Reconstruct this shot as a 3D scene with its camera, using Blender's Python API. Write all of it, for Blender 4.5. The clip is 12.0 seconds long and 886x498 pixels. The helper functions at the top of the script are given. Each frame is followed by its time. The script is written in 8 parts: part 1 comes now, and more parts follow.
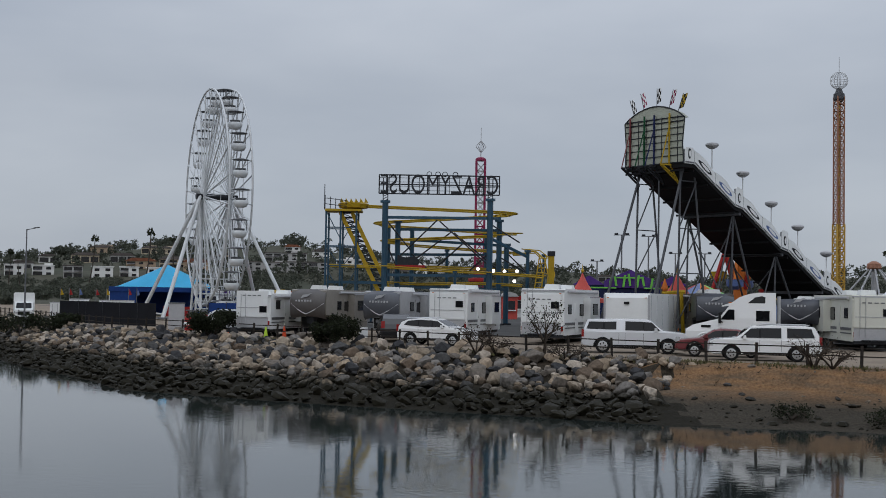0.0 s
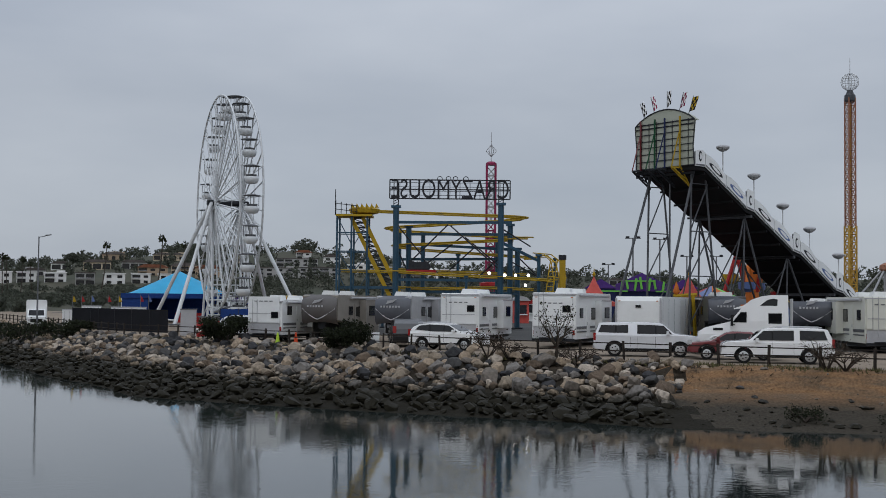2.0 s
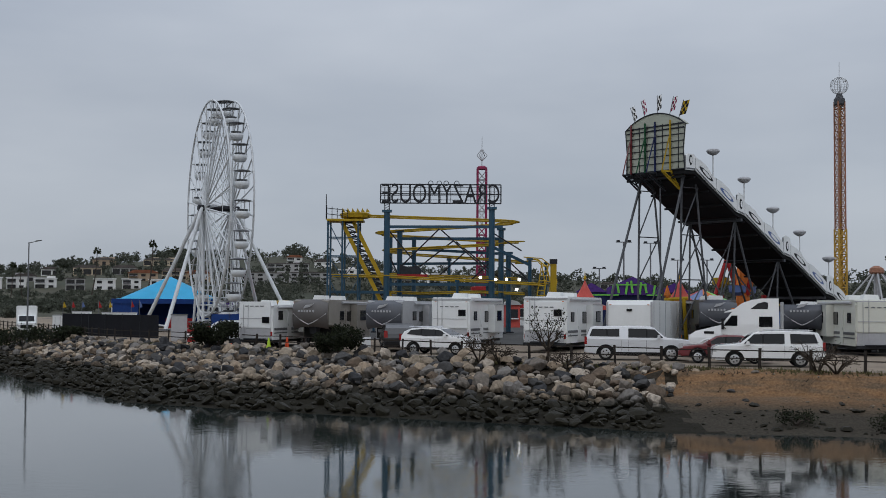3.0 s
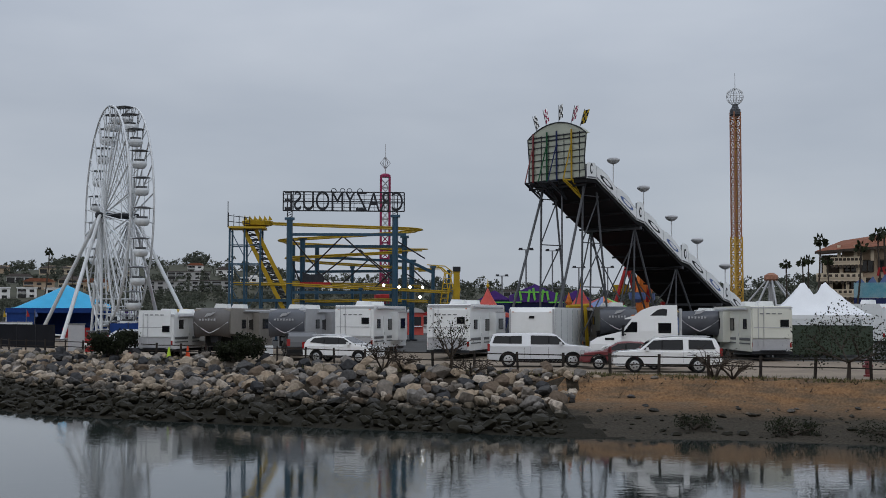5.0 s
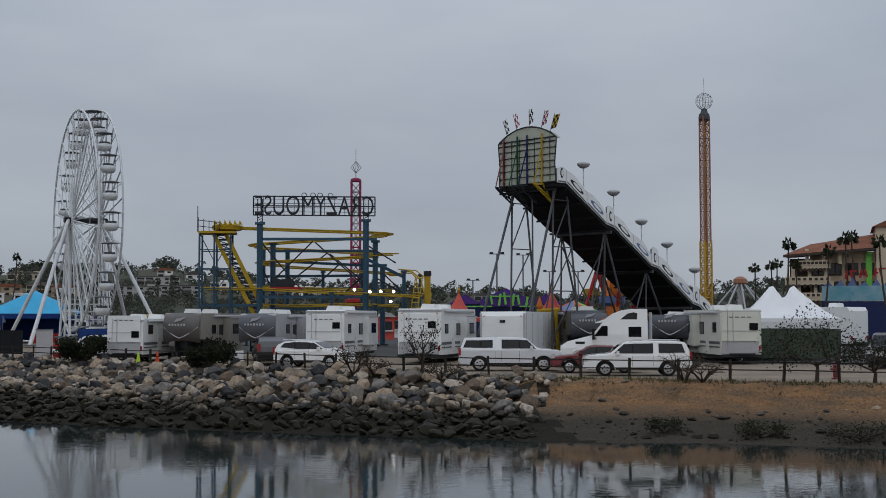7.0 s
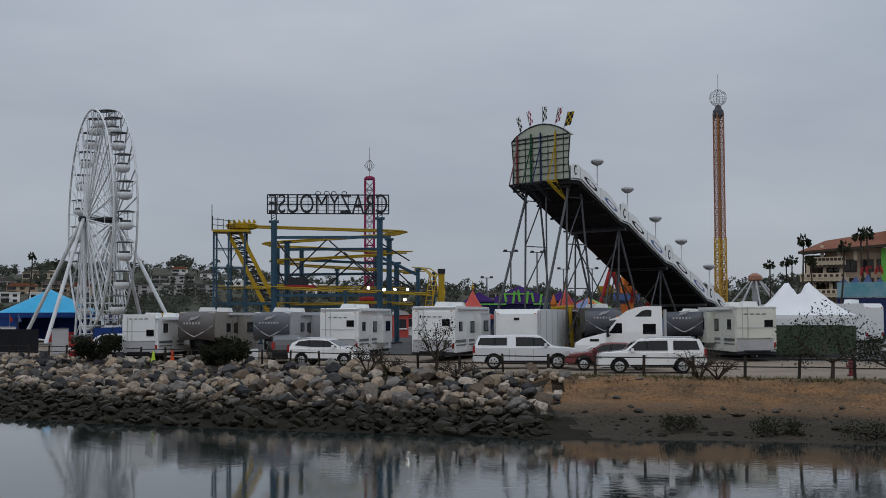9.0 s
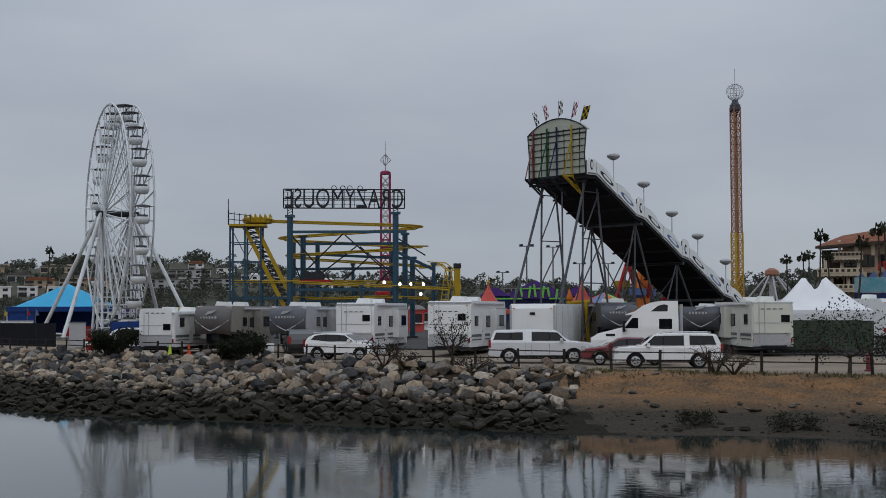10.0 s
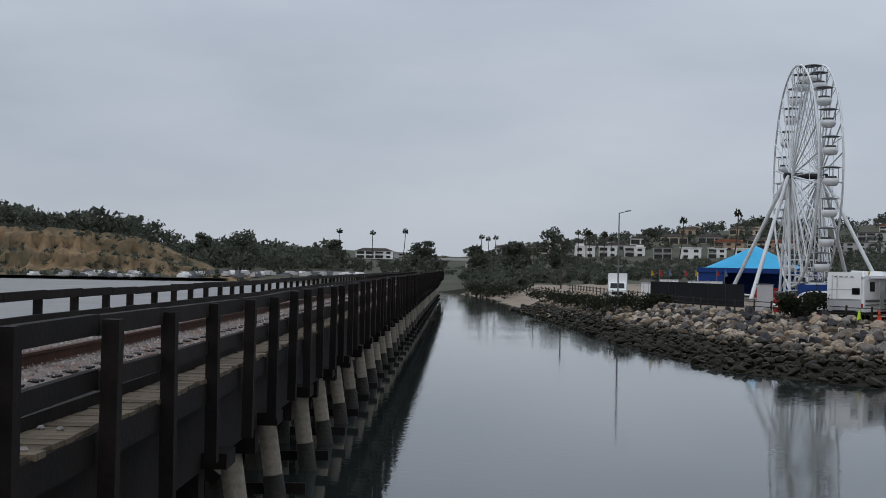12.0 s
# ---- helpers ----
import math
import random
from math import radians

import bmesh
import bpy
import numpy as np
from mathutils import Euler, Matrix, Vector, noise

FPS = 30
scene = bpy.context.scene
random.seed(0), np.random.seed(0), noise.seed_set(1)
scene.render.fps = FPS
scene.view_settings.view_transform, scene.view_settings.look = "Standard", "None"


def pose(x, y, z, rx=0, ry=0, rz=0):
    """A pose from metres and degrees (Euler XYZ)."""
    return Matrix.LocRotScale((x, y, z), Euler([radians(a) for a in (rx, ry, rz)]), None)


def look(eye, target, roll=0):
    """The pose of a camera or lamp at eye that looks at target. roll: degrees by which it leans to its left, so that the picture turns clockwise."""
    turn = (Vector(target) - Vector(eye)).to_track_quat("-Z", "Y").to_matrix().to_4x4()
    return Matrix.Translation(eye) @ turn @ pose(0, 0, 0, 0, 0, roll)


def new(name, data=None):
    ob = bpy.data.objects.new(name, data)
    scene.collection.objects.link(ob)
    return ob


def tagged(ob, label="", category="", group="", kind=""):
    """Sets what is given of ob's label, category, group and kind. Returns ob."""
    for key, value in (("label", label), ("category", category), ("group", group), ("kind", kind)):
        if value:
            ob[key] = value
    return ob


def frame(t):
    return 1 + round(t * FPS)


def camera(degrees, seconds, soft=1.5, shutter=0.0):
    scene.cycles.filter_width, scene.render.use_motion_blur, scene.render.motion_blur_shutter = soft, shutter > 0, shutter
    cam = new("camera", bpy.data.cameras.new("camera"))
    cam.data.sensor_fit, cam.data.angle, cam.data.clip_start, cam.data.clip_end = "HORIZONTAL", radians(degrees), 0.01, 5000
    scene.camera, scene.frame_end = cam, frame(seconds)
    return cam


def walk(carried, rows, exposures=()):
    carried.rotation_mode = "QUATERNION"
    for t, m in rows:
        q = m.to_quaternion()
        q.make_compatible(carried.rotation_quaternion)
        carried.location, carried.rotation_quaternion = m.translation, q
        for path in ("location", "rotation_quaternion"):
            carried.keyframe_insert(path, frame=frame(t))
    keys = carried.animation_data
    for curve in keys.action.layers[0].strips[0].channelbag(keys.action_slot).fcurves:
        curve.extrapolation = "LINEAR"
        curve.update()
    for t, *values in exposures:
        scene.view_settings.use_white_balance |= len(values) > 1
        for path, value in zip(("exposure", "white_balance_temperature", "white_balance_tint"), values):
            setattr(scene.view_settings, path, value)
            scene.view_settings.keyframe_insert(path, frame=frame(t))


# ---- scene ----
# camera: held by hand on a bridge over the water, turning on the spot
EYE = 4.7
cam = camera(39.01, 12.0, soft=0.9)
TURNS = [
    (0.0, 0.0, 2.229, -0.94), (0.5, 0.17, 2.239, -0.815), (1.0, 0.755, 2.253, -0.849), (1.5, 0.769, 2.309, -0.746),
    (2.0, 0.52, 2.431, -0.559), (2.5, 0.289, 2.526, -0.408), (2.7, 0.292, 2.565, -0.386), (3.5, -0.45, 2.77, -0.36),
    (4.3, -1.915, 2.947, -0.28), (4.5, -2.812, 2.974, -0.174), (5.0, -4.301, 3.009, -0.111), (5.5, -5.088, 3.094, -0.14),
    (6.0, -5.553, 3.176, -0.094), (6.5, -5.66, 3.218, -0.027), (7.0, -5.63, 3.209, 0.069), (8.0, -5.4, 3.19, 0.17),
    (9.0, -4.986, 3.109, 0.239), (9.5, -4.619, 2.988, 0.233), (10.0, -4.264, 2.862, 0.163), (10.5, -3.935, 2.711, 0.069),
    (10.7, -3.74, 2.66, 0.03), (10.9, -2.13, 2.51, -0.04), (11.0, -0.615, 2.404, -0.071), (11.1, 1.24, 2.32, -0.15),
    (11.2, 3.32, 2.20, -0.25), (11.3, 5.72, 2.08, -0.35), (11.4, 8.33, 1.90, -0.44), (11.5, 11.455, 1.747, -0.53),
    (11.6, 15.874, 1.598, -0.63), (11.7, 19.686, 1.411, -0.75), (11.8, 22.395, 1.26, -0.85), (12.0, 26.448, 0.886, -1.096),
]
walk(cam, [(t, pose(0, 0, EYE, 90 + pitch, roll, yaw)) for t, yaw, pitch, roll in TURNS], exposures=[(0.0, 0.1), (2.5, 0.1), (4.5, 0.12), (5.5, 0.08), (6.0, -0.02), (6.5, -0.05), (9.0, -0.04), (10.5, -0.04), (11.0, -0.04), (11.5, 0.0), (12.0, 0.26)])

# ---- overcast sky and a weak wide sun ----
world = bpy.data.worlds.new("overcast")
scene.world = world
world.use_nodes = True
wn, wl = world.node_tree.nodes, world.node_tree.links
wn.clear()
w_out = wn.new("ShaderNodeOutputWorld")
w_bg = wn.new("ShaderNodeBackground")
w_sky = wn.new("ShaderNodeTexSky")
w_sky.sky_type, w_sky.sun_disc = "NISHITA", False
w_sky.sun_elevation, w_sky.sun_rotation = radians(38), radians(200)
w_scale = wn.new("ShaderNodeVectorMath")
w_scale.operation = "SCALE"
w_scale.inputs[3].default_value = 0.06
w_co = wn.new("ShaderNodeTexCoord")
w_map = wn.new("ShaderNodeMapping")
w_map.inputs["Scale"].default_value = (1.0, 1.0, 3.2)
w_noise = wn.new("ShaderNodeTexNoise")
w_noise.inputs["Scale"].default_value, w_noise.inputs["Detail"].default_value = 2.3, 5.0
w_ramp = wn.new("ShaderNodeValToRGB")
w_ramp.color_ramp.elements[0].position, w_ramp.color_ramp.elements[1].position = 0.32, 0.72
w_ramp.color_ramp.elements[0].color = (0.335, 0.375, 0.445, 1)
w_ramp.color_ramp.elements[1].color = (0.475, 0.51, 0.57, 1)
w_mix = wn.new("ShaderNodeMix")
w_mix.data_type = "RGBA"
w_mix.inputs[0].default_value = 0.88
wl.new(w_co.outputs["Generated"], w_map.inputs[0])
wl.new(w_map.outputs[0], w_noise.inputs["Vector"])
wl.new(w_noise.outputs["Fac"], w_ramp.inputs[0])
wl.new(w_sky.outputs[0], w_scale.inputs[0])
wl.new(w_scale.outputs[0], w_mix.inputs[6])
wl.new(w_ramp.outputs[0], w_mix.inputs[7])
w_sep = wn.new("ShaderNodeSeparateXYZ")
w_rise = wn.new("ShaderNodeMapRange")
w_rise.inputs[1].default_value, w_rise.inputs[2].default_value = 0.16, 1.0
w_rise.inputs[3].default_value, w_rise.inputs[4].default_value = 1.0, 2.3
w_lift = wn.new("ShaderNodeVectorMath")
w_lift.operation = "SCALE"
wl.new(w_co.outputs["Generated"], w_sep.inputs[0])
wl.new(w_sep.outputs[2], w_rise.inputs[0])
wl.new(w_mix.outputs[2], w_lift.inputs[0])
wl.new(w_rise.outputs[0], w_lift.inputs[3])
wl.new(w_lift.outputs[0], w_bg.inputs[0])
wl.new(w_bg.outputs[0], w_out.inputs[0])
w_bg.inputs[1].default_value = 1.0
sun = new("sun", bpy.data.lights.new("sun", "SUN"))
sun.data.energy, sun.data.angle, sun.data.color = 0.5, radians(100), (1.0, 0.96, 0.9)
sun.matrix_world = look((-20, -60, 80), (0, 60, 0))


# ---- materials ----
def mat(name, color, rough=0.7, metal=0.0, vary=0.25, scale=3.0, bump=0.15, fine=18.0, rand=0.0, island=False, second=None, alpha=1.0, coat=0.0):
    """A painted or natural surface: two scales of tone, fine relief, and some roughness variation."""
    m = bpy.data.materials.new(name)
    m.use_nodes = True
    n, l = m.node_tree.nodes, m.node_tree.links
    b = n["Principled BSDF"]
    co = n.new("ShaderNodeTexCoord")
    big, small = n.new("ShaderNodeTexNoise"), n.new("ShaderNodeTexNoise")
    big.inputs["Scale"].default_value, big.inputs["Detail"].default_value = scale, 6
    small.inputs["Scale"].default_value, small.inputs["Detail"].default_value = fine, 8
    l.new(co.outputs["Object"], big.inputs["Vector"])
    l.new(co.outputs["Object"], small.inputs["Vector"])
    ramp = n.new("ShaderNodeValToRGB")
    ramp.color_ramp.elements[0].position, ramp.color_ramp.elements[1].position = 0.3, 0.7
    other = second or tuple(c * (1 - vary) for c in color)
    ramp.color_ramp.elements[0].color, ramp.color_ramp.elements[1].color = (*other, 1), (*color, 1)
    l.new(big.outputs["Fac"], ramp.inputs[0])
    mul = n.new("ShaderNodeMix")
    mul.data_type, mul.blend_type = "RGBA", "MULTIPLY"
    mul.inputs[0].default_value = min(1.0, vary * 1.5)
    l.new(ramp.outputs[0], mul.inputs[6])
    l.new(small.outputs["Fac"], mul.inputs[7])
    last = mul.outputs[2]
    if rand:
        hsv = n.new("ShaderNodeHueSaturation")
        span = n.new("ShaderNodeMapRange")
        span.inputs[3].default_value, span.inputs[4].default_value = 1 - rand, 1 + rand
        if island:
            l.new(n.new("ShaderNodeNewGeometry").outputs["Random Per Island"], span.inputs[0])
        else:
            l.new(n.new("ShaderNodeObjectInfo").outputs["Random"], span.inputs[0])
        l.new(span.outputs[0], hsv.inputs["Value"])
        l.new(last, hsv.inputs["Color"])
        last = hsv.outputs[0]
    l.new(last, b.inputs["Base Color"])
    b.inputs["Roughness"].default_value, b.inputs["Metallic"].default_value = rough, metal
    b.inputs["Coat Weight"].default_value = coat
    if rough >= 0.5:
        b.inputs["Specular IOR Level"].default_value = 0.18
    if bump:
        bp = n.new("ShaderNodeBump")
        bp.inputs["Strength"].default_value, bp.inputs["Distance"].default_value = bump, 0.05
        l.new(small.outputs["Fac"], bp.inputs["Height"])
        l.new(bp.outputs[0], b.inputs["Normal"])
    return m


def glow(name, color, power):
    m = bpy.data.materials.new(name)
    m.use_nodes = True
    b = m.node_tree.nodes["Principled BSDF"]
    b.inputs["Emission Color"].default_value, b.inputs["Emission Strength"].default_value = (*color, 1), power
    return m


def rock_mat(name, island):
    """Boulders that range from warm tan to slate grey, piece by piece, darker and greener where the tide reaches."""
    m = bpy.data.materials.new(name)
    m.use_nodes = True
    n, l = m.node_tree.nodes, m.node_tree.links
    b = n["Principled BSDF"]
    pick = n.new("ShaderNodeValToRGB")
    pick.color_ramp.interpolation = "CONSTANT"
    tones = [(0.0, (0.15, 0.13, 0.11)), (0.14, (0.245, 0.20, 0.15)), (0.30, (0.07, 0.068, 0.066)), (0.44, (0.30, 0.235, 0.17)), (0.58, (0.18, 0.165, 0.15)), (0.68, (0.37, 0.315, 0.255)), (0.79, (0.12, 0.09, 0.066)), (0.88, (0.045, 0.045, 0.047))]
    while len(pick.color_ramp.elements) < len(tones):
        pick.color_ramp.elements.new(0.5)
    for e, (p, c) in zip(pick.color_ramp.elements, tones):
        e.position, e.color = p, (*c, 1)
    if island:
        l.new(n.new("ShaderNodeNewGeometry").outputs["Random Per Island"], pick.inputs[0])
    else:
        l.new(n.new("ShaderNodeObjectInfo").outputs["Random"], pick.inputs[0])
    noise_ = n.new("ShaderNodeTexNoise")
    noise_.inputs["Scale"].default_value, noise_.inputs["Detail"].default_value = 6.0, 9
    geo = n.new("ShaderNodeNewGeometry")
    l.new(geo.outputs["Position"], noise_.inputs["Vector"])
    mul = n.new("ShaderNodeMix")
    mul.data_type, mul.blend_type = "RGBA", "OVERLAY"
    mul.inputs[0].default_value = 0.75
    l.new(pick.outputs[0], mul.inputs[6])
    l.new(noise_.outputs["Fac"], mul.inputs[7])
    # algae and wet stone below the tide mark
    sep = n.new("ShaderNodeSeparateXYZ")
    l.new(geo.outputs["Position"], sep.inputs[0])
    wob = n.new("ShaderNodeMath")
    wob.operation = "MULTIPLY_ADD"
    wob.inputs[1].default_value, wob.inputs[2].default_value = 0.5, -0.25
    l.new(noise_.outputs["Fac"], wob.inputs[0])
    add = n.new("ShaderNodeMath")
    add.operation = "ADD"
    l.new(sep.outputs[2], add.inputs[0])
    l.new(wob.outputs[0], add.inputs[1])
    tide = n.new("ShaderNodeMapRange")
    tide.inputs[1].default_value, tide.inputs[2].default_value = 0.62, 1.05
    l.new(add.outputs[0], tide.inputs[0])
    wet = n.new("ShaderNodeMix")
    wet.data_type = "RGBA"
    wet.inputs[6].default_value = (0.020, 0.018, 0.012, 1)
    l.new(tide.outputs[0], wet.inputs[0])
    l.new(mul.outputs[2], wet.inputs[7])
    l.new(wet.outputs[2], b.inputs["Base Color"])
    b.inputs["Specular IOR Level"].default_value = 0.08
    rr = n.new("ShaderNodeMapRange")
    rr.inputs[3].default_value, rr.inputs[4].default_value = 0.55, 0.9
    l.new(tide.outputs[0], rr.inputs[0])
    l.new(rr.outputs[0], b.inputs["Roughness"])
    bp = n.new("ShaderNodeBump")
    bp.inputs["Strength"].default_value, bp.inputs["Distance"].default_value = 0.5, 0.08
    l.new(noise_.outputs["Fac"], bp.inputs["Height"])
    l.new(bp.outputs[0], b.inputs["Normal"])
    return m


def earth_mat(name, dry, dry2, wet_, low, high, fine=9.0):
    """Soil whose lowest strip is wet, dark mud left by the tide, with a ragged upper line."""
    m = bpy.data.materials.new(name)
    m.use_nodes = True
    n, l = m.node_tree.nodes, m.node_tree.links
    b = n["Principled BSDF"]
    geo = n.new("ShaderNodeNewGeometry")
    big, small = n.new("ShaderNodeTexNoise"), n.new("ShaderNodeTexNoise")
    big.inputs["Scale"].default_value, big.inputs["Detail"].default_value = 0.5, 8
    small.inputs["Scale"].default_value, small.inputs["Detail"].default_value = fine, 9
    layer = n.new("ShaderNodeMapping")
    layer.inputs["Scale"].default_value = (0.8, 0.8, 7.0)
    l.new(geo.outputs["Position"], layer.inputs[0])
    l.new(layer.outputs[0], big.inputs["Vector"])
    l.new(geo.outputs["Position"], small.inputs["Vector"])
    mix = n.new("ShaderNodeMix")
    mix.data_type = "RGBA"
    mix.inputs[6].default_value, mix.inputs[7].default_value = (*dry, 1), (*dry2, 1)
    rng = n.new("ShaderNodeMapRange")
    rng.inputs[1].default_value, rng.inputs[2].default_value = 0.38, 0.62
    l.new(big.outputs["Fac"], rng.inputs[0])
    l.new(rng.outputs[0], mix.inputs[0])
    sep = n.new("ShaderNodeSeparateXYZ")
    l.new(geo.outputs["Position"], sep.inputs[0])
    add = n.new("ShaderNodeMath")
    add.operation = "MULTIPLY_ADD"
    add.inputs[1].default_value = 0.7
    l.new(big.outputs["Fac"], add.inputs[0])
    l.new(sep.outputs[2], add.inputs[2])
    tide = n.new("ShaderNodeMapRange")
    tide.inputs[1].default_value, tide.inputs[2].default_value = low + 0.35, high + 0.35
    l.new(add.outputs[0], tide.inputs[0])
    wet = n.new("ShaderNodeMix")
    wet.data_type = "RGBA"
    wet.inputs[6].default_value = (*wet_, 1)
    l.new(tide.outputs[0], wet.inputs[0])
    l.new(mix.outputs[2], wet.inputs[7])
    mul = n.new("ShaderNodeMix")
    mul.data_type, mul.blend_type = "RGBA", "OVERLAY"
    mul.inputs[0].default_value = 0.8
    l.new(wet.outputs[2], mul.inputs[6])
    l.new(small.outputs["Fac"], mul.inputs[7])
    l.new(mul.outputs[2], b.inputs["Base Color"])
    b.inputs["Roughness"].default_value = 0.9
    b.inputs["Specular IOR Level"].default_value = 0.06
    bp = n.new("ShaderNodeBump")
    bp.inputs["Strength"].default_value, bp.inputs["Distance"].default_value = 0.7, 0.12
    l.new(small.outputs["Fac"], bp.inputs["Height"])
    l.new(bp.outputs[0], b.inputs["Normal"])
    return m


def water_mat():
    m = bpy.data.materials.new("estuary_water")
    m.use_nodes = True
    n, l = m.node_tree.nodes, m.node_tree.links
    b = n["Principled BSDF"]
    b.inputs["Base Color"].default_value = (0.022, 0.028, 0.026, 1)
    b.inputs["Roughness"].default_value, b.inputs["IOR"].default_value = 0.04, 1.6
    geo = n.new("ShaderNodeNewGeometry")
    wave, swell = n.new("ShaderNodeTexNoise"), n.new("ShaderNodeTexNoise")
    wave.inputs["Scale"].default_value, wave.inputs["Detail"].default_value = 3.2, 3
    swell.inputs["Scale"].default_value, swell.inputs["Detail"].default_value = 0.08, 3
    l.new(geo.outputs["Position"], wave.inputs["Vector"])
    l.new(geo.outputs["Position"], swell.inputs["Vector"])
    amount = n.new("ShaderNodeMapRange")
    amount.inputs[1].default_value, amount.inputs[2].default_value = 0.42, 0.62
    amount.inputs[3].default_value, amount.inputs[4].default_value = 0.014, 0.042
    l.new(swell.outputs["Fac"], amount.inputs[0])
    bp = n.new("ShaderNodeBump")
    bp.inputs["Distance"].default_value = 0.12
    l.new(amount.outputs[0], bp.inputs["Strength"])
    l.new(wave.outputs["Fac"], bp.inputs["Height"])
    l.new(bp.outputs[0], b.inputs["Normal"])
    return m


WATER = water_mat()
ROCK, ROCKS = rock_mat("boulder_stone", False), rock_mat("riprap_stone", True)
MUD = earth_mat("tidal_mud", (0.050, 0.039, 0.028), (0.026, 0.022, 0.016), (0.020, 0.018, 0.013), 0.5, 0.95)
CLAY = earth_mat("ochre_bank_soil", (0.225, 0.128, 0.065), (0.13, 0.092, 0.06), (0.05, 0.043, 0.033), 0.5, 0.95)
DIRT = mat("dusty_track", (0.36, 0.29, 0.22), 0.95, vary=0.3, scale=0.4, bump=0.3, fine=6)
LOT = mat("asphalt_lot", (0.10, 0.098, 0.095), 0.9, vary=0.3, scale=0.3, fine=9)
HILL = mat("scrub_hillside", (0.075, 0.082, 0.056), 0.95, vary=0.4, scale=0.03, fine=0.25, second=(0.105, 0.098, 0.068), bump=0.4)
SANDBAR = mat("wet_sand", (0.30, 0.295, 0.29), 0.8, vary=0.2, scale=0.05, fine=0.6, bump=0.05)
BLUFF = mat("sandstone_bluff", (0.36, 0.24, 0.135), 0.95, vary=0.5, scale=0.06, fine=0.5, second=(0.10, 0.09, 0.055), bump=0.8)
TIMBER = mat("creosoted_timber", (0.019, 0.0135, 0.0105), 0.8, vary=0.45, scale=1.5, fine=14, rand=0.4, bump=0.15)
PLANK = mat("weathered_walkway_plank", (0.20, 0.155, 0.105), 0.85, vary=0.45, scale=2, fine=16, rand=0.3, bump=0.3)
PILE = mat("bleached_pile", (0.52, 0.46, 0.36), 0.85, vary=0.5, scale=1.2, fine=7, rand=0.2, bump=0.5)
PILE_WET = mat("barnacled_pile_foot", (0.045, 0.040, 0.032), 0.6, vary=0.5, scale=3, fine=14, bump=0.6)
BALLAST = mat("railway_ballast", (0.36, 0.325, 0.30), 0.95, vary=0.6, scale=2.2, fine=11, bump=1.0, second=(0.23, 0.125, 0.08))
STONE = mat("ballast_stones", (0.43, 0.395, 0.37), 0.9, vary=0.4, scale=6, rand=0.45, island=True)
RAIL = mat("rusted_rail", (0.11, 0.052, 0.032), 0.7, 0.4, vary=0.4, scale=3)
WHITE = mat("white_gelcoat", (0.80, 0.81, 0.80), 0.35, vary=0.07, scale=0.8, fine=5, bump=0.02)
CREAM = mat("cream_gelcoat", (0.66, 0.66, 0.58), 0.4, vary=0.08, scale=0.8, bump=0.02)
CARWHITE = mat("white_car_paint", (0.80, 0.80, 0.79), 0.25, vary=0.04, scale=1, bump=0.0, coat=0.6)
SILVER = mat("pale_silver_car_paint", (0.66, 0.67, 0.69), 0.28, 0.25, vary=0.05, scale=1, bump=0.0, coat=0.6)
DARKRED = mat("dark_red_car_paint", (0.16, 0.015, 0.02), 0.3, vary=0.1, bump=0, coat=0.6)
BLACKCAR = mat("black_car_paint", (0.02, 0.02, 0.023), 0.3, vary=0.1, bump=0, coat=0.6)
GLASS = mat("dark_window_glass", (0.008, 0.009, 0.011), 0.06, vary=0.2, bump=0)
GLASS.node_tree.nodes["Principled BSDF"].inputs["Specular IOR Level"].default_value = 0.3
RUBBER = mat("tyre_rubber", (0.022, 0.022, 0.022), 0.85, vary=0.3)
CHROME = mat("brushed_alloy", (0.55, 0.56, 0.57), 0.3, 0.9, vary=0.1)
BLACK = mat("black_plastic", (0.02, 0.02, 0.021), 0.6, vary=0.3)
LENSRED = mat("red_lamp_lens", (0.30, 0.012, 0.012), 0.25, vary=0.1, bump=0)
LENS = mat("clear_lamp_lens", (0.5, 0.5, 0.5), 0.15, vary=0.1, bump=0)
TAUPE = mat("taupe_gelcoat", (0.10, 0.09, 0.085), 0.35, vary=0.15, bump=0.02)
GREYCAP = mat("slate_grey_gelcoat", (0.085, 0.09, 0.105), 0.35, vary=0.15, bump=0.02)
BEIGE = mat("beige_siding", (0.30, 0.275, 0.24), 0.5, vary=0.12)
PALEGREY = mat("pale_grey_trim", (0.45, 0.45, 0.46), 0.5, vary=0.12)
STEELWHITE = mat("white_painted_steel", (0.72, 0.74, 0.75), 0.45, vary=0.15, scale=1.0)
STEELGREY = mat("galvanised_steel", (0.22, 0.225, 0.235), 0.5, 0.5, vary=0.25)
STEELMID = mat("dull_grey_steel", (0.13, 0.135, 0.145), 0.55, 0.4, vary=0.3)
STEELDARK = mat("dark_steel", (0.045, 0.048, 0.055), 0.55, 0.3, vary=0.3)
STEELBLUE = mat("teal_blue_painted_steel", (0.010, 0.075, 0.135), 0.45, vary=0.3, scale=1.2)
YELLOW = mat("yellow_painted_steel", (0.55, 0.36, 0.025), 0.5, vary=0.25, scale=0.8)
RED = mat("red_painted_steel", (0.42, 0.03, 0.03), 0.5, vary=0.25)
PINK = mat("magenta_painted_steel", (0.30, 0.03, 0.09), 0.5, vary=0.2)
GREEN = mat("green_painted_steel", (0.015, 0.10, 0.04), 0.5, vary=0.25)
LIME = mat("lime_green_paint", (0.20, 0.62, 0.10), 0.5, vary=0.2)
NAVY = mat("navy_painted_steel", (0.02, 0.03, 0.11), 0.5, vary=0.25)
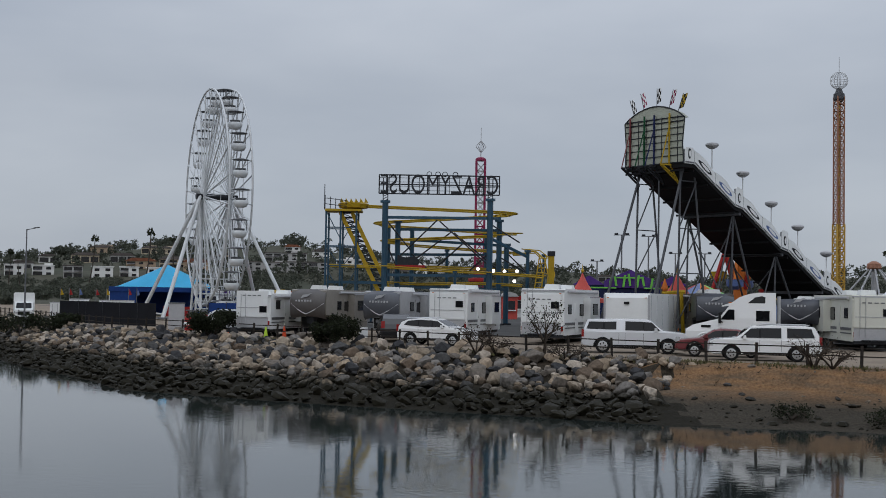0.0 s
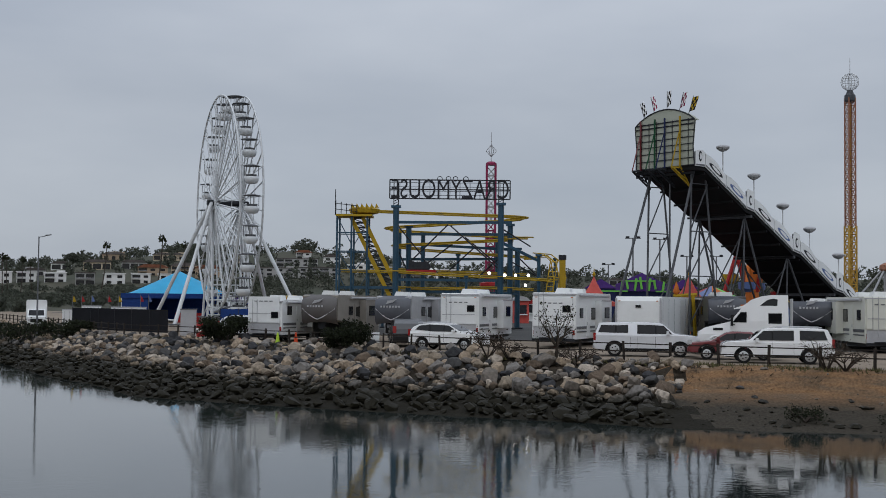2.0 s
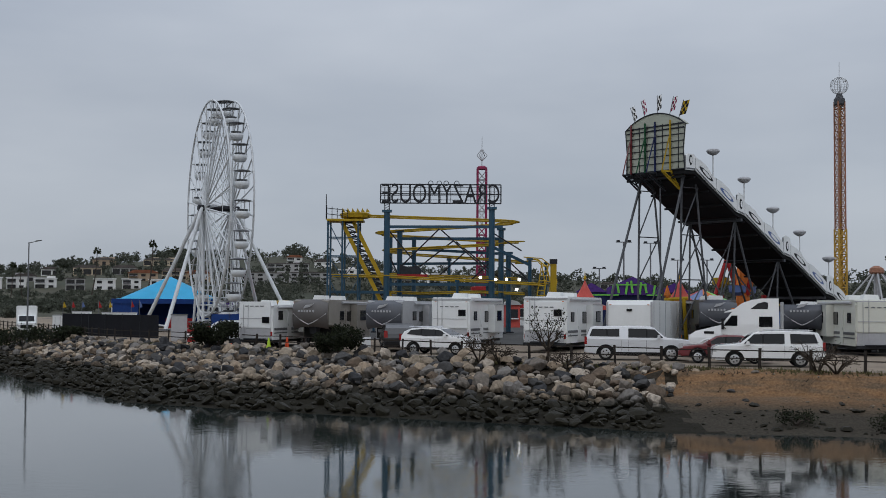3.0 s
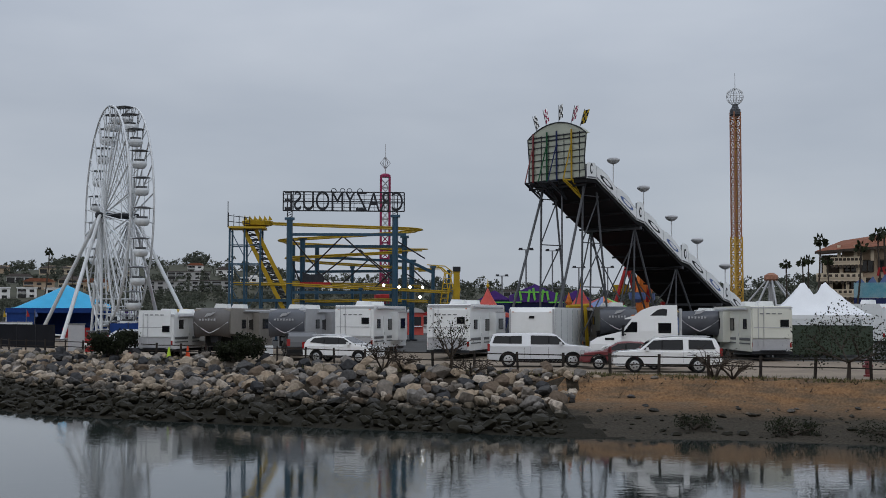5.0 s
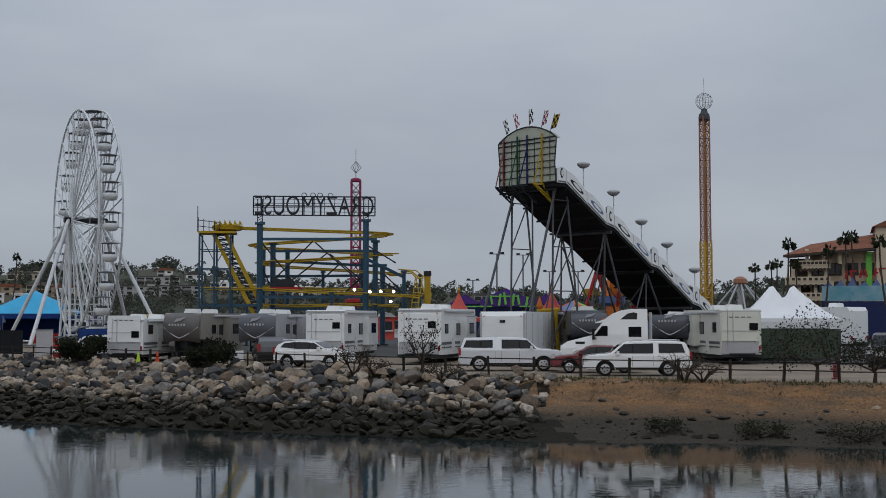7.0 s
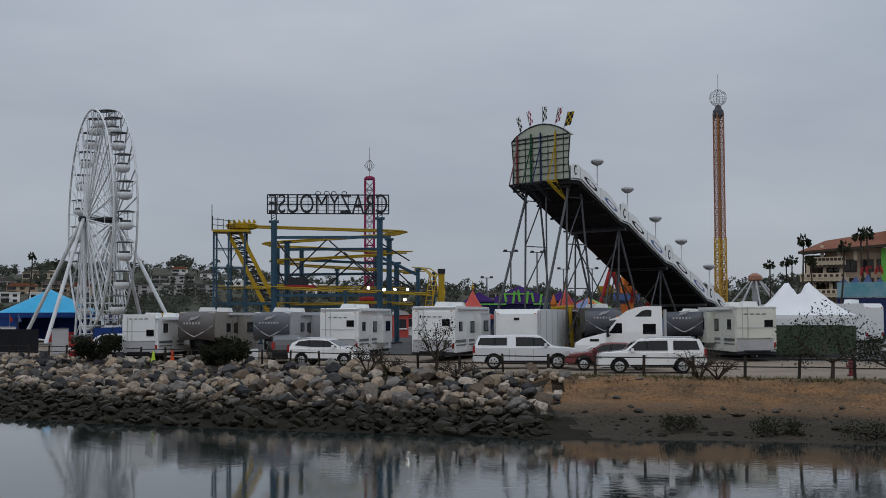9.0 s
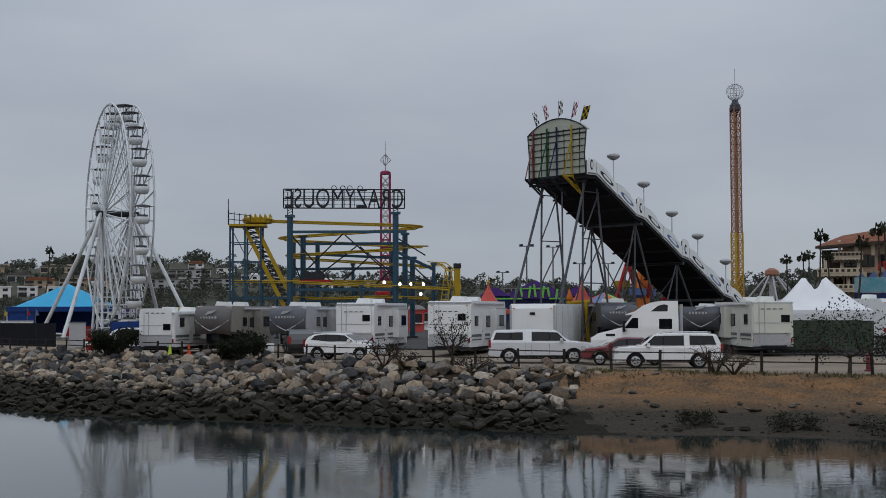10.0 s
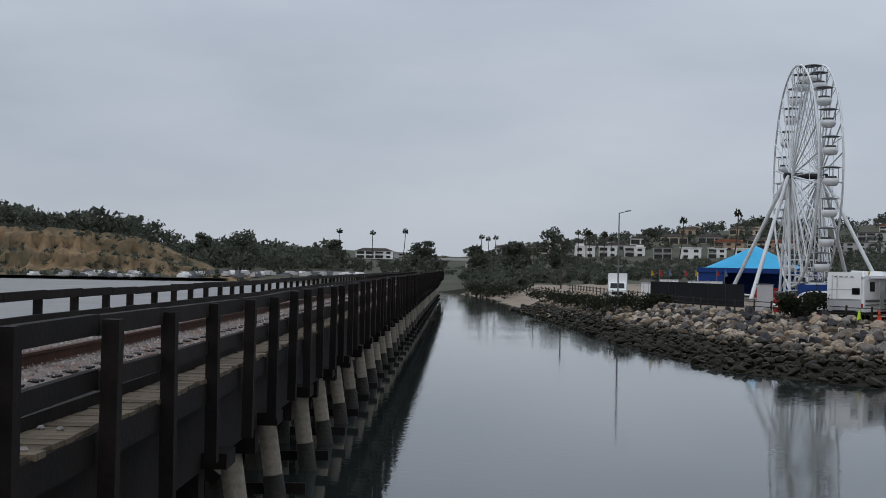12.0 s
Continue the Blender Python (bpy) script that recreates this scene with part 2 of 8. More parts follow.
ORANGE = mat("orange_paint", (0.62, 0.17, 0.03), 0.5, vary=0.2)
PURPLE = mat("purple_paint", (0.10, 0.04, 0.25), 0.5, vary=0.2)
TOWERRED = mat("faded_red_lattice_paint", (0.46, 0.22, 0.14), 0.55, vary=0.3)
TOWERYELLOW = mat("amber_lattice_paint", (0.70, 0.42, 0.08), 0.55, vary=0.3)
BULB = glow("lit_bulb", (1.0, 0.95, 0.85), 5.0)
WOOD = mat("weathered_fence_post", (0.055, 0.045, 0.038), 0.85, vary=0.4, rand=0.25)
CANVAS = mat("translucent_slide_canvas", (0.45, 0.47, 0.39), 0.7, vary=0.15, scale=0.6)
SLIDEBLACK = mat("black_slide_underside", (0.012, 0.012, 0.013), 0.7, vary=0.4, scale=0.6)
PANELBLUE = mat("blue_panel_paint", (0.10, 0.16, 0.36), 0.4, vary=0.2)
TENTWHITE = mat("white_tent_vinyl", (0.78, 0.79, 0.80), 0.55, vary=0.08, scale=0.7)
TENTBLUE = mat("sky_blue_canopy_vinyl", (0.05, 0.44, 0.74), 0.5, vary=0.15, scale=0.5)
TENTNAVY = mat("royal_blue_valance_vinyl", (0.012, 0.05, 0.22), 0.55, vary=0.2)
TENTRED = mat("coral_red_canopy_vinyl", (0.60, 0.10, 0.08), 0.55, vary=0.15)
MESH = mat("black_privacy_mesh", (0.016, 0.017, 0.022), 0.9, vary=0.35, scale=1.0)
GREENMESH = mat("dark_green_mesh", (0.085, 0.11, 0.08), 0.9, vary=0.3, scale=1.0)
LEAF = mat("dusty_shrub_leaves", (0.036, 0.044, 0.022), 0.7, vary=0.4, rand=0.5, island=True, scale=2)
DRYLEAF = mat("dry_brush_twigs", (0.085, 0.065, 0.048), 0.9, vary=0.4, rand=0.4, island=True)
# leaf tone paled towards grey, with distance haze put into the colour
TREELEAF = mat("haze_paled_foliage", (0.115, 0.125, 0.095), 0.8, vary=0.25, rand=0.4, island=True, scale=0.4)
PALMLEAF = mat("palm_fronds", (0.050, 0.060, 0.028), 0.7, vary=0.3, rand=0.4, island=True)
BARK = mat("grey_bark", (0.10, 0.08, 0.065), 0.95, vary=0.4, scale=2)
GRASS = mat("dry_bank_grass", (0.17, 0.16, 0.07), 0.9, vary=0.4, rand=0.5, island=True)
STUCCO = mat("white_stucco", (0.80, 0.79, 0.77), 0.9, vary=0.1, scale=0.2, rand=0.12)
TAN = mat("tan_stucco", (0.46, 0.35, 0.25), 0.9, vary=0.12, scale=0.2, rand=0.1)
SAND = mat("sandy_stucco", (0.60, 0.50, 0.37), 0.9, vary=0.12, scale=0.2)
GREYWALL = mat("grey_stucco", (0.46, 0.45, 0.44), 0.9, vary=0.12, scale=0.2, rand=0.1)
TILE = mat("terracotta_roof_tile", (0.33, 0.13, 0.075), 0.85, vary=0.35, scale=1.0, fine=5)
ROOFGREY = mat("grey_roof_shingle", (0.16, 0.14, 0.13), 0.9, vary=0.3, scale=0.8, rand=0.3)
TURQUOISE = mat("turquoise_painted_panel", (0.12, 0.42, 0.52), 0.5, vary=0.5, scale=0.6, second=(0.45, 0.62, 0.68))
def let_light_through(m, share):
    """Leaves pass part of the light on to their far side."""
    n, l = m.node_tree.nodes, m.node_tree.links
    b, out = n["Principled BSDF"], n["Material Output"]
    thin, mix = n.new("ShaderNodeBsdfTranslucent"), n.new("ShaderNodeMixShader")
    l.new(b.inputs["Base Color"].links[0].from_socket, thin.inputs[0])
    mix.inputs[0].default_value = share
    l.new(b.outputs[0], mix.inputs[1])
    l.new(thin.outputs[0], mix.inputs[2])
    l.new(mix.outputs[0], out.inputs[0])


for m_ in (TREELEAF, LEAF, PALMLEAF):
    let_light_through(m_, 0.4)
CONEORANGE = mat("orange_cone_plastic", (0.72, 0.09, 0.03), 0.5, vary=0.1)
CONELIME = mat("lime_cone_plastic", (0.50, 0.72, 0.06), 0.5, vary=0.1)


# ---- mesh helpers ----
class Shape:
    """Collects vertices and faces of one mesh."""

    def __init__(self):
        self.v, self.f, self.k = [], [], []
        self.slot = 0

    def add(self, verts, faces):
        o = len(self.v)
        self.v += [tuple(p) for p in verts]
        self.f += [tuple(i + o for i in q) for q in faces]
        self.k += [self.slot] * len(faces)
        return self

    def box(self, c, s, rz=0.0, m=None):
        x, y, z = (a / 2 for a in s)
        q = [Vector((i, j, k)) for i in (-x, x) for j in (-y, y) for k in (-z, z)]
        t = m or pose(*c, 0, 0, rz)
        return self.add([t @ p for p in q], [(0, 1, 3, 2), (4, 6, 7, 5), (0, 4, 5, 1), (2, 3, 7, 6), (0, 2, 6, 4), (1, 5, 7, 3)])

    def beam(self, a, b, w, h):
        """A squared timber or bar from a to b, w wide and h high."""
        a, b = Vector(a), Vector(b)
        d = b - a
        t = Matrix.Translation((a + b) / 2) @ d.to_track_quat("X", "Z").to_matrix().to_4x4()
        return self.box((0, 0, 0), (d.length, w, h), m=t)

    def tube(self, a, b, r, n=6, r2=None, caps=True):
        a, b = Vector(a), Vector(b)
        q = (b - a).to_track_quat("Z", "Y")
        r2 = r if r2 is None else r2
        ring = [q @ Vector((math.cos(2 * math.pi * i / n), math.sin(2 * math.pi * i / n), 0)) for i in range(n)]
        faces = [(i, (i + 1) % n, n + (i + 1) % n, n + i) for i in range(n)]
        if caps:
            faces += [tuple(range(n - 1, -1, -1)), tuple(range(n, 2 * n))]
        return self.add([a + p * r for p in ring] + [b + p * r2 for p in ring], faces)

    def path(self, pts, r, n=6):
        for a, b in zip(pts, pts[1:]):
            self.tube(a, b, r, n)
        return self

    def prism(self, poly, depth, m=None, taper=None):
        """A polygon in the XZ plane with thickness along Y, centred; taper(z) scales the half depth."""
        n = len(poly)
        half = (lambda z: depth / 2) if taper is None else (lambda z: depth / 2 * taper(z))
        vs = [Vector((x, -half(z), z)) for x, z in poly] + [Vector((x, half(z), z)) for x, z in poly]
        if m is not None:
            vs = [m @ p for p in vs]
        return self.add(vs, [tuple(range(n)), tuple(range(2 * n - 1, n - 1, -1))] + [(i, n + i, n + (i + 1) % n, (i + 1) % n) for i in range(n)])

    def lathe(self, prof, n=12, m=None):
        vs = [Vector((r * math.cos(2 * math.pi * i / n), r * math.sin(2 * math.pi * i / n), z)) for r, z in prof for i in range(n)]
        if m is not None:
            vs = [m @ p for p in vs]
        fs = [(j * n + i, j * n + (i + 1) % n, (j + 1) * n + (i + 1) % n, (j + 1) * n + i) for j in range(len(prof) - 1) for i in range(n)]
        fs += [tuple(range(n - 1, -1, -1)), tuple(range((len(prof) - 1) * n, len(prof) * n))]
        return self.add(vs, fs)

    def mesh(self, name, *mats, smooth=False):
        me = bpy.data.meshes.new(name)
        me.from_pydata(self.v, [], self.f)
        for m in mats:
            me.materials.append(m)
        if len(mats) > 1:
            me.polygons.foreach_set("material_index", self.k)
        if smooth:
            me.polygons.foreach_set("use_smooth", [True] * len(me.polygons))
        me.update()
        return me


def part(name, shape, material, parent, label="", at=None, smooth=False):
    """One mesh object under a thing or a part. shape: a Shape, or mesh data to share."""
    mats = material if isinstance(material, (list, tuple)) else (material,)
    me = shape.mesh(name, *mats, smooth=smooth) if isinstance(shape, Shape) else shape
    ob = new(name, me)
    ob.parent = parent
    if at is not None:
        ob.matrix_basis = at
    return tagged(ob, label)


def thing(name, at, label, category, group="", kind=""):
    ob = new(name)
    ob.empty_display_size = 0.3
    ob.matrix_basis = at
    return tagged(ob, label, category, group, kind)


def solid(name, shape, material, label, category, at=None, group="", kind="", smooth=False):
    mats = material if isinstance(material, (list, tuple)) else (material,)
    ob = new(name, shape.mesh(name, *mats, smooth=smooth))
    if at is not None:
        ob.matrix_basis = at
    return tagged(ob, label, category, group, kind)


def spot(az, d):
    """Ground point at an azimuth (degrees right of north) and a distance from the eye."""
    return d * math.sin(radians(az)), d * math.cos(radians(az))


def facing(az, d, z, turn=0.0):
    """A pose at that spot whose +x is the viewer's right and +y leads away from the viewer, turned by some degrees."""
    x, y = spot(az, d)
    return pose(x, y, z, 0, 0, -az + turn)


# ---- the ground: one sheet with the channel, its banks, the lot and the hills ----
SHORE = [(400, -60), (120, 8), (60, 26), (35, 37), (20.2, 43.5), (14.6, 46.3), (8.5, 47.3), (4.9, 49.4), (0.4, 51.5), (-4.4, 53.8), (-9.7, 56.6), (-15.8, 60.4), (-18.7, 66.3), (-25.8, 77), (-37.7, 99), (-48.6, 118), (-58, 134), (-68, 155), (-80, 178), (-95, 200), (-112, 222), (-145, 251), (-184, 273), (-211, 260), (-233, 241), (-253, 212), (-277, 160), (-295, 52), (-300, -60)]
CREST = [(400, -50), (120, 16), (60, 33), (35, 45.5), (23.3, 52.3), (17.5, 55.8), (13.5, 58.4), (9.3, 60.8), (3.4, 64.5), (0.5, 67.6), (-4.4, 72.7), (-9.4, 78.5), (-12.8, 81.5), (-19.5, 89.7), (-24.8, 94.5), (-33.5, 110), (-60, 158), (-85, 205), (-104, 228), (-140, 262), (-184, 286), (-218, 270), (-242, 249), (-263, 219), (-288, 164), (-307, 54), (-314, -65)]
RIDGE_AZ = [-180, -100, -60, -46, -44.6, -43, -40.8, -38.8, -36.3, -34.5, -33, -30.2, -28.6, -27.4, -26.3, -25.8, -25.2, -23.5, -20.4, -18.3, -15.8, -12.4, -8.6, -6.8, -5.3, -2.2, 0.4, 4.8, 8, 11.9, 15, 18, 19.3, 21.2, 25.2, 40, 100, 180]
RIDGE_EL = [0.4, 0.6, 1.2, 1.5, 1.75, 1.5, 1.55, 1.05, 1.0, 1.0, 0.75, 0.75, 0.5, 0.4, 0.2, 0.1, 0.3, 0.9, 1.2, 1.4, 1.75, 2.0, 2.0, 2.2, 1.9, 1.5, 1.4, 1.2, 1.0, 0.8, 0.9, 1.1, 1.4, 1.35, 1.6, 1.2, 0.5, 0.4]


def signed_distance(px, py, poly):
    """Distance to a closed outline, negative inside."""
    best = np.full(px.shape, 1e9)
    inside = np.zeros(px.shape, bool)
    n = len(poly)
    for i in range(n):
        (ax, ay), (bx, by) = poly[i], poly[(i + 1) % n]
        dx, dy = bx - ax, by - ay
        t = np.clip(((px - ax) * dx + (py - ay) * dy) / (dx * dx + dy * dy), 0, 1)
        best = np.minimum(best, np.hypot(px - ax - t * dx, py - ay - t * dy))
        cross = (ay > py) != (by > py)
        inside ^= cross & (px < dx * (py - ay) / (dy if dy else 1e-9) + ax)
    return np.where(inside, -best, best)


def ripple(px, py, wave, seed):
    """Cheap smooth noise from a few crossed sines."""
    out = np.zeros(px.shape)
    rng = np.random.RandomState(seed)
    for _ in range(7):
        a, ph, k = rng.uniform(0, math.pi), rng.uniform(0, 6.3), rng.uniform(0.6, 1.8) * 2 * math.pi / wave
        out += np.sin(k * (px * math.cos(a) + py * math.sin(a)) + ph)
    return out / 7


def smooth_step(x, a, b):
    t = np.clip((x - a) / (b - a), 0, 1)
    return t * t * (3 - 2 * t)


def bank_share(px, py):
    s, c = signed_distance(px, py, SHORE), signed_distance(px, py, CREST)
    q = np.where(s <= 0, 0.0, np.where(c >= 0, 1.0, s / (s - c + 1e-6)))
    return s, c, q


def ground_height(px, py):
    px, py = np.asarray(px, float), np.asarray(py, float)
    s, c, q = bank_share(px, py)
    rocky = np.interp(q, [0, 0.1, 0.42, 0.9, 1], [0, 0.10, 0.55, 1.72, 1.9])
    qc = np.clip(q + (0.07 * ripple(px, py, 5.5, 21) + 0.035 * ripple(px, py, 1.7, 22)) * smooth_step(q, 0.05, 0.4) * (1 - smooth_step(q, 0.93, 1.0)), 0, 1)
    clay = np.interp(qc, [0, 0.2, 0.50, 0.60, 0.75, 0.785, 1], [0, 0.16, 0.60, 0.82, 1.02, 1.80, 1.9])
    k = smooth_step(px, 8.6, 10.2)
    bank = rocky * (1 - k) + clay * k + np.where(q < 1, 0.10 * ripple(px, py, 2.3, 3) + 0.06 * ripple(px, py, 0.9, 4), 0) * smooth_step(q, 0, 0.1) * (1 - smooth_step(q, 0.9, 1.0))
    r = np.hypot(px, py)
    az = np.degrees(np.arctan2(px, py))
    el = np.interp(az, RIDGE_AZ, RIDGE_EL)
    crest = 4.7 + 800 * np.tan(np.radians(el))
    hill = (crest - 2.5) * smooth_step(r, 330, 800) * (1 + 0.10 * ripple(px, py, 160, 9))
    # the bluff over the estuary mouth rises at once and stays level
    b = smooth_step(-az, 37.5, 39.5) * smooth_step(-az, 180, 100)
    bluff = 6.5 * smooth_step(r, 400, 560)
    hill = hill * (1 - b) + np.maximum(bluff, 0) * b
    land = bank + 0.45 * smooth_step(c, 2, 40) + hill
    return np.where(s <= 0, np.maximum(-1.6, s * 0.35) - 0.04, land)


def spread(fine_a, fine_b, step, far):
    """Grid lines that are fine between two marks and widen outwards."""
    core = list(np.arange(fine_a, fine_b + step, step))
    w, lo, hi = step, [fine_a], [core[-1]]
    while lo[-1] > -far or hi[-1] < far:
        w *= 1.13
        lo.append(lo[-1] - w)
        hi.append(hi[-1] + w)
    return np.array(lo[:0:-1] + core + hi[1:])


def build_ground():
    gx, gy = spread(-34, 34, 0.55, 4200), spread(42, 98, 0.55, 4200)
    X, Y = np.meshgrid(gx, gy)
    H = ground_height(X, Y)
    s, c, q = bank_share(X, Y)
    nx, ny = len(gx), len(gy)
    me = bpy.data.meshes.new("ground")
    idx = np.arange(nx * ny).reshape(ny, nx)
    quads = np.stack([idx[:-1, :-1], idx[:-1, 1:], idx[1:, 1:], idx[1:, :-1]], -1).reshape(-1, 4)
    me.from_pydata(np.stack([X, Y, H], -1).reshape(-1, 3).tolist(), [], quads.tolist())
    cx, cy = X[:-1, :-1], Y[:-1, :-1]
    r, az = np.hypot(cx, cy), np.degrees(np.arctan2(cx, cy))
    cc, qq = c[:-1, :-1], q[:-1, :-1]
    slot = np.where(qq < 1, np.where(cx + 1.3 * ripple(cx, cy, 2.1, 51) > 9.6, 1, 0), np.where(cc < 17, 2, 3))
    slot = np.where((qq < 1) & (cy > 112) & (cx > -100), 2, slot)
    slot = np.where((r > 240), 4, slot)
    slot = np.where((r > 330) & (r < 380) & (az < -38.2) & (az > -100), 5, slot)
    for m in (MUD, CLAY, DIRT, LOT, HILL, BLUFF):
        me.materials.append(m)
    me.polygons.foreach_set("material_index", slot.reshape(-1).astype(np.int32))
    me.polygons.foreach_set("use_smooth", [True] * len(me.polygons))
    me.update()
    return tagged(new("ground", me), "tidal bank, dusty track, asphalt lot and scrub hills", "ground", kind="structure")


ground = build_ground()
water = solid("water", Shape().add([(-600, -600, 0), (600, -600, 0), (600, 300, 0), (-600, 300, 0)], [(0, 1, 2, 3)]), WATER, "calm grey-green estuary water mirroring the sky", "water", kind="structure")


def gz(x, y):
    return float(ground_height(np.array([x]), np.array([y]))[0])


# ---- railway trestle ----
TRESTLE = pose(0, 0, 0, 0, 0, 25.72)   # +y runs along the track, +x towards the open water


def build_trestle():
    rng = random.Random(5)
    t = thing("railway_trestle", TRESTLE, "long dark creosoted timber railway trestle with ballasted single track", "bridge", kind="structure")
    s0, s1 = -12.0, 236.0
    # handrails: posts, two rails each side, in bays
    post = Shape().box((0, 0, 3.38), (0.14, 0.15, 1.84)).mesh("handrail_post", TIMBER)
    bay = 2.23
    n = int((s1 - s0) / bay)
    top = Shape().box((0, 0, 0), (0.09, bay - 0.012, 0.165)).mesh("top_rail", TIMBER)
    low = Shape().box((0, 0, 0), (0.07, bay - 0.012, 0.16)).mesh("middle_rail", TIMBER)
    near_bays = 44
    for side, x, drop in ((1, -2.8, -0.055), (-1, -7.9, -0.19)):
        rest = Shape()
        for i in range(n):
            y = 7.8 + bay * (i - 9)
            sag = drop + 0.012 * math.sin(i * 0.9) + 0.02 * math.sin(i * 0.23 + side) * min(1.0, i / 20)
            lean = rng.uniform(-1.6, 1.6)
            if 0 <= i < near_bays:
                part("handrail_post", post, TIMBER, t, at=pose(x, y, sag + rng.uniform(-0.02, 0.03), lean * 0.3, lean * 0.4, 0))
                part("top_rail", top, TIMBER, t, at=pose(x - 0.125 * side, y + bay / 2, 4.235 + sag, rng.uniform(-0.5, 0.5), 0, 0))
                part("middle_rail", low, TIMBER, t, at=pose(x - 0.118 * side, y + bay / 2, 3.79 + sag, rng.uniform(-0.5, 0.5), 0, 0))
            else:
                rest.box((x, y, 3.50 + sag), (0.14, 0.15, 1.60))
                rest.box((x - 0.125 * side, y + bay / 2, 4.235 + sag), (0.09, bay, 0.20))
                rest.box((x - 0.118 * side, y + bay / 2, 3.79 + sag), (0.07, bay, 0.17))
        tagged(part("distant_handrail", rest, TIMBER, t), kind="stuff")
        # outer edge beam and stringers
        part("edge_beam", Shape().beam((x - 0.16 * side, s0, 3.20), (x - 0.16 * side, s1, 3.20), 0.14, 0.26), TIMBER, t)
        part("stringer", Shape().beam((x - 0.62 * side, s0, 2.62), (x - 0.62 * side, s1, 2.62), 0.5, 1.02), TIMBER, t)
    part("stringer", Shape().beam((-5.35, s0, 2.62), (-5.35, s1, 2.62), 1.6, 1.02), TIMBER, t)
    # walkway planks laid across, on both sides
    plank = Shape().box((0, 0, 0), (0.44, 0.235, 0.05)).mesh("walkway_plank", PLANK)
    far_planks = Shape()
    k = 0
    y = s0
    while y < s1:
        for x in (-3.13, -7.57):
            if x > -4 and 5 < y < 50 or x < -4 and 12 < y < 30:
                part("walkway_plank", plank, PLANK, t, at=pose(x + rng.uniform(-0.04, 0.04), y, 3.345 + rng.uniform(-0.006, 0.006), 0, 0, rng.uniform(-1, 1)))
                k += 1
            else:
                far_planks.box((x, y, 3.345), (0.44, 0.235, 0.05))
        y += 0.255
    tagged(part("distant_planks", far_planks, PLANK, t), kind="stuff")
    # ballast bed with guard timbers
    for x in (-3.42, -7.28):
        part("ballast_guard", Shape().beam((x, s0, 3.36), (x, s1, 3.36), 0.13, 0.24), TIMBER, t)
    bed = Shape()
    prof = [(-7.22, 3.16), (-7.22, 3.43), (-6.4, 3.56), (-5.35, 3.55), (-4.3, 3.56), (-3.48, 3.44), (-3.48, 3.16)]
    m = len(prof)
    bed.add([(x, s, z) for s in (s0, s1) for x, z in prof], [(i, i + 1, m + i + 1, m + i) for i in range(m - 1)])
    part("ballast_bed", bed, BALLAST, t)
    stones = Shape()
    for _ in range(18000):
        x, y = rng.uniform(-7.15, -3.55), 5 + 55 * rng.random() ** 1.6
        z, r = float(np.interp(x, [-7.22, -6.4, -5.35, -4.3, -3.48], [3.44, 3.56, 3.55, 3.56, 3.44])), rng.uniform(0.016, 0.036)
        a = rng.uniform(0, 6.3)
        stones.add([(x + r * math.cos(a + i * 2.09), y + r * math.sin(a + i * 2.09), z - 0.01) for i in range(3)] + [(x + rng.uniform(-0.4, 0.4) * r, y, z + r * rng.uniform(0.6, 1.2))], [(0, 1, 3), (1, 2, 3), (2, 0, 3)])
    tagged(part("ballast_stones", stones, STONE, t), kind="stuff")
    for _ in range(14):
        x, y = rng.uniform(-3.5, -3.0), rng.uniform(7, 30)
        part("stray_stone", Shape().lathe([(0.02, 3.36), (0.035, 3.38), (0.02, 3.40)], 5, pose(x, y, 0)), STONE, t)
    tie = Shape().box((0, 0, 0), (2.6, 0.23, 0.16)).mesh("sleeper", TIMBER)
    far_ties = Shape()
    y = s0
    while y < s1:
        if 6 < y < 90:
            part("sleeper", tie, TIMBER, t, at=pose(-5.33, y, 3.46, 0, 0, rng.uniform(-0.6, 0.6)))
        else:
            far_ties.box((-5.33, y, 3.42), (2.6, 0.23, 0.16))
        y += 0.56
    tagged(part("distant_sleepers", far_ties, TIMBER, t), kind="stuff")
    rail_prof = [(-0.07, 0), (0.07, 0), (0.07, 0.015), (0.01, 0.03), (0.01, 0.12), (0.036, 0.13), (0.036, 0.165), (-0.036, 0.165), (-0.036, 0.13), (-0.01, 0.12), (-0.01, 0.03), (-0.07, 0.015)]
    for x in (-4.61, -6.05):
        part("rail", Shape().prism(rail_prof, s1 - s0, pose(x, (s0 + s1) / 2, 3.545)), RAIL, t, "rust-brown steel running rail")
    # pile bents
    cap = Shape().box((-5.35, 0, 1.90), (4.3, 0.36, 0.44)).mesh("pile_cap", TIMBER)
    piles = [Shape().tube((x0, 0, 1.72), (x1, 0, -1.6), 0.185, 12, 0.20).mesh("pile", PILE, smooth=True) for x0, x1 in ((-3.66, -3.2), (-4.6, -4.66), (-5.35, -5.35), (-6.0, -6.04), (-6.78, -7.5))]
    feet = [Shape().tube((x0, 0, 0.62), (x1, 0, -1.5), 0.205, 12, 0.24).mesh("pile_foot", PILE_WET, smooth=True) for x0, x1 in ((-3.51, -3.21), (-4.63, -4.66), (-5.35, -5.35), (-6.02, -6.04), (-7.03, -7.48))]
    y, j = 7.1, 0
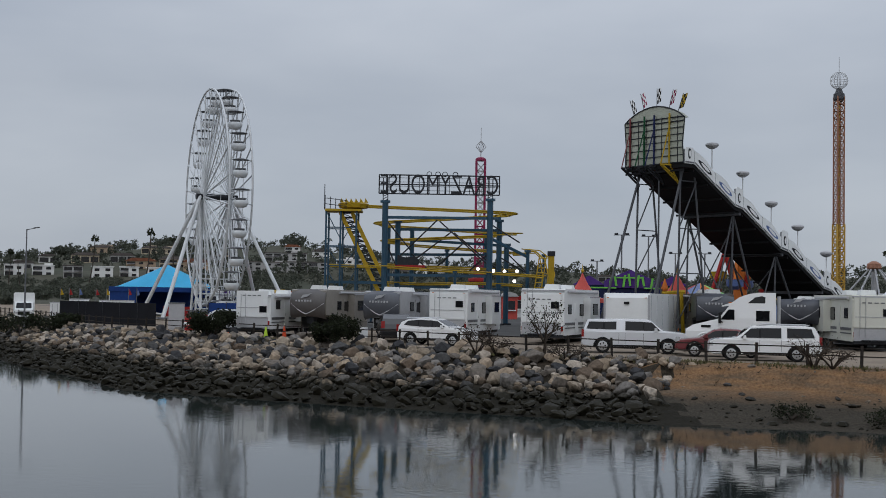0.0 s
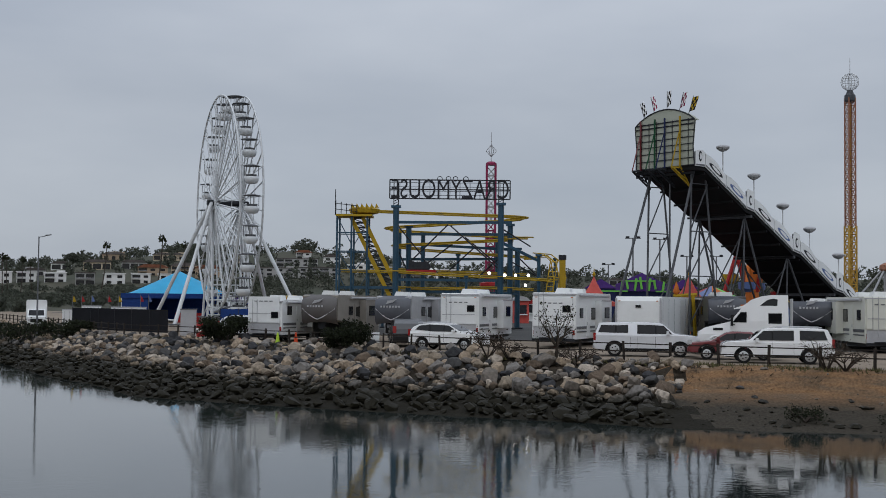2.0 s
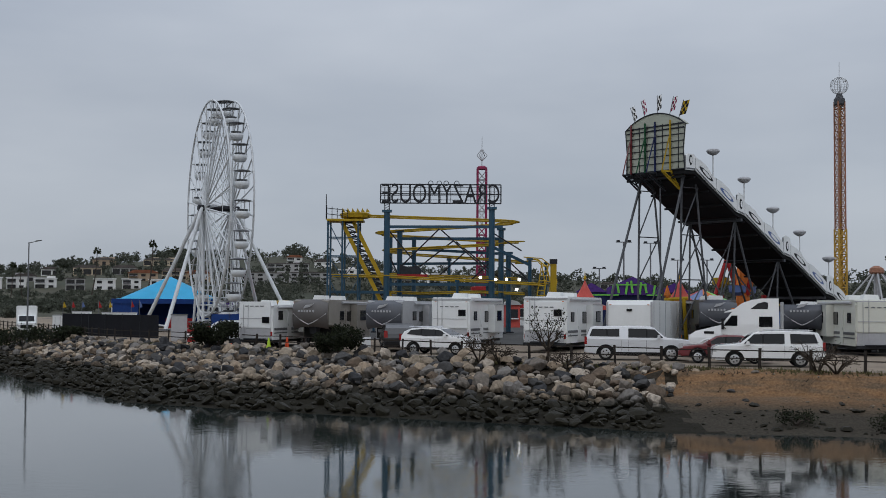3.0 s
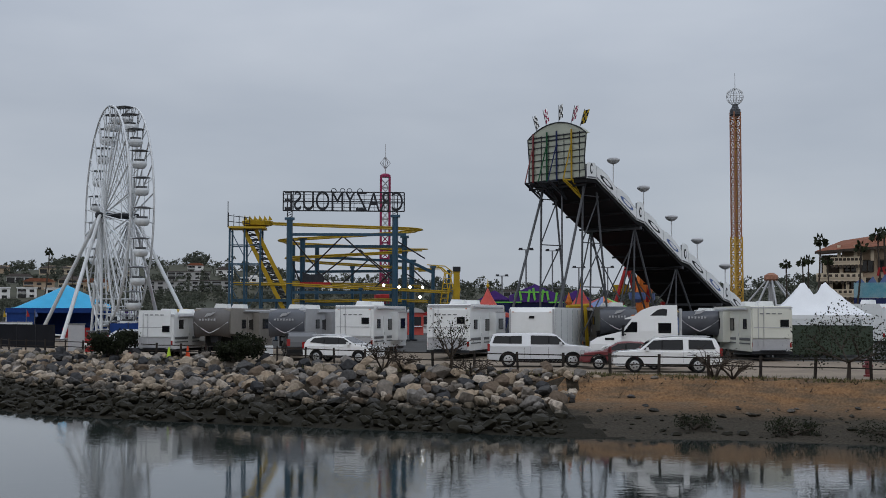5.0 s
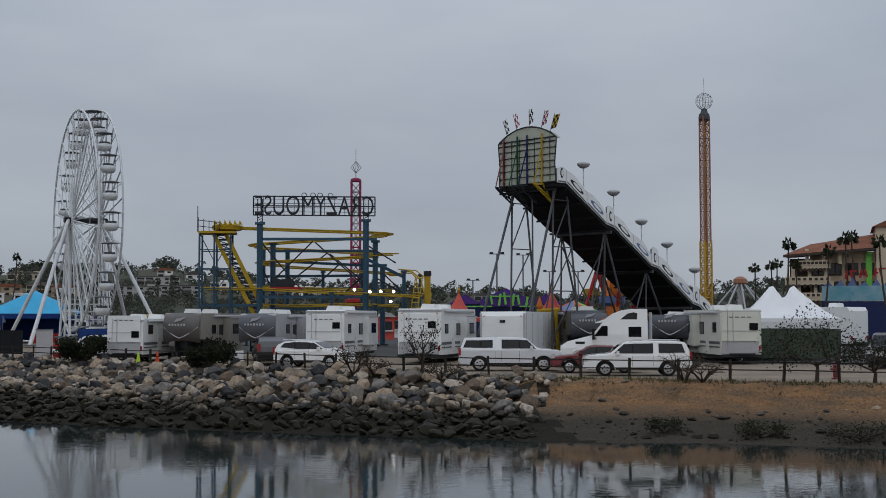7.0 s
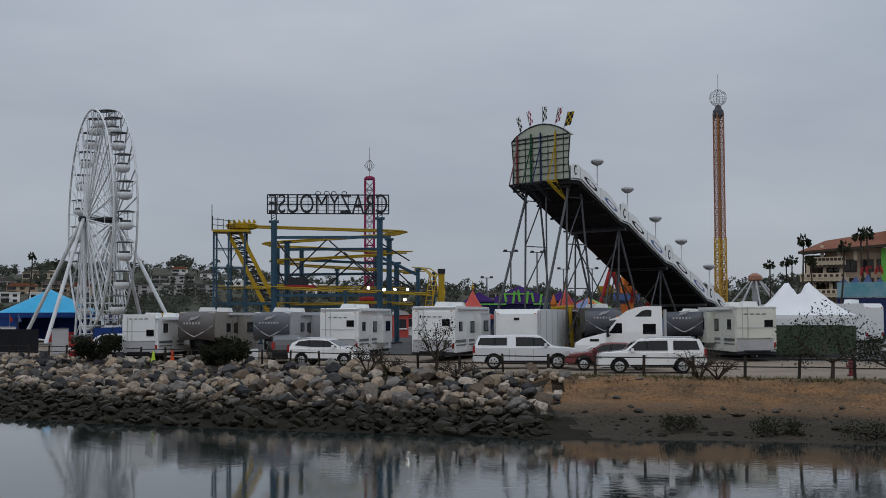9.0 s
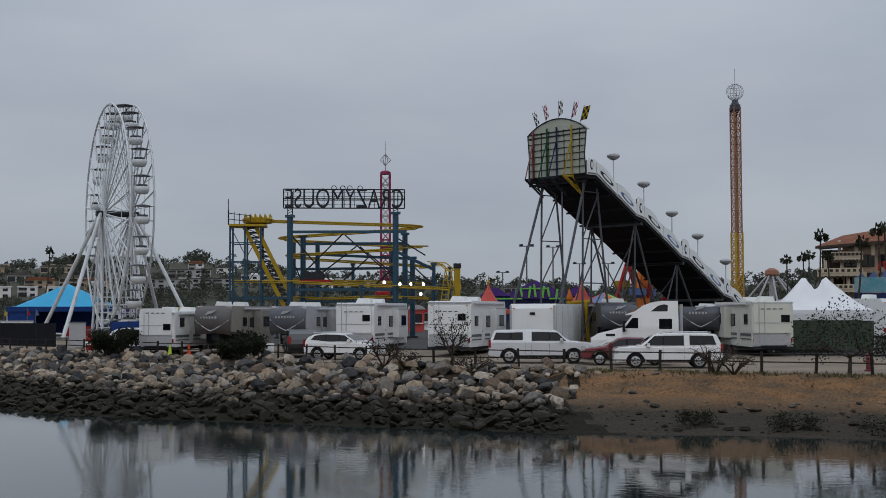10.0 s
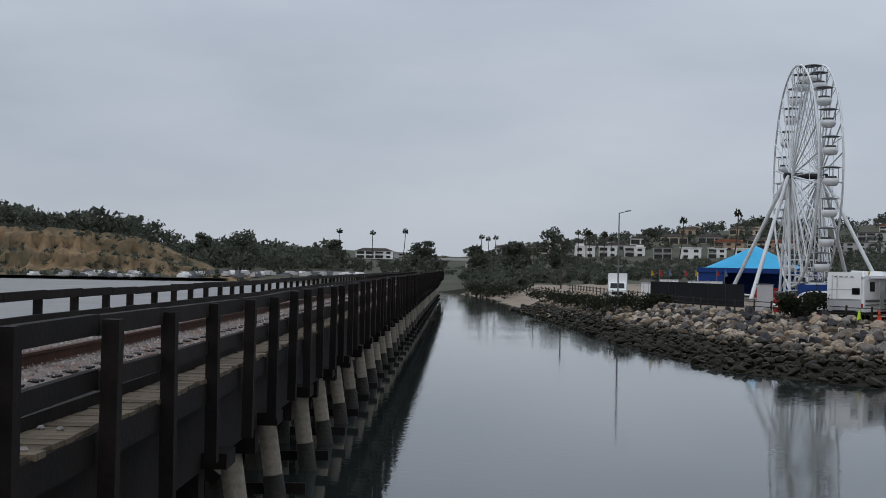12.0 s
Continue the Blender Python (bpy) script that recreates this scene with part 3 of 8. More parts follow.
    while y < s1 - 8:
        if j < 46:
            part("pile_cap", cap, TIMBER, t, at=pose(0, y, 0))
            for k in range(5):
                p = part("pile", piles[k], PILE, t, at=pose(rng.uniform(-0.05, 0.05), y + rng.uniform(-0.12, 0.12), 0, rng.uniform(-1, 1), 0, 0))
                part("pile_foot", feet[k], PILE_WET, p, "dark barnacled foot of the pile" if j == 0 else "")
            part("sway_brace", Shape().beam((-4.6, y - 0.28, 0.5), (-6.6, y - 0.28, 2.0), 0.08, 0.24), TIMBER, t)
            part("tide_girt", Shape().beam((-2.95, y + 0.26, 0.30), (-7.7, y + 0.26, 0.22), 0.09, 0.22), TIMBER, t)
            part("cap_end", Shape().box((-3.1, y + 0.1, 2.24), (0.5, 0.62, 0.2)), TIMBER, t)
        y += 4.35
        j += 1
    return t


# ---- riprap ----
def rock_mesh(rng, flat):
    bm = bmesh.new()
    for _ in range(24):
        v = Vector((rng.gauss(0, 1), rng.gauss(0, 1), rng.gauss(0, 1))).normalized()
        k = 1.0 / max(1e-6, (abs(v.x) ** 3 + abs(v.y) ** 3 + abs(v.z) ** 3)) ** (1 / 3) * 0.9   # blocky, with worn corners
        bm.verts.new((v.x * k * 0.5 * rng.uniform(0.9, 1.06), v.y * k * 0.42 * rng.uniform(0.9, 1.06), v.z * k * flat * rng.uniform(0.9, 1.06)))
    out = bmesh.ops.convex_hull(bm, input=bm.verts)
    bmesh.ops.delete(bm, geom=[g for g in out["geom_interior"] if isinstance(g, bmesh.types.BMVert)], context="VERTS")
    me = bpy.data.meshes.new("boulder")
    bm.to_mesh(me)
    bm.free()
    return me


def build_riprap():
    rng = random.Random(11)
    shapes = [rock_mesh(rng, rng.uniform(0.26, 0.42)) for _ in range(14)]
    data = [([v.co.copy() for v in s.vertices], [tuple(p.vertices) for p in s.polygons]) for s in shapes]
    for s in shapes:
        s.materials.append(ROCK)
    bank = thing("rock_bank", pose(0, 0, 0), "riprap bank of tan and grey boulders above dark tidal mud", "rocks", kind="structure")
    rest = Shape()
    cand = []
    for _ in range(60000):
        x, y = rng.uniform(-58, 11.5), rng.uniform(44, 150)
        cand.append((x, y, rng.random(), rng.random()))
    xs, ys = np.array([c[0] for c in cand]), np.array([c[1] for c in cand])
    s, c, q = bank_share(xs, ys)
    h = ground_height(xs, ys)
    placed, cells, count = [], {}, 0
    for i, (x, y, u, w) in enumerate(cand):
        if not 0.02 < q[i] < 0.985 or x > 10.6 - 2.2 * (1 - q[i]) + (q[i] - 0.5) * 1.5 and x > 8:
            continue
        if q[i] > 0.9 and u < 0.35:
            continue
        if q[i] < 0.34 and u < 0.5 or x < -31 and u < 0.35:
            continue
        size = (0.36 + 0.78 * w ** 2.0) * (1.05 if q[i] > 0.36 else 0.9)
        if x < -8:
            size *= 0.9
        if x < -26:
            size *= 0.85
        ok = True
        ci, cj = int(x // 1), int(y // 1)
        for a in (-1, 0, 1):
            for b in (-1, 0, 1):
                for px, py, ps in cells.get((ci + a, cj + b), ()):
                    if (px - x) ** 2 + (py - y) ** 2 < (0.30 * (ps + size)) ** 2:
                        ok = False
        if not ok:
            continue
        cells.setdefault((ci, cj), []).append((x, y, size))
        flat = 1.0 if q[i] > 0.36 else 0.72
        m = Matrix.LocRotScale((x, y, h[i] + size * (0.12 + 0.22 * u) * flat), Euler((rng.uniform(-0.6, 0.6), rng.uniform(-0.6, 0.6), rng.uniform(0, 6.3))), Vector((size, size, size * flat)))
        k = rng.randrange(len(shapes))
        if -3.5 < x < 11 and q[i] > 0.3 and count < 300:
            ob = part("boulder", shapes[k], ROCK, bank, at=m)
            count += 1
        else:
            vs, fs = data[k]
            rest.add([m @ v for v in vs], fs)
    tagged(part("riprap_stones", rest, ROCKS, bank), kind="stuff")
    return bank


def bluff_z(deg, Rr):
    """Height of the bluff at an azimuth and distance, and how far up its face that lies."""
    X, Y = Rr * np.sin(np.radians(deg)), Rr * np.cos(np.radians(deg))
    top = np.interp(deg, [-64, -50, -46, -43, -40.5, -39, -38, -37, -36.2], [10, 12.5, 14.4, 14.0, 12.8, 9.6, 7.0, 4.2, 1.2]) - 1.0
    gully = 13 * ripple(deg * 6, Rr * 0.06, 17.0, 31) + 7 * ripple(deg * 6, Rr * 0.3, 5.5, 32) + 4 * ripple(X, Y, 6.0, 36)
    t = np.clip((Rr + gully - 345) / 34, 0, 1)
    face = np.interp(t, [0, 0.12, 0.3, 0.36, 0.62, 0.70, 0.95, 1], [0.0, 0.10, 0.20, 0.42, 0.56, 0.82, 0.96, 1.0])
    return 1.0 + top * face + 0.6 * ripple(X, Y, 7, 33) * smooth_step(t, 0, 0.2), t


def build_bluff():
    """Eroded sandstone bluff beyond the river mouth: gullied face, level top."""
    az = np.radians(np.linspace(-64, -36.2, 190))
    rr = np.concatenate([np.linspace(332, 346, 8), np.linspace(348, 388, 30), np.linspace(392, 440, 8)])
    A, Rr = np.meshgrid(az, rr)
    deg = np.degrees(A)
    X, Y = Rr * np.sin(A), Rr * np.cos(A)
    Hh, t = bluff_z(deg, Rr)
    ny, nx = A.shape
    idx = np.arange(nx * ny).reshape(ny, nx)
    quads = np.stack([idx[:-1, :-1], idx[:-1, 1:], idx[1:, 1:], idx[1:, :-1]], -1).reshape(-1, 4)
    me = bpy.data.meshes.new("bluff")
    me.from_pydata(np.stack([X, Y, Hh], -1).reshape(-1, 3).tolist(), [], quads.tolist())
    me.materials.append(BLUFF)
    me.materials.append(HILL)
    me.polygons.foreach_set("material_index", np.where((t[:-1, :-1] > 0.97) | (t[:-1, :-1] < 0.03), 1, 0).reshape(-1).astype(np.int32))
    me.update()
    flat = Shape()
    r2 = np.linspace(70, 332, 34)
    vs = []
    for i in range(60):
        for r in r2:
            inner = -(25.72 + math.degrees(math.asin(9.6 / r)))
            a = radians(-75 + (inner + 75) * i / 59)
            vs.append((r * math.sin(a), r * math.cos(a), 0.02 + 0.10 * math.sin(math.pi * min(1, (r - 70) / 60) / 2) + 0.04 * math.sin(a * 40 + r * 0.1)))
    flat.add(vs, [(i * 34 + j, (i + 1) * 34 + j, (i + 1) * 34 + j + 1, i * 34 + j + 1) for i in range(59) for j in range(33)])
    solid("sandbar", flat, SANDBAR, "pale wet sandbar at the river mouth", "sand", kind="structure")
    return tagged(new("bluff", me), "eroded tan sandstone bluff above the river mouth", "bluff", kind="structure")


build_trestle()
build_riprap()
build_bluff()


# ---- ferris wheel ----
def ferris_wheel():
    """The axle lies along local x; the wheel stands almost edge-on to the water."""
    R, half, hub = 11.0, 1.1, 12.2
    x, y = -23.35, 127.9
    t = thing("ferris_wheel", pose(x, y, 14.6 - hub, 0, 0, 22.1), "tall white ferris wheel with open round gondolas, standing still", "ferris wheel")
    n = 24
    for side in (-1, 1):
        ring, inner = Shape(), Shape()
        pts = [(side * half, R * math.cos(2 * math.pi * i / 72), hub + R * math.sin(2 * math.pi * i / 72)) for i in range(73)]
        ring.path(pts, 0.105, 5)
        part("rim", ring, STEELWHITE, t)
        pts = [(side * half, 7.2 * math.cos(2 * math.pi * i / 24), hub + 7.2 * math.sin(2 * math.pi * i / 24)) for i in range(25)]
        inner.path(pts, 0.03, 4)
        part("inner_ring", inner, STEELWHITE, t)
        spoke = Shape().tube((side * half * 1.25, 0, 0.5), (side * half, 0, R), 0.085, 5, 0.07)
        me = spoke.mesh("spoke", STEELWHITE)
        for i in range(n):
            part("spoke", me, STEELWHITE, t, at=pose(0, 0, hub) @ pose(0, 0, 0, 15 * i + 7.5, 0, 0))
        rod = Shape().tube((-side * half * 1.25, 0, 0.4), (side * half, 0, R), 0.04, 4).mesh("cross_rod", STEELWHITE)
        for i in range(n):
            part("cross_rod", rod, STEELWHITE, t, at=pose(0, 0, hub) @ pose(0, 0, 0, 15 * i, 0, 0))
        part("hub_plate", Shape().lathe([(0.15, -0.12), (0.8, -0.12), (0.8, 0.12), (0.15, 0.12)], 16, pose(side * half * 1.25, 0, hub, 0, 90, 0)), STEELWHITE, t)
        part("bearing_block", Shape().box((side * 1.75, 0, hub), (0.75, 0.7, 0.42)), STEELDARK, t, "black bearing block on the axle end")
        # main legs, splayed fore and aft and outwards
        for dy, dx in ((-6.9, 4.6), (6.9, 4.6)):
            part("leg", Shape().tube((side * 1.75, 0.2 * (1 if dy > 0 else -1), hub), (side * (1.75 + dx), dy, -0.1), 0.19, 10), STEELWHITE, t)
            part("foot_plate", Shape().box((side * (1.75 + dx), dy, -0.08), (1.1, 1.1, 0.16)), STEELGREY, t)
        for dy in (-2.7, 0, 2.7):
            part("upright", Shape().tube((side * 1.7, 0, hub - 0.2), (side * 1.9, dy, 0), 0.125, 8), STEELWHITE, t)
        for z0, z1 in ((0.4, 3.2), (3.2, 5.8), (5.8, 8.2)):
            a, b = 2.7 * (1 - z0 / hub), 2.7 * (1 - z1 / hub)
            part("lattice_brace", Shape().tube((side * 1.85, -a, z0), (side * 1.85, b, z1), 0.06, 5), STEELWHITE, t)
            part("lattice_brace", Shape().tube((side * 1.85, a, z0), (side * 1.85, -b, z1), 0.06, 5), STEELWHITE, t)
        part("tie", Shape().tube((side * 6.3, -6.8, 0.3), (side * 6.3, 6.8, 0.3), 0.09, 6), STEELWHITE, t)
    part("axle", Shape().tube((-2.1, 0, hub), (2.1, 0, hub), 0.3, 12), STEELDARK, t, "dark axle drum")
    cross = Shape().tube((-half, 0, R), (half, 0, R), 0.04, 5).mesh("cross_bar", STEELWHITE)
    basket = Shape().lathe([(0.30, -1.72), (0.55, -1.66), (0.70, -1.38), (0.73, -1.05), (0.68, -1.05), (0.64, -1.36), (0.25, -1.6)], 14).mesh("gondola", STEELWHITE, smooth=True)
    roof = Shape().lathe([(0.84, -0.05), (0.8, 0.0), (0.4, 0.10), (0.06, 0.14)], 14).mesh("canopy", STEELGREY, smooth=True)
    hanger = Shape().tube((0, 0, 0), (0, 0, -1.1), 0.028, 4).mesh("hanger", STEELGREY)
    seat_back = Shape().lathe([(0.45, -1.1), (0.56, -0.84), (0.53, -0.84), (0.42, -1.1)], 8).mesh("seat_ring", STEELGREY)
    for i in range(n):
        a = radians(15 * i)
        cy, cz = R * math.sin(a), hub + R * math.cos(a)
        part("cross_bar", cross, STEELWHITE, t, at=pose(0, 0, hub) @ pose(0, 0, 0, -15 * i, 0, 0))
        g = part("gondola", basket, STEELWHITE, t, at=pose(0, cy, cz))
        part("canopy", roof, STEELGREY, g, "grey disc canopy")
        for hx, hy in ((-0.66, 0), (0.66, 0), (0, -0.66), (0, 0.66)):
            part("hanger", hanger, STEELGREY, g, at=pose(hx, hy, 0))
        part("seat_ring", seat_back, STEELGREY, g)
    # boarding deck under the wheel
    part("boarding_deck", Shape().box((0, 0, 0.55), (4.4, 7.5, 0.14)), STEELGREY, t)
    for k in range(9):
        part("deck_rail_post", Shape().tube((2.15, -3.6 + k * 0.9, 0.6), (2.15, -3.6 + k * 0.9, 1.7), 0.035, 5), STEELWHITE, t)
        part("deck_post", Shape().tube((-2.0 + (k % 3) * 2.0, -3.4 + (k // 3) * 3.4, 0), (-2.0 + (k % 3) * 2.0, -3.4 + (k // 3) * 3.4, 0.5), 0.06, 5), STEELGREY, t)
    part("deck_rail", Shape().tube((2.15, -3.6, 1.7), (2.15, 3.6, 1.7), 0.04, 5), STEELWHITE, t)
    for k in range(5):
        z = 0.8 + k * 0.75
        part("ladder_frame", Shape().tube((-2.3, -2.4 + 0.2 * k, z), (2.3, -2.4 + 0.2 * k, z), 0.07, 5), STEELWHITE, t)
    return t


# ---- wild-mouse coaster ----
def hairpin(x0, x1, y0, y1, z0, z1, side, n=10):
    """A straight run at y0 and a half-circle turn to y1 at its end."""
    pts = [(x0 + (x1 - x0) * i / 6, y0, z0 + (z1 - z0) * i / 6 * 0.7) for i in range(7)]
    r = (y1 - y0) / 2
    for i in range(1, n + 1):
        a = math.pi * i / n
        pts.append((x1 + side * abs(r) * math.sin(a), y0 + r - r * math.cos(a), z0 + (z1 - z0) * (0.7 + 0.3 * i / n)))
    return pts


def track(t, pts, name="track"):
    """A spine tube with two running rails and cross ties."""
    s = Shape()
    P = [Vector(p) for p in pts]
    left, right = [], []
    for i, p in enumerate(P):
        d = (P[min(i + 1, len(P) - 1)] - P[max(i - 1, 0)])
        w = Vector((-d.y, d.x, 0)).normalized() * 0.55
        left.append(p + w)
        right.append(p - w)
    up = Vector((0, 0, 0.14))
    s.path([p + up for p in left], 0.05, 5)
    s.path([p + up for p in right], 0.05, 5)
    s.path(P, 0.07, 5)
    for a, b, c in zip(left, right, P):
        s.tube(a + up, b + up, 0.035, 4)
    return part(name, s, YELLOW, t)


def letter_sign(words, width, height, material, parent, at):
    """Raised letters with the built-in font, made into a mesh."""
    cu = bpy.data.curves.new("letters", "FONT")
    cu.body, cu.extrude, cu.align_x, cu.align_y = words, 0.05, "CENTER", "CENTER"
    tmp = bpy.data.objects.new("letters", cu)
    scene.collection.objects.link(tmp)
    bpy.context.view_layer.update()
    me = bpy.data.meshes.new_from_object(tmp.evaluated_get(bpy.context.evaluated_depsgraph_get()))
    bpy.data.objects.remove(tmp)
    co = np.array([v.co for v in me.vertices])
    lo, hi = co.min(0), co.max(0)
    for v in me.vertices:
        v.co.x = (v.co.x - (lo[0] + hi[0]) / 2) * width / (hi[0] - lo[0])
        v.co.y = (v.co.y - (lo[1] + hi[1]) / 2) * height / (hi[1] - lo[1])
    me.materials.clear()
    me.materials.append(material)
    ob = new("lettering", me)
    ob.parent, ob.matrix_basis = parent, at
    return ob


def coaster():
    y0 = 108.5
    base = 2.35
    t = thing("roller_coaster", pose(0, y0, base), "wild mouse roller coaster with yellow track on dark teal steel columns", "roller coaster")
    Z = lambda z: z - base
    # stacked hairpin levels
    track(t, [(-8.6, 0, Z(12.35))] + hairpin(-7.0, 4.6, 0, 2.6, Z(12.45), Z(11.95), 1))
    track(t, hairpin(4.6, -4.6, 2.6, 5.0, Z(11.9), Z(11.0), -1))
    track(t, hairpin(-4.6, 5.2, 5.0, 2.4, Z(11.0), Z(10.35), 1))
    track(t, hairpin(5.2, -3.2, 2.4, 6.4, Z(10.2), Z(9.5), -1))
    track(t, hairpin(-3.2, 6.2, 6.4, 3.4, Z(9.4), Z(8.6), 1))
    track(t, [(7.2, 3.0, Z(9.0)), (8.2, 2.4, Z(8.9)), (8.9, 1.6, Z(8.2)), (9.2, 1.0, Z(6.8)), (9.0, 0.4, Z(5.6)), (8.2, 0.0, Z(5.0))])
    track(t, [(-9.8, -0.6, Z(7.25)), (-5, -0.6, Z(7.2)), (0, -0.6, Z(6.95)), (4, -0.6, Z(6.8)), (7.2, -0.4, Z(6.65)), (8.4, 0.5, Z(6.6)), (8.2, 2.0, Z(6.5))])
    track(t, [(-6, 2.5, Z(5.9)), (-2, 2.5, Z(5.8)), (3, 2.5, Z(5.95)), (7, 2.5, Z(5.8))])
    track(t, [(-7.0, 5.0, Z(7.6)), (-2, 5.0, Z(7.4)), (3, 5.0, Z(7.3)), (6.5, 5.2, Z(7.2))])
    # lift hill
    for dx in (0.0, 1.0):
        s = Shape()
        a, b = Vector((-9.0 + dx, -0.5, Z(11.95))), Vector((-5.5 + dx, -0.5, Z(5.0)))
        s.beam(a, b, 0.14, 0.34)
        part("lift_beam", s, YELLOW, t, "yellow lift hill beam")
    tie = Shape().beam((-9.0, -0.45, 0), (-8.0, -0.45, 0), 0.16, 0.16).tube((-9.0, -0.45, 0), (-7.88, -0.45, -0.42), 0.04, 4).mesh("lift_tie", STEELDARK)
    for i in range(17):
        part("lift_tie", tie, STEELDARK, t, at=pose(3.5 * i / 17, 0, Z(11.9 - 6.95 * i / 17)))
    # lift tower with platform and railing
    for x in (-10.15, -8.9, -7.55):
        for y in (-1.2, 1.4):
            part("tower_post", Shape().tube((x, y, 0), (x, y, Z(12.0)), 0.085, 6), STEELBLUE, t)
    for z in (4.9, 7.3, 9.0, 10.6):
        for y in (-1.2, 1.4):
            part("tower_girt", Shape().tube((-10.15, y, Z(z)), (-7.55, y, Z(z)), 0.05, 5), STEELBLUE, t)
    for z0, z1 in ((2.6, 4.9), (4.9, 7.3), (7.3, 9.0), (9.6, 12.0)):
        part("tower_brace", Shape().tube((-10.15, -1.2, Z(z1)), (-8.9, -1.2, Z(z0)), 0.04, 5), STEELBLUE, t)
        part("tower_brace", Shape().tube((-8.9, 1.4, Z(z0)), (-7.55, 1.4, Z(z1)), 0.04, 5), STEELBLUE, t)
    part("platform", Shape().box((-8.7, 0, Z(12.1)), (3.1, 2.8, 0.18)), YELLOW, t)
    part("drive_housing", Shape().lathe([(0.5, 0), (1.25, 0.15), (1.35, 0.5), (1.1, 0.62)], 12, pose(-7.9, 0, Z(12.2))), YELLOW, t, "round yellow drive housing")
    for i in range(6):
        part("crown_fin", Shape().prism([(0, 0), (0.35, 0), (0.1, 0.38)], 0.08, pose(-9.0 + i * 0.42, -1.2, Z(12.75))), YELLOW, t)
    for k in range(5):
        part("rail_post", Shape().tube((-10.25 + 0.45 * k, -1.35, Z(12.15)), (-10.25 + 0.45 * k, -1.35, Z(13.35 - 0.13 * k)), 0.03, 4), STEELDARK, t)
    for z in (12.6, 13.1):
        part("railing", Shape().tube((-10.25, -1.35, Z(z)), (-8.4, -1.35, Z(z - 0.2)), 0.03, 4), STEELDARK, t)
    part("mast", Shape().tube((-10.3, -1.35, Z(12.1)), (-10.3, -1.35, Z(14.3)), 0.035, 4), STEELDARK, t)
    # columns
    for x, y, z, r in ((-5.1, -0.8, 12.9, 0.26), (3.95, -0.8, 13.2, 0.26), (-4.1, 2.4, 11.4, 0.24), (4.9, 2.4, 11.6, 0.24), (-2.9, 5.2, 10.9, 0.2), (5.7, 5.2, 9.6, 0.24), (-5.1, 6.6, 11.2, 0.18), (3.9, 6.6, 10.6, 0.2), (7.4, 1.6, 8.9, 0.16), (0.3, 5.8, 9.0, 0.14), (-6.4, 3.2, 7.6, 0.12), (1.0, -0.8, 6.9, 0.12), (8.9, 2.6, 8.6, 0.12)):
        part("column", Shape().tube((x, y, 0), (x, y, Z(z)), r, 8), STEELBLUE, t)
        part("column_foot", Shape().box((x, y, 0.06), (r * 4, r * 4, 0.12)), STEELDARK, t)
        part("column_head", Shape().box((x, y, Z(z)), (r * 3.2, r * 2.4, 0.2)), STEELBLUE, t)
    for a, b in (((-5.1, -0.8, 11.55), (4.9, -0.8, 11.6)), ((-4.1, 2.4, 10.7), (4.9, 2.4, 10.75)), ((-2.9, 5.2, 9.9), (5.7, 5.2, 9.5)), ((-5.1, -0.8, 6.6), (3.9, -0.8, 6.6)), ((-4.1, 2.4, 5.6), (5.7, 2.4, 5.5)), ((-9.9, -0.9, 5.9), (-5.1, -0.9, 5.9)), ((3.95, -0.8, 9.9), (7.4, 1.6, 8.4)), ((-5.1, 6.6, 8.6), (3.9, 6.6, 8.7))):
        part("girder", Shape().beam((a[0], a[1], Z(a[2])), (b[0], b[1], Z(b[2])), 0.14, 0.24), STEELBLUE, t)
    for a, b in (((-0.6, 1.0, 11.5), (-3.9, 1.0, 8.2)), ((-0.4, 1.0, 11.4), (3.9, 1.0, 7.6)), ((0.7, 3.0, 10.6), (-2.9, 3.0, 7.8)), ((0.9, 3.0, 10.5), (4.9, 3.0, 7.2)), ((1.9, 5.2, 9.8), (-1.6, 5.2, 6.6)), ((-4.9, 0.0, 11.2), (-2.9, 0.0, 8.8)), ((4.0, 0.4, 11.2), (6.6, 0.4, 9.6)), ((4.9, 2.4, 8.4), (7.4, 2.4, 7.0)), ((-5.0, 2.0, 9.2), (-4.0, 2.0, 7.0)), ((-2.9, 4.0, 8.6), (-0.4, 4.0, 6.3)), ((3.9, 4.0, 8.6), (1.4, 4.0, 6.3)), ((5.7, 5.2, 8.9), (8.2, 5.2, 6.5))):
        part("diagonal", Shape().tube((a[0], a[1], Z(a[2])), (b[0], b[1], Z(b[2])), 0.065, 5), STEELDARK, t)
    # mouse car on the lower run and spectator deck lamps
    car = part("mouse_car", Shape().prism([(-0.9, 0), (0.9, 0), (1.05, 0.35), (0.5, 0.7), (-0.2, 0.62), (-0.9, 0.85)], 1.1, pose(-3.1, 0.2, Z(7.5))), STEELDARK, t, "dark coaster car with upright seat back")
    # red bar below the car forms its base
    part("car_bumper", Shape().box((-2.9, 0.2, Z(7.35)), (2.6, 1.3, 0.24)), RED, t, "red base under the coaster car")
    for x, z in ((2.95, 7.2), (4.27, 7.05), (5.2, 7.05), (6.28, 7.05), (6.05, 6.2)):
        h = part("floodlight", Shape().box((x, -1.6, Z(z)), (0.3, 0.24, 0.3)), STEELDARK, t, "lit white floodlight")
        part("lit_lens", Shape().lathe([(0.02, -0.05), (0.13, -0.04), (0.12, 0.05), (0.02, 0.07)], 10, pose(x, -1.78, Z(z), 90, 0, 0)), BULB, h, "glowing white lens")
    # right-hand spiral with ladder
    for x in (7.7, 8.3):
        part("ladder_rail", Shape().tube((x + 0.1, -1.2, Z(5.4)), (x + 0.55, -1.0, Z(8.5)), 0.05, 5), YELLOW, t)
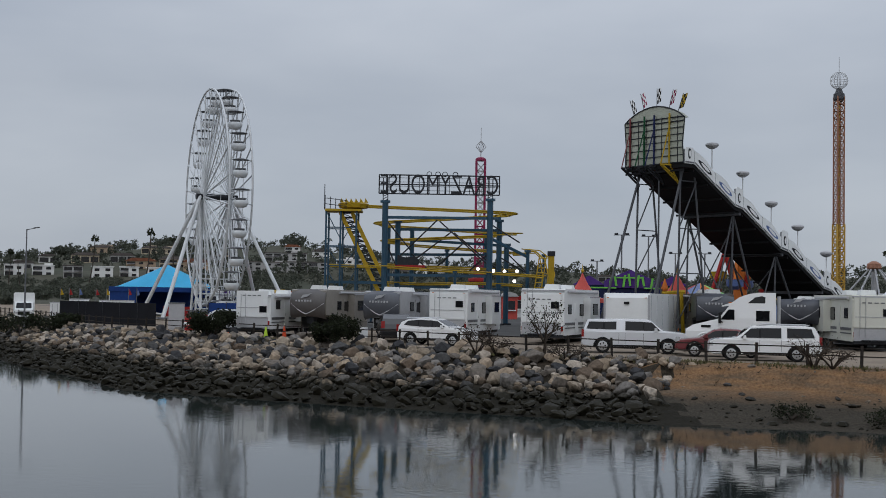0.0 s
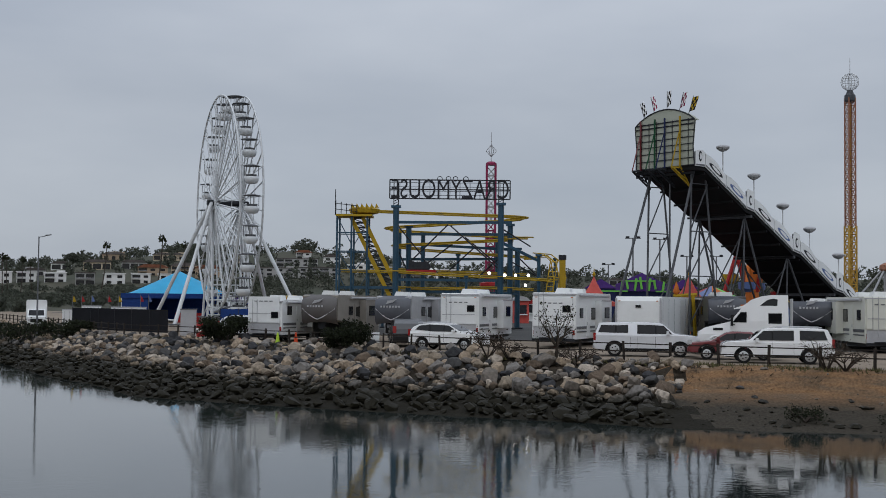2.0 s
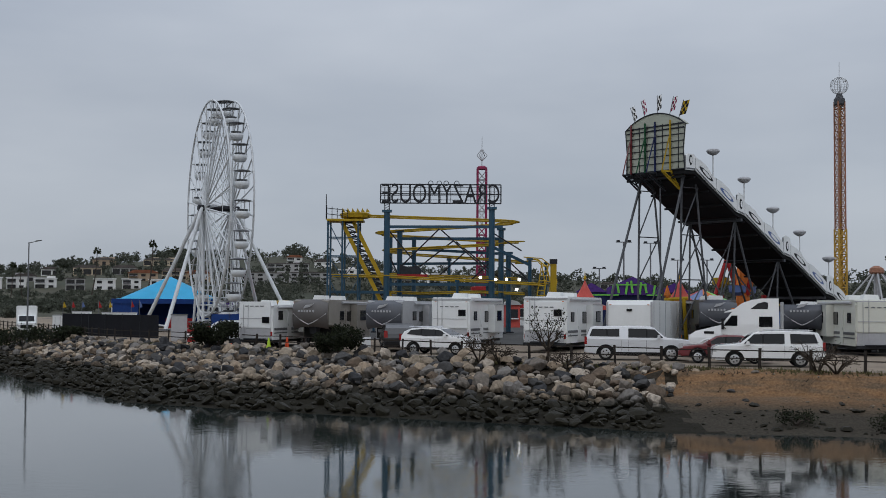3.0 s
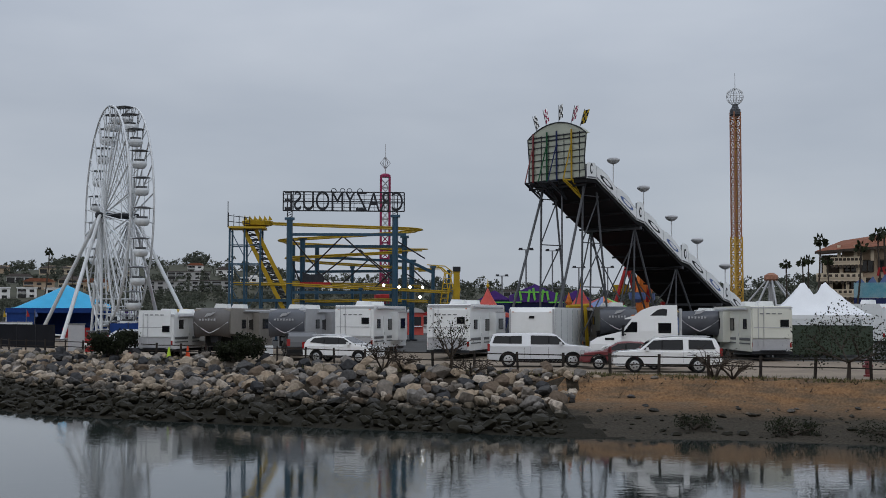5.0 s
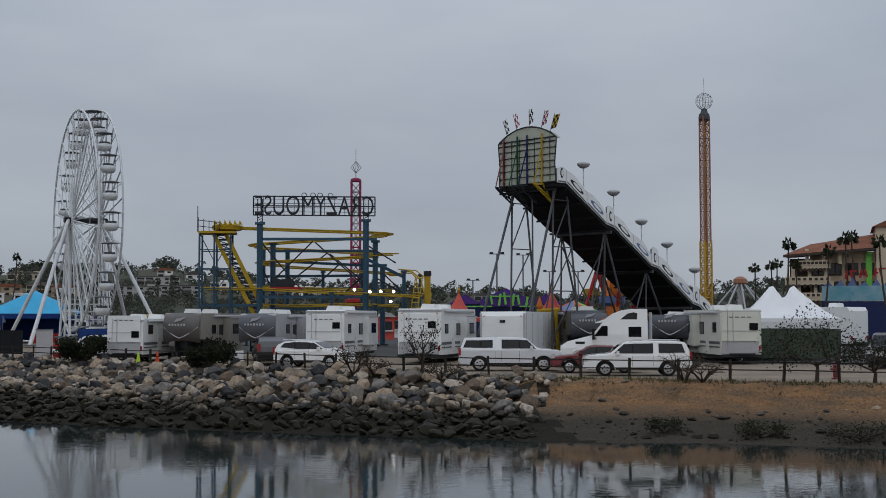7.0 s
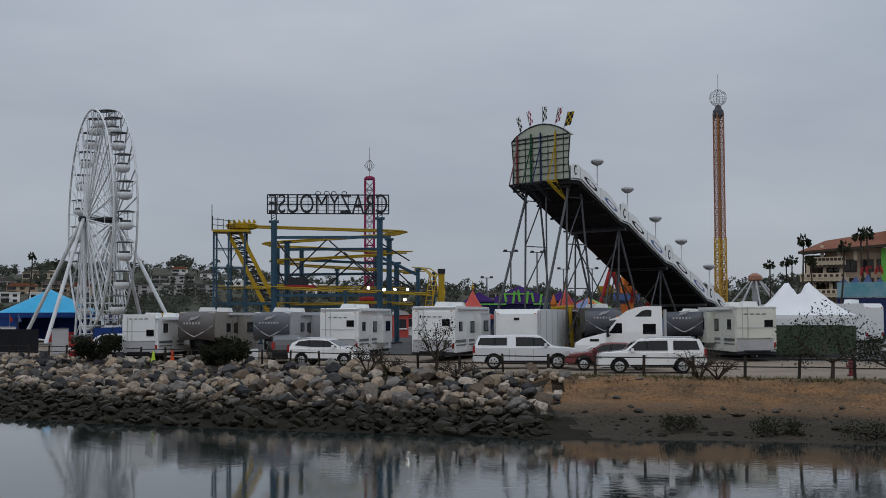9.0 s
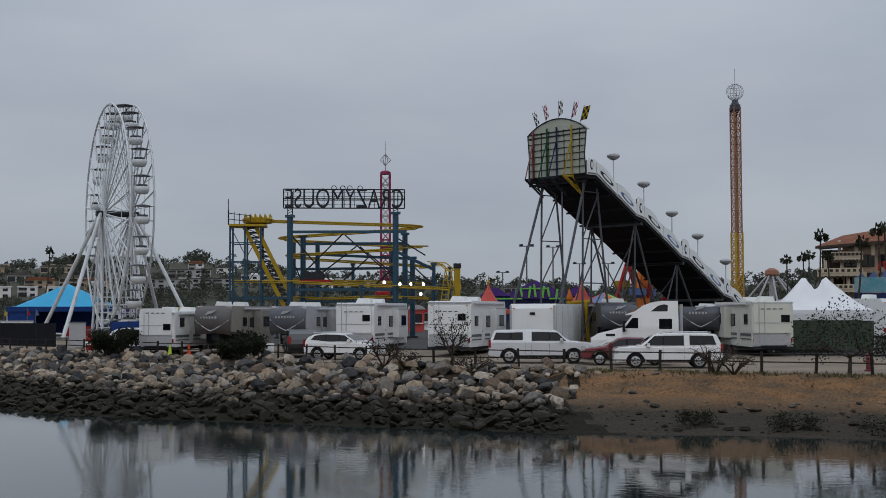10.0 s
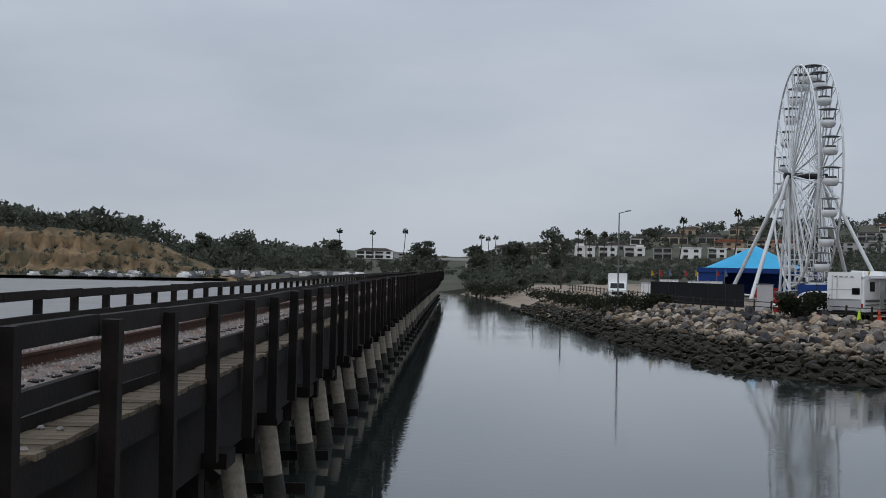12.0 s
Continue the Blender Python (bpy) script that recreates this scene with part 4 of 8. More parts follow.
    for k in range(7):
        part("ladder_rung", Shape().tube((7.82 + 0.07 * k, -1.2, Z(5.7 + 0.42 * k)), (8.42 + 0.07 * k, -1.2, Z(5.7 + 0.42 * k)), 0.04, 4), YELLOW, t)
    part("brake_tower", Shape().beam((9.3, -0.5, Z(5.2)), (9.3, -0.5, Z(8.5)), 0.5, 0.5), YELLOW, t)
    part("brake_cap", Shape().box((9.3, -0.5, Z(8.65)), (0.62, 0.62, 0.42)), STEELDARK, t)
    # sign, seen from behind
    sg = part("sign_frame", Shape(), STEELDARK, t, "dark steel sign frame seen from behind")
    fr = Shape()
    x0, x1, z0, z1, y = -5.66, 4.72, 13.6, 15.22, -0.9
    for a, b in (((x0, z0), (x1, z0)), ((x0, z1), (x1, z1)), ((x0, z0), (x0, z1)), ((x1, z0), (x1, z1)), ((x0, 14.4), (x1, 14.4))):
        fr.beam((a[0], y, Z(a[1])), (b[0], y, Z(b[1])), 0.1, 0.1)
    for k in range(1, 12):
        x = x0 + (x1 - x0) * k / 12
        fr.beam((x, y, Z(z0)), (x, y, Z(z1)), 0.05, 0.05)
    for k in range(4):
        fr.beam((x0, y + 0.05, Z(13.9 + 0.36 * k)), (x1, y + 0.05, Z(13.9 + 0.36 * k)), 0.03, 0.04)
    sg.data = fr.mesh("sign_frame", STEELDARK)
    letter_sign("CRAZYMOUSE", x1 - x0 - 0.25, 1.66, STEELDARK, sg, pose((x0 + x1) / 2, y - 0.04, Z(14.46), 90, 0, 180))
    for x in (-1.35, -0.6, 0.0, 0.9):
        part("mouse_ear", Shape().path([(x + 0.21 * math.cos(a * 0.5236), y, Z(15.33) + 0.21 * math.sin(a * 0.5236)) for a in range(13)], 0.03, 4), STEELDARK, sg)
    for x in (-5.1, 3.95):
        for dx in (-0.2, 0.2):
            part("sign_mast", Shape().tube((x + dx, -0.8, Z(12.6)), (x + dx, -0.8, Z(15.0)), 0.045, 5), STEELDARK, t)
        for k in range(5):
            part("mast_rung", Shape().tube((x - 0.2, -0.8, Z(12.7 + 0.22 * k)), (x + 0.2, -0.8, Z(12.9 + 0.22 * k)), 0.03, 4), STEELDARK, t)
    return t


# ---- giant slide ----
SLIDE_FLAGS = []


def giant_slide():
    base = 2.4
    t = thing("giant_slide", pose(14.42, 84.8, base, 0, 0, -51.6), "giant fun slide, black underneath, with white panels and canvas-backed top", "slide")
    W, zb, kw = 5.2, 14.0 - base, 1.115
    # profile of the chute: flat top and three waves
    prof = [(-0.3, zb), (0.7, zb)]
    y, z = 0.7, zb
    for k in range(4):
        prof += [(y + 4.3, z - 2.56), (y + 5.15, z - 2.74)]
        y, z = y + 5.15, z - 2.74
    prof[-1] = (prof[-1][0] + 1.5, prof[-1][1])
    deck = Shape()
    n = len(prof)
    vs = []
    for px in (-W / 2, W / 2):
        vs += [(px, py, pz) for py, pz in prof] + [(px, py, pz - 0.38) for py, pz in prof]
    fs = []
    for i in range(n - 1):
        fs += [(i, i + 1, 2 * n + i + 1, 2 * n + i), (n + i, 3 * n + i, 3 * n + i + 1, n + i + 1), (i, n + i, n + i + 1, i + 1), (2 * n + i, 2 * n + i + 1, 3 * n + i + 1, 3 * n + i)]
    fs += [(0, 2 * n, 3 * n, n), (n - 1, 2 * n - 1, 4 * n - 1, 3 * n - 1)]
    deck.add(vs, fs)
    part("chute", deck, SLIDEBLACK, t, "black underside of the chute")
    ribs = 0
    for i in range(n - 1):
        (ya, za), (yb, zc) = prof[i], prof[i + 1]
        m = max(1, int((yb - ya) / 1.2))
        for k in range(m):
            u = k / m
            part("under_rib", Shape().beam((-W / 2, ya + (yb - ya) * u, za + (zc - za) * u - 0.56), (W / 2, ya + (yb - ya) * u, za + (zc - za) * u - 0.56), 0.1, 0.14), SLIDEBLACK, t)
    # railing panels on both sides, white with a dark oval
    for side in (-1, 1):
        x = side * (W / 2 + 0.04)
        for i in range(0, n - 1):
            (ya, za), (yb, zc) = prof[i], prof[i + 1]
            m = max(1, round((yb - ya) / 1.95))
            for k in range(m):
                p0 = (ya + (yb - ya) * k / m + 0.02, za + (zc - za) * k / m)
                p1 = (ya + (yb - ya) * (k + 1) / m - 0.02, za + (zc - za) * (k + 1) / m)
                small = m == 1
                top = 0.86 if not small else (1.25 if i else 0.95)
                shape = ((0.0, 0.92), (0.12, 0.94), (0.22, 1.05), (0.58, 1.08), (0.72, 0.92), (0.9, 0.86), (1.0, 0.8)) if not small else ((0.0, 0.8), (0.15, 1.0), (0.85, 1.0), (1.0, 0.8))
                poly = [(p0[0], p0[1] - 0.12), (p1[0], p1[1] - 0.12)] + [(p0[0] + (p1[0] - p0[0]) * u, p0[1] + (p1[1] - p0[1]) * u + top * v) for u, v in reversed(shape)]
                q = part("railing_panel", Shape().prism(poly, 0.08, pose(x, 0, 0, 0, 0, 90)), WHITE, t)
                cy, cz = (p0[0] + p1[0]) / 2, (p0[1] + p1[1]) / 2 + (0.36 if not small else 0.55)
                slope = (p1[1] - p0[1]) / (p1[0] - p0[0])
                a, b = (0.70, 0.20) if not small else (0.16, 0.36)
                oval = [(cy + a * math.cos(u * 0.5236), cz + a * math.cos(u * 0.5236) * slope + b * math.sin(u * 0.5236)) for u in range(12)]
                ring = part("panel_oval", Shape().prism(oval, 0.1, pose(x, 0, 0, 0, 0, 90)), PANELBLUE if k % 2 else STEELDARK, q)
                oval2 = [(cy + 0.03 + 0.62 * a * math.cos(u * 0.5236), cz + 0.66 * a * math.cos(u * 0.5236) * slope + 0.62 * b * math.sin(u * 0.5236)) for u in range(12)]
                part("panel_oval", Shape().prism(oval2, 0.12, pose(x, 0, 0, 0, 0, 90)), WHITE, q)
                part("panel_foot", Shape().prism([(p0[0] + 0.05, p0[1] - 0.08), (p1[0] - 0.05, p1[1] - 0.08), (p1[0] - 0.05, p1[1] + 0.02), (p0[0] + 0.05, p0[1] + 0.02)], 0.11, pose(x, 0, 0, 0, 0, 90)), STEELGREY, q)
                part("panel_post", Shape().beam((x, p0[0], p0[1] - 0.1), (x, p0[0], p0[1] + top * 0.86), 0.12, 0.06), STEELGREY, q)
    # top house: canvas back with an arched head, slightly waisted
    wall = [(-2.3, 0), (2.36, 0), (2.26, 1.3), (2.42, 3.0)]
    for i in range(1, 12):
        a = i / 12
        wall.append((2.42 - 4.84 * a, 3.0 + 0.95 * math.sin(math.pi * a) ** 0.8))
    wall += [(-2.42, 3.0), (-2.28, 1.3)]
    wall = [(px * kw, pz) for px, pz in wall]
    house = part("back_wall", Shape().prism(wall, 0.06, pose(0, -0.3, zb - 0.05)), CANVAS, t, "grey-green canvas back wall")
    part("roof", Shape().prism([(-2.7, 3.0)] + [(-2.7 + 5.4 * i / 12, 3.0 + 0.95 * math.sin(math.pi * i / 12) ** 0.8) for i in range(1, 12)] + [(2.7, 3.0)], 0.3, pose(0, -0.1, zb - 0.05)), CANVAS, house)
    for z in (0.45, 0.95, 1.4, 1.85, 2.3, 2.72, 3.0):
        part("wall_girt", Shape().beam((-2.58, -0.36, zb + z), (2.58, -0.36, zb + z), 0.05, 0.05 if z < 2.6 else 0.09), STEELDARK, house)
    for k in range(7):
        x = -2.1 + k * 0.70
        part("wall_stud", Shape().beam((x, -0.36, zb), (x, -0.36, zb + 3.1), 0.035, 0.035), STEELDARK, house)
    edge = [(p[0], -0.36, zb - 0.05 + p[1]) for p in wall + wall[:1]]
    part("wall_edge", Shape().path(edge, 0.045, 4), STEELDARK, house)
    # coloured raker frames behind the wall
    for x, m, lean in ((-2.05, DARKRED, -0.35), (-0.75, GREEN, -0.4), (0.15, NAVY, -0.4), (1.5, YELLOW, -0.35)):
        f = part("raker_frame", Shape().beam((x, -0.5, zb - 0.1), (x, -0.5, zb + 3.3), 0.09, 0.09).beam((x - 0.02, -0.55, zb + 2.2), (x + lean, -0.95, zb - 0.15), 0.08, 0.08), m, t)
        part("raker_foot", Shape().beam((x + lean, -0.95, zb - 0.15), (x, -0.3, zb - 0.15), 0.1, 0.1).beam((x + lean, -0.95, zb - 0.15), (x, 0.5, zb - 1.35), 0.1, 0.1).beam((x, -0.4, zb - 0.15), (x, 0.5, zb - 1.35), 0.08, 0.08).beam((x + lean / 2, -1.0, zb - 0.15), (x, 0.1, zb - 0.9), 0.07, 0.07), m if m is YELLOW else STEELDARK, f)
    # five racing flags on the arch
    for x, m, tilt in ((-1.95, STEELDARK, -20), (-1.05, PINK, -16), (0.1, STEELDARK, 0), (1.2, PINK, 16), (2.0, YELLOW, 20)):
        z = zb + 2.95 + 0.95 * math.sin(math.pi * (x + 2.7) / 5.4) ** 0.8
        pole = part("flag_pole", Shape().tube((0, 0, 0), (0, 0, 1.25), 0.025, 5), STEELGREY, t, at=pose(x, -0.2, z, 0, tilt, 0))
        wide = 0.13 if m is YELLOW else 0.085
        cloth = Shape()
        grid = [(0.03 + wide * i, side + 0.02 * math.sin(i * 1.6 + j), 0.18 + 0.24 * j + 0.07 * i) for side in (-0.008, 0.008) for j in range(5) for i in range(4)]
        cloth.add(grid, [])
        for j in range(4):
            for i in range(3):
                cloth.slot, q = (i + j) % 2, j * 4 + i
                cloth.f += [(q, q + 1, q + 5, q + 4), (q + 24, q + 25, q + 21, q + 20)]
                cloth.k += [cloth.slot] * 2
        rim = [0, 1, 2, 3, 7, 11, 15, 19, 18, 17, 16, 12, 8, 4]
        cloth.f += [(a, a + 20, b + 20, b) for a, b in zip(rim, rim[1:] + rim[:1])]
        cloth.k += [0] * len(rim)
        fl = part("flag", cloth, (PINK if m is PINK else BLACK, m if m is YELLOW else WHITE), pole, "chequered racing flag")
        SLIDE_FLAGS.append((fl, tilt))
    # supports: a braced tower under the top and three bents down the slope
    def leg(a, b, r=0.13):
        part("support_leg", Shape().tube(a, b, r * 0.54, 8), STEELMID, t)

    def strut(a, b, r=0.06):
        part("brace", Shape().tube(a, b, r * 0.8, 5), STEELMID, t)

    for x in (-1.9, 1.9):
        leg((x, 0.2, zb - 0.5), (x - 0.1, 0.1, 0))
        leg((x, 1.6, zb - 0.6), (x * 1.0 + 0.1, 2.9, 0))
        leg((x, 0.4, zb - 0.5), (x * 1.15, -3.4, 0), 0.16)
        for z0, z1 in ((1.0, 4.2), (4.2, 7.2), (7.2, 10.4)):
            strut((x - 0.05, 0.15, z0), (x + 0.05, 1.65 + 1.2 * (1 - z1 / zb), z1))
            strut((x - 0.05, 0.15, z1), (x + 0.05, 1.65 + 1.2 * (1 - z1 / zb), z1), 0.05)
        part("leg_shoe", Shape().box((x * 1.15, -3.4, 0.05), (0.6, 0.6, 0.12)), STEELDARK, t)
    leg((0, 0.2, zb - 0.5), (0, 0.2, 0), 0.11)
    for yb_, half in ((5.6, 0.0), (10.4, 0.0), (15.2, 0.0)):
        zt = float(np.interp(yb_, [p[0] for p in prof], [p[1] for p in prof])) - 0.5
        for x in (-2.0, 2.0):
            leg((x, yb_, zt), (x, yb_ - 0.2, 0), 0.12)
            leg((x, yb_, zt), (x * 1.1, yb_ + 3.0, 0), 0.14)
            leg((x, yb_ - 0.1, zt * 0.98), (x * 1.05, yb_ - 2.6, 0), 0.1)
        part("bent_cap", Shape().beam((-2.6, yb_, zt), (2.6, yb_, zt), 0.18, 0.2), STEELMID, t)
        strut((-2.0, yb_, zt * 0.9), (2.0, yb_, zt * 0.15))
        strut((2.0, yb_, zt * 0.9), (-2.0, yb_, zt * 0.15))
    # lamp standards along the far edge
    for i, (ly, lz) in enumerate(((2.7, 2.25), (6.0, 2.2), (9.2, 2.2), (12.3, 2.2), (15.8, 2.3))):
        zt = float(np.interp(ly, [p[0] for p in prof], [p[1] for p in prof]))
        x = W / 2 - 0.1
        lamp = part("lamp_post", Shape().tube((x, ly, zt - 0.3), (x, ly, zt + lz), 0.045, 6), STEELWHITE, t)
        part("lamp_globe", Shape().lathe([(0.06, 0), (0.2, 0.04), (0.38, 0.16), (0.46, 0.27), (0.44, 0.36), (0.3, 0.43), (0.1, 0.46), (0.04, 0.47)], 14, pose(x, ly, zt + lz)), PALEGREY, lamp, "pale grey lamp globe")
    return t


# ---- towers ----
def lattice(t, w, z0, z1, step, material, name, r=0.09):
    """A square lattice mast: four chords, rings and crossed diagonals."""
    for sx, sy in ((-1, -1), (1, -1), (1, 1), (-1, 1)):
        part(name + "_chord", Shape().tube((sx * w / 2, sy * w / 2, z0), (sx * w / 2, sy * w / 2, z1), r, 5), material, t)
    k = max(1, round((z1 - z0) / step))
    bay = Shape()
    h = (z1 - z0) / k
    c = [(-w / 2, -w / 2), (w / 2, -w / 2), (w / 2, w / 2), (-w / 2, w / 2)]
    for i in range(4):
        a, b = c[i], c[(i + 1) % 4]
        bay.tube((*a, 0), (*b, 0), r * 0.6, 4)
        bay.tube((*a, 0), (*b, h), r * 0.5, 4)
        bay.tube((*b, 0), (*a, h), r * 0.5, 4)
    me = bay.mesh(name + "_bay", material)
    for i in range(k):
        part(name + "_bay", me, material, t, at=pose(0, 0, z0 + i * h))


def swing_tower():
    x, y = 45.16, 143.04
    b = gz(x, y)
    t = thing("swing_tower", pose(x, y, b, 0, 0, 15), "very tall red and amber lattice swing ride tower", "ride tower")
    lattice(t, 0.95, 0, 11.5, 0.95, TOWERYELLOW, "lower_mast", 0.11)
    lattice(t, 0.85, 11.5, 26.2, 0.85, TOWERRED, "upper_mast", 0.09)
    part("cable_core", Shape().tube((0, 0, 0), (0, 0, 26.0), 0.14, 6), TOWERYELLOW, t)
    part("crown_block", Shape().lathe([(0.4, 0), (0.62, 0.3), (0.62, 0.9), (0.45, 1.05), (0.3, 1.5)], 10, pose(0, 0, 25.6)), STEELMID, t, "dark winch crown")
    globe = Shape()
    for k in range(8):
        a = math.pi * k / 8
        globe.path([(1.0 * math.sin(u * 0.3927) * math.cos(a), 1.0 * math.sin(u * 0.3927) * math.sin(a), 28.05 + 1.0 * math.cos(u * 0.3927)) for u in range(17)], 0.035, 4)
    for z in (-0.55, 0, 0.55):
        r = math.sqrt(1 - z * z)
        globe.path([(r * math.cos(u * 0.3927), r * math.sin(u * 0.3927), 28.05 + z) for u in range(17)], 0.03, 4)
    part("wire_globe", globe, STEELWHITE, t, "pale wire globe on the tip")
    part("finial", Shape().tube((0, 0, 26.6), (0, 0, 30.8), 0.05, 5, 0.03), PALEGREY, t)
    part("base_ring", Shape().lathe([(2.2, 0), (2.2, 0.5), (1.4, 0.7), (0.8, 0.7)], 16), TOWERYELLOW, t)
    return t


def drop_tower():
    x, y = 4.28, 149.9
    b = gz(x, y)
    t = thing("drop_tower", pose(x, y, b), "magenta drop ride tower with a wire diamond finial", "ride tower")
    top = 21.2 - b
    for sx in (-0.52, 0.52):
        part("mast_side", Shape().box((sx, 0, top / 2), (0.26, 0.9, top)), PINK, t)
    part("mast_head", Shape().lathe([(0.66, 0), (0.64, 0.25), (0.4, 0.42)], 12, pose(0, 0, top)), PINK, t)
    k = int(top / 0.95)
    for i in range(k):
        z = 0.5 + i * 0.95
        part("lattice_plate", Shape().box((0, 0, z), (0.8, 0.5, 0.16)).tube((-0.4, -0.3, z), (0.4, -0.3, z + 0.9), 0.06, 4).tube((0.4, -0.3, z), (-0.4, -0.3, z + 0.9), 0.06, 4), PALEGREY if i > k - 8 else PINK, t)
    w = Shape()
    for i in range(6):
        a = math.pi * i / 3
        w.tube((0, 0, top + 1.0), (0.62 * math.cos(a), 0.62 * math.sin(a), top + 1.7), 0.04, 4).tube((0.62 * math.cos(a), 0.62 * math.sin(a), top + 1.7), (0, 0, top + 2.5), 0.04, 4)
    part("diamond", w, PALEGREY, t, "pale wire diamond")
    part("finial", Shape().tube((0, 0, top + 0.3), (0, 0, top + 4.0), 0.06, 5, 0.03), PALEGREY, t)
    part("carriage", Shape().lathe([(1.0, 0), (1.3, 0.15), (1.3, 0.5), (0.8, 0.6)], 12, pose(0, 0, 4.2)), RED, t)
    return t


# ---- rail fence on the bank top ----
def bank_fence():
    rng = random.Random(3)
    f = thing("bank_fence", pose(0, 0, 0), "low dark timber post-and-rail fence along the bank top", "fence")
    post = Shape().box((0, 0, 0.45), (0.10, 0.10, 1.06)).mesh("fence_post", WOOD)
    line = [Vector((x, y, 0)) for x, y in CREST[1:17]]
    pts, carry = [], 0.0
    for a, b in zip(line, line[1:]):
        d = (b - a).length
        s = carry
        while s < d:
            p = a + (b - a) * (s / d)
            pts.append(p)
            s += 2.38
        carry = s - d
    pts = [p for p in pts if p.x < 62]
    for p, q in zip(pts, pts[1:]):
        zp, zq = gz(p.x, p.y), gz(q.x, q.y)
        part("fence_post", post, WOOD, f, at=pose(p.x, p.y, zp, rng.uniform(-3, 3), rng.uniform(-3, 3), rng.uniform(0, 40)))
        for h in (0.50, 0.86):
            part("fence_rail", Shape().beam((p.x, p.y, zp + h), (q.x, q.y, zq + h + rng.uniform(-0.03, 0.03)), 0.04, 0.055), WOOD, f)
    return f


ferris_wheel()
coaster()
giant_slide()
swing_tower()
drop_tower()
bank_fence()


# ---- tents and midway ----
def peak_tent(name, m, w, d, eave, peaks, top, roof, label, valance=0.35, post=STEELWHITE, concave=0.55, valance_mat=None):
    """A frame tent with one or two swept peaks, a scalloped valance and corner posts."""
    t = thing(name, m, label, "tent")
    nx, ny = 24, 12
    s = Shape()
    vs = []
    for j in range(ny + 1):
        for i in range(nx + 1):
            x, y = -w / 2 + w * i / nx, -d / 2 + d * j / ny
            best = 0.0
            for px in peaks:
                reach = (w / 2 + abs(px)) if len(peaks) == 1 else w / 2 - 0.02
                near = w / 2 - abs(px) if len(peaks) > 1 and (x - px) * px > 0 else abs(px) + 0.9 if len(peaks) > 1 else w / 2
                near = max(near, 0.5)
                k = max(abs(x - px) / near, abs(y) / (d / 2))
                best = max(best, max(0.0, 1 - k) ** (1 / concave))
            vs.append((x, y, eave + (top - eave) * best))
    s.add(vs, [(j * (nx + 1) + i, j * (nx + 1) + i + 1, (j + 1) * (nx + 1) + i + 1, (j + 1) * (nx + 1) + i) for j in range(ny) for i in range(nx)])
    part("canopy", s, roof, t, smooth=True)
    vm = valance_mat or roof
    for a, b in (((-w / 2, -d / 2), (w / 2, -d / 2)), ((w / 2, -d / 2), (w / 2, d / 2)), ((w / 2, d / 2), (-w / 2, d / 2)), ((-w / 2, d / 2), (-w / 2, -d / 2))):
        part("valance", Shape().beam((a[0], a[1], eave - valance / 2), (b[0], b[1], eave - valance / 2), 0.03, valance), vm, t)
    for x in (-w / 2 + 0.06, w / 2 - 0.06):
        for y in (-d / 2 + 0.06, d / 2 - 0.06):
            part("post", Shape().tube((x, y, 0), (x, y, eave), 0.05, 6), post, t)
    return t


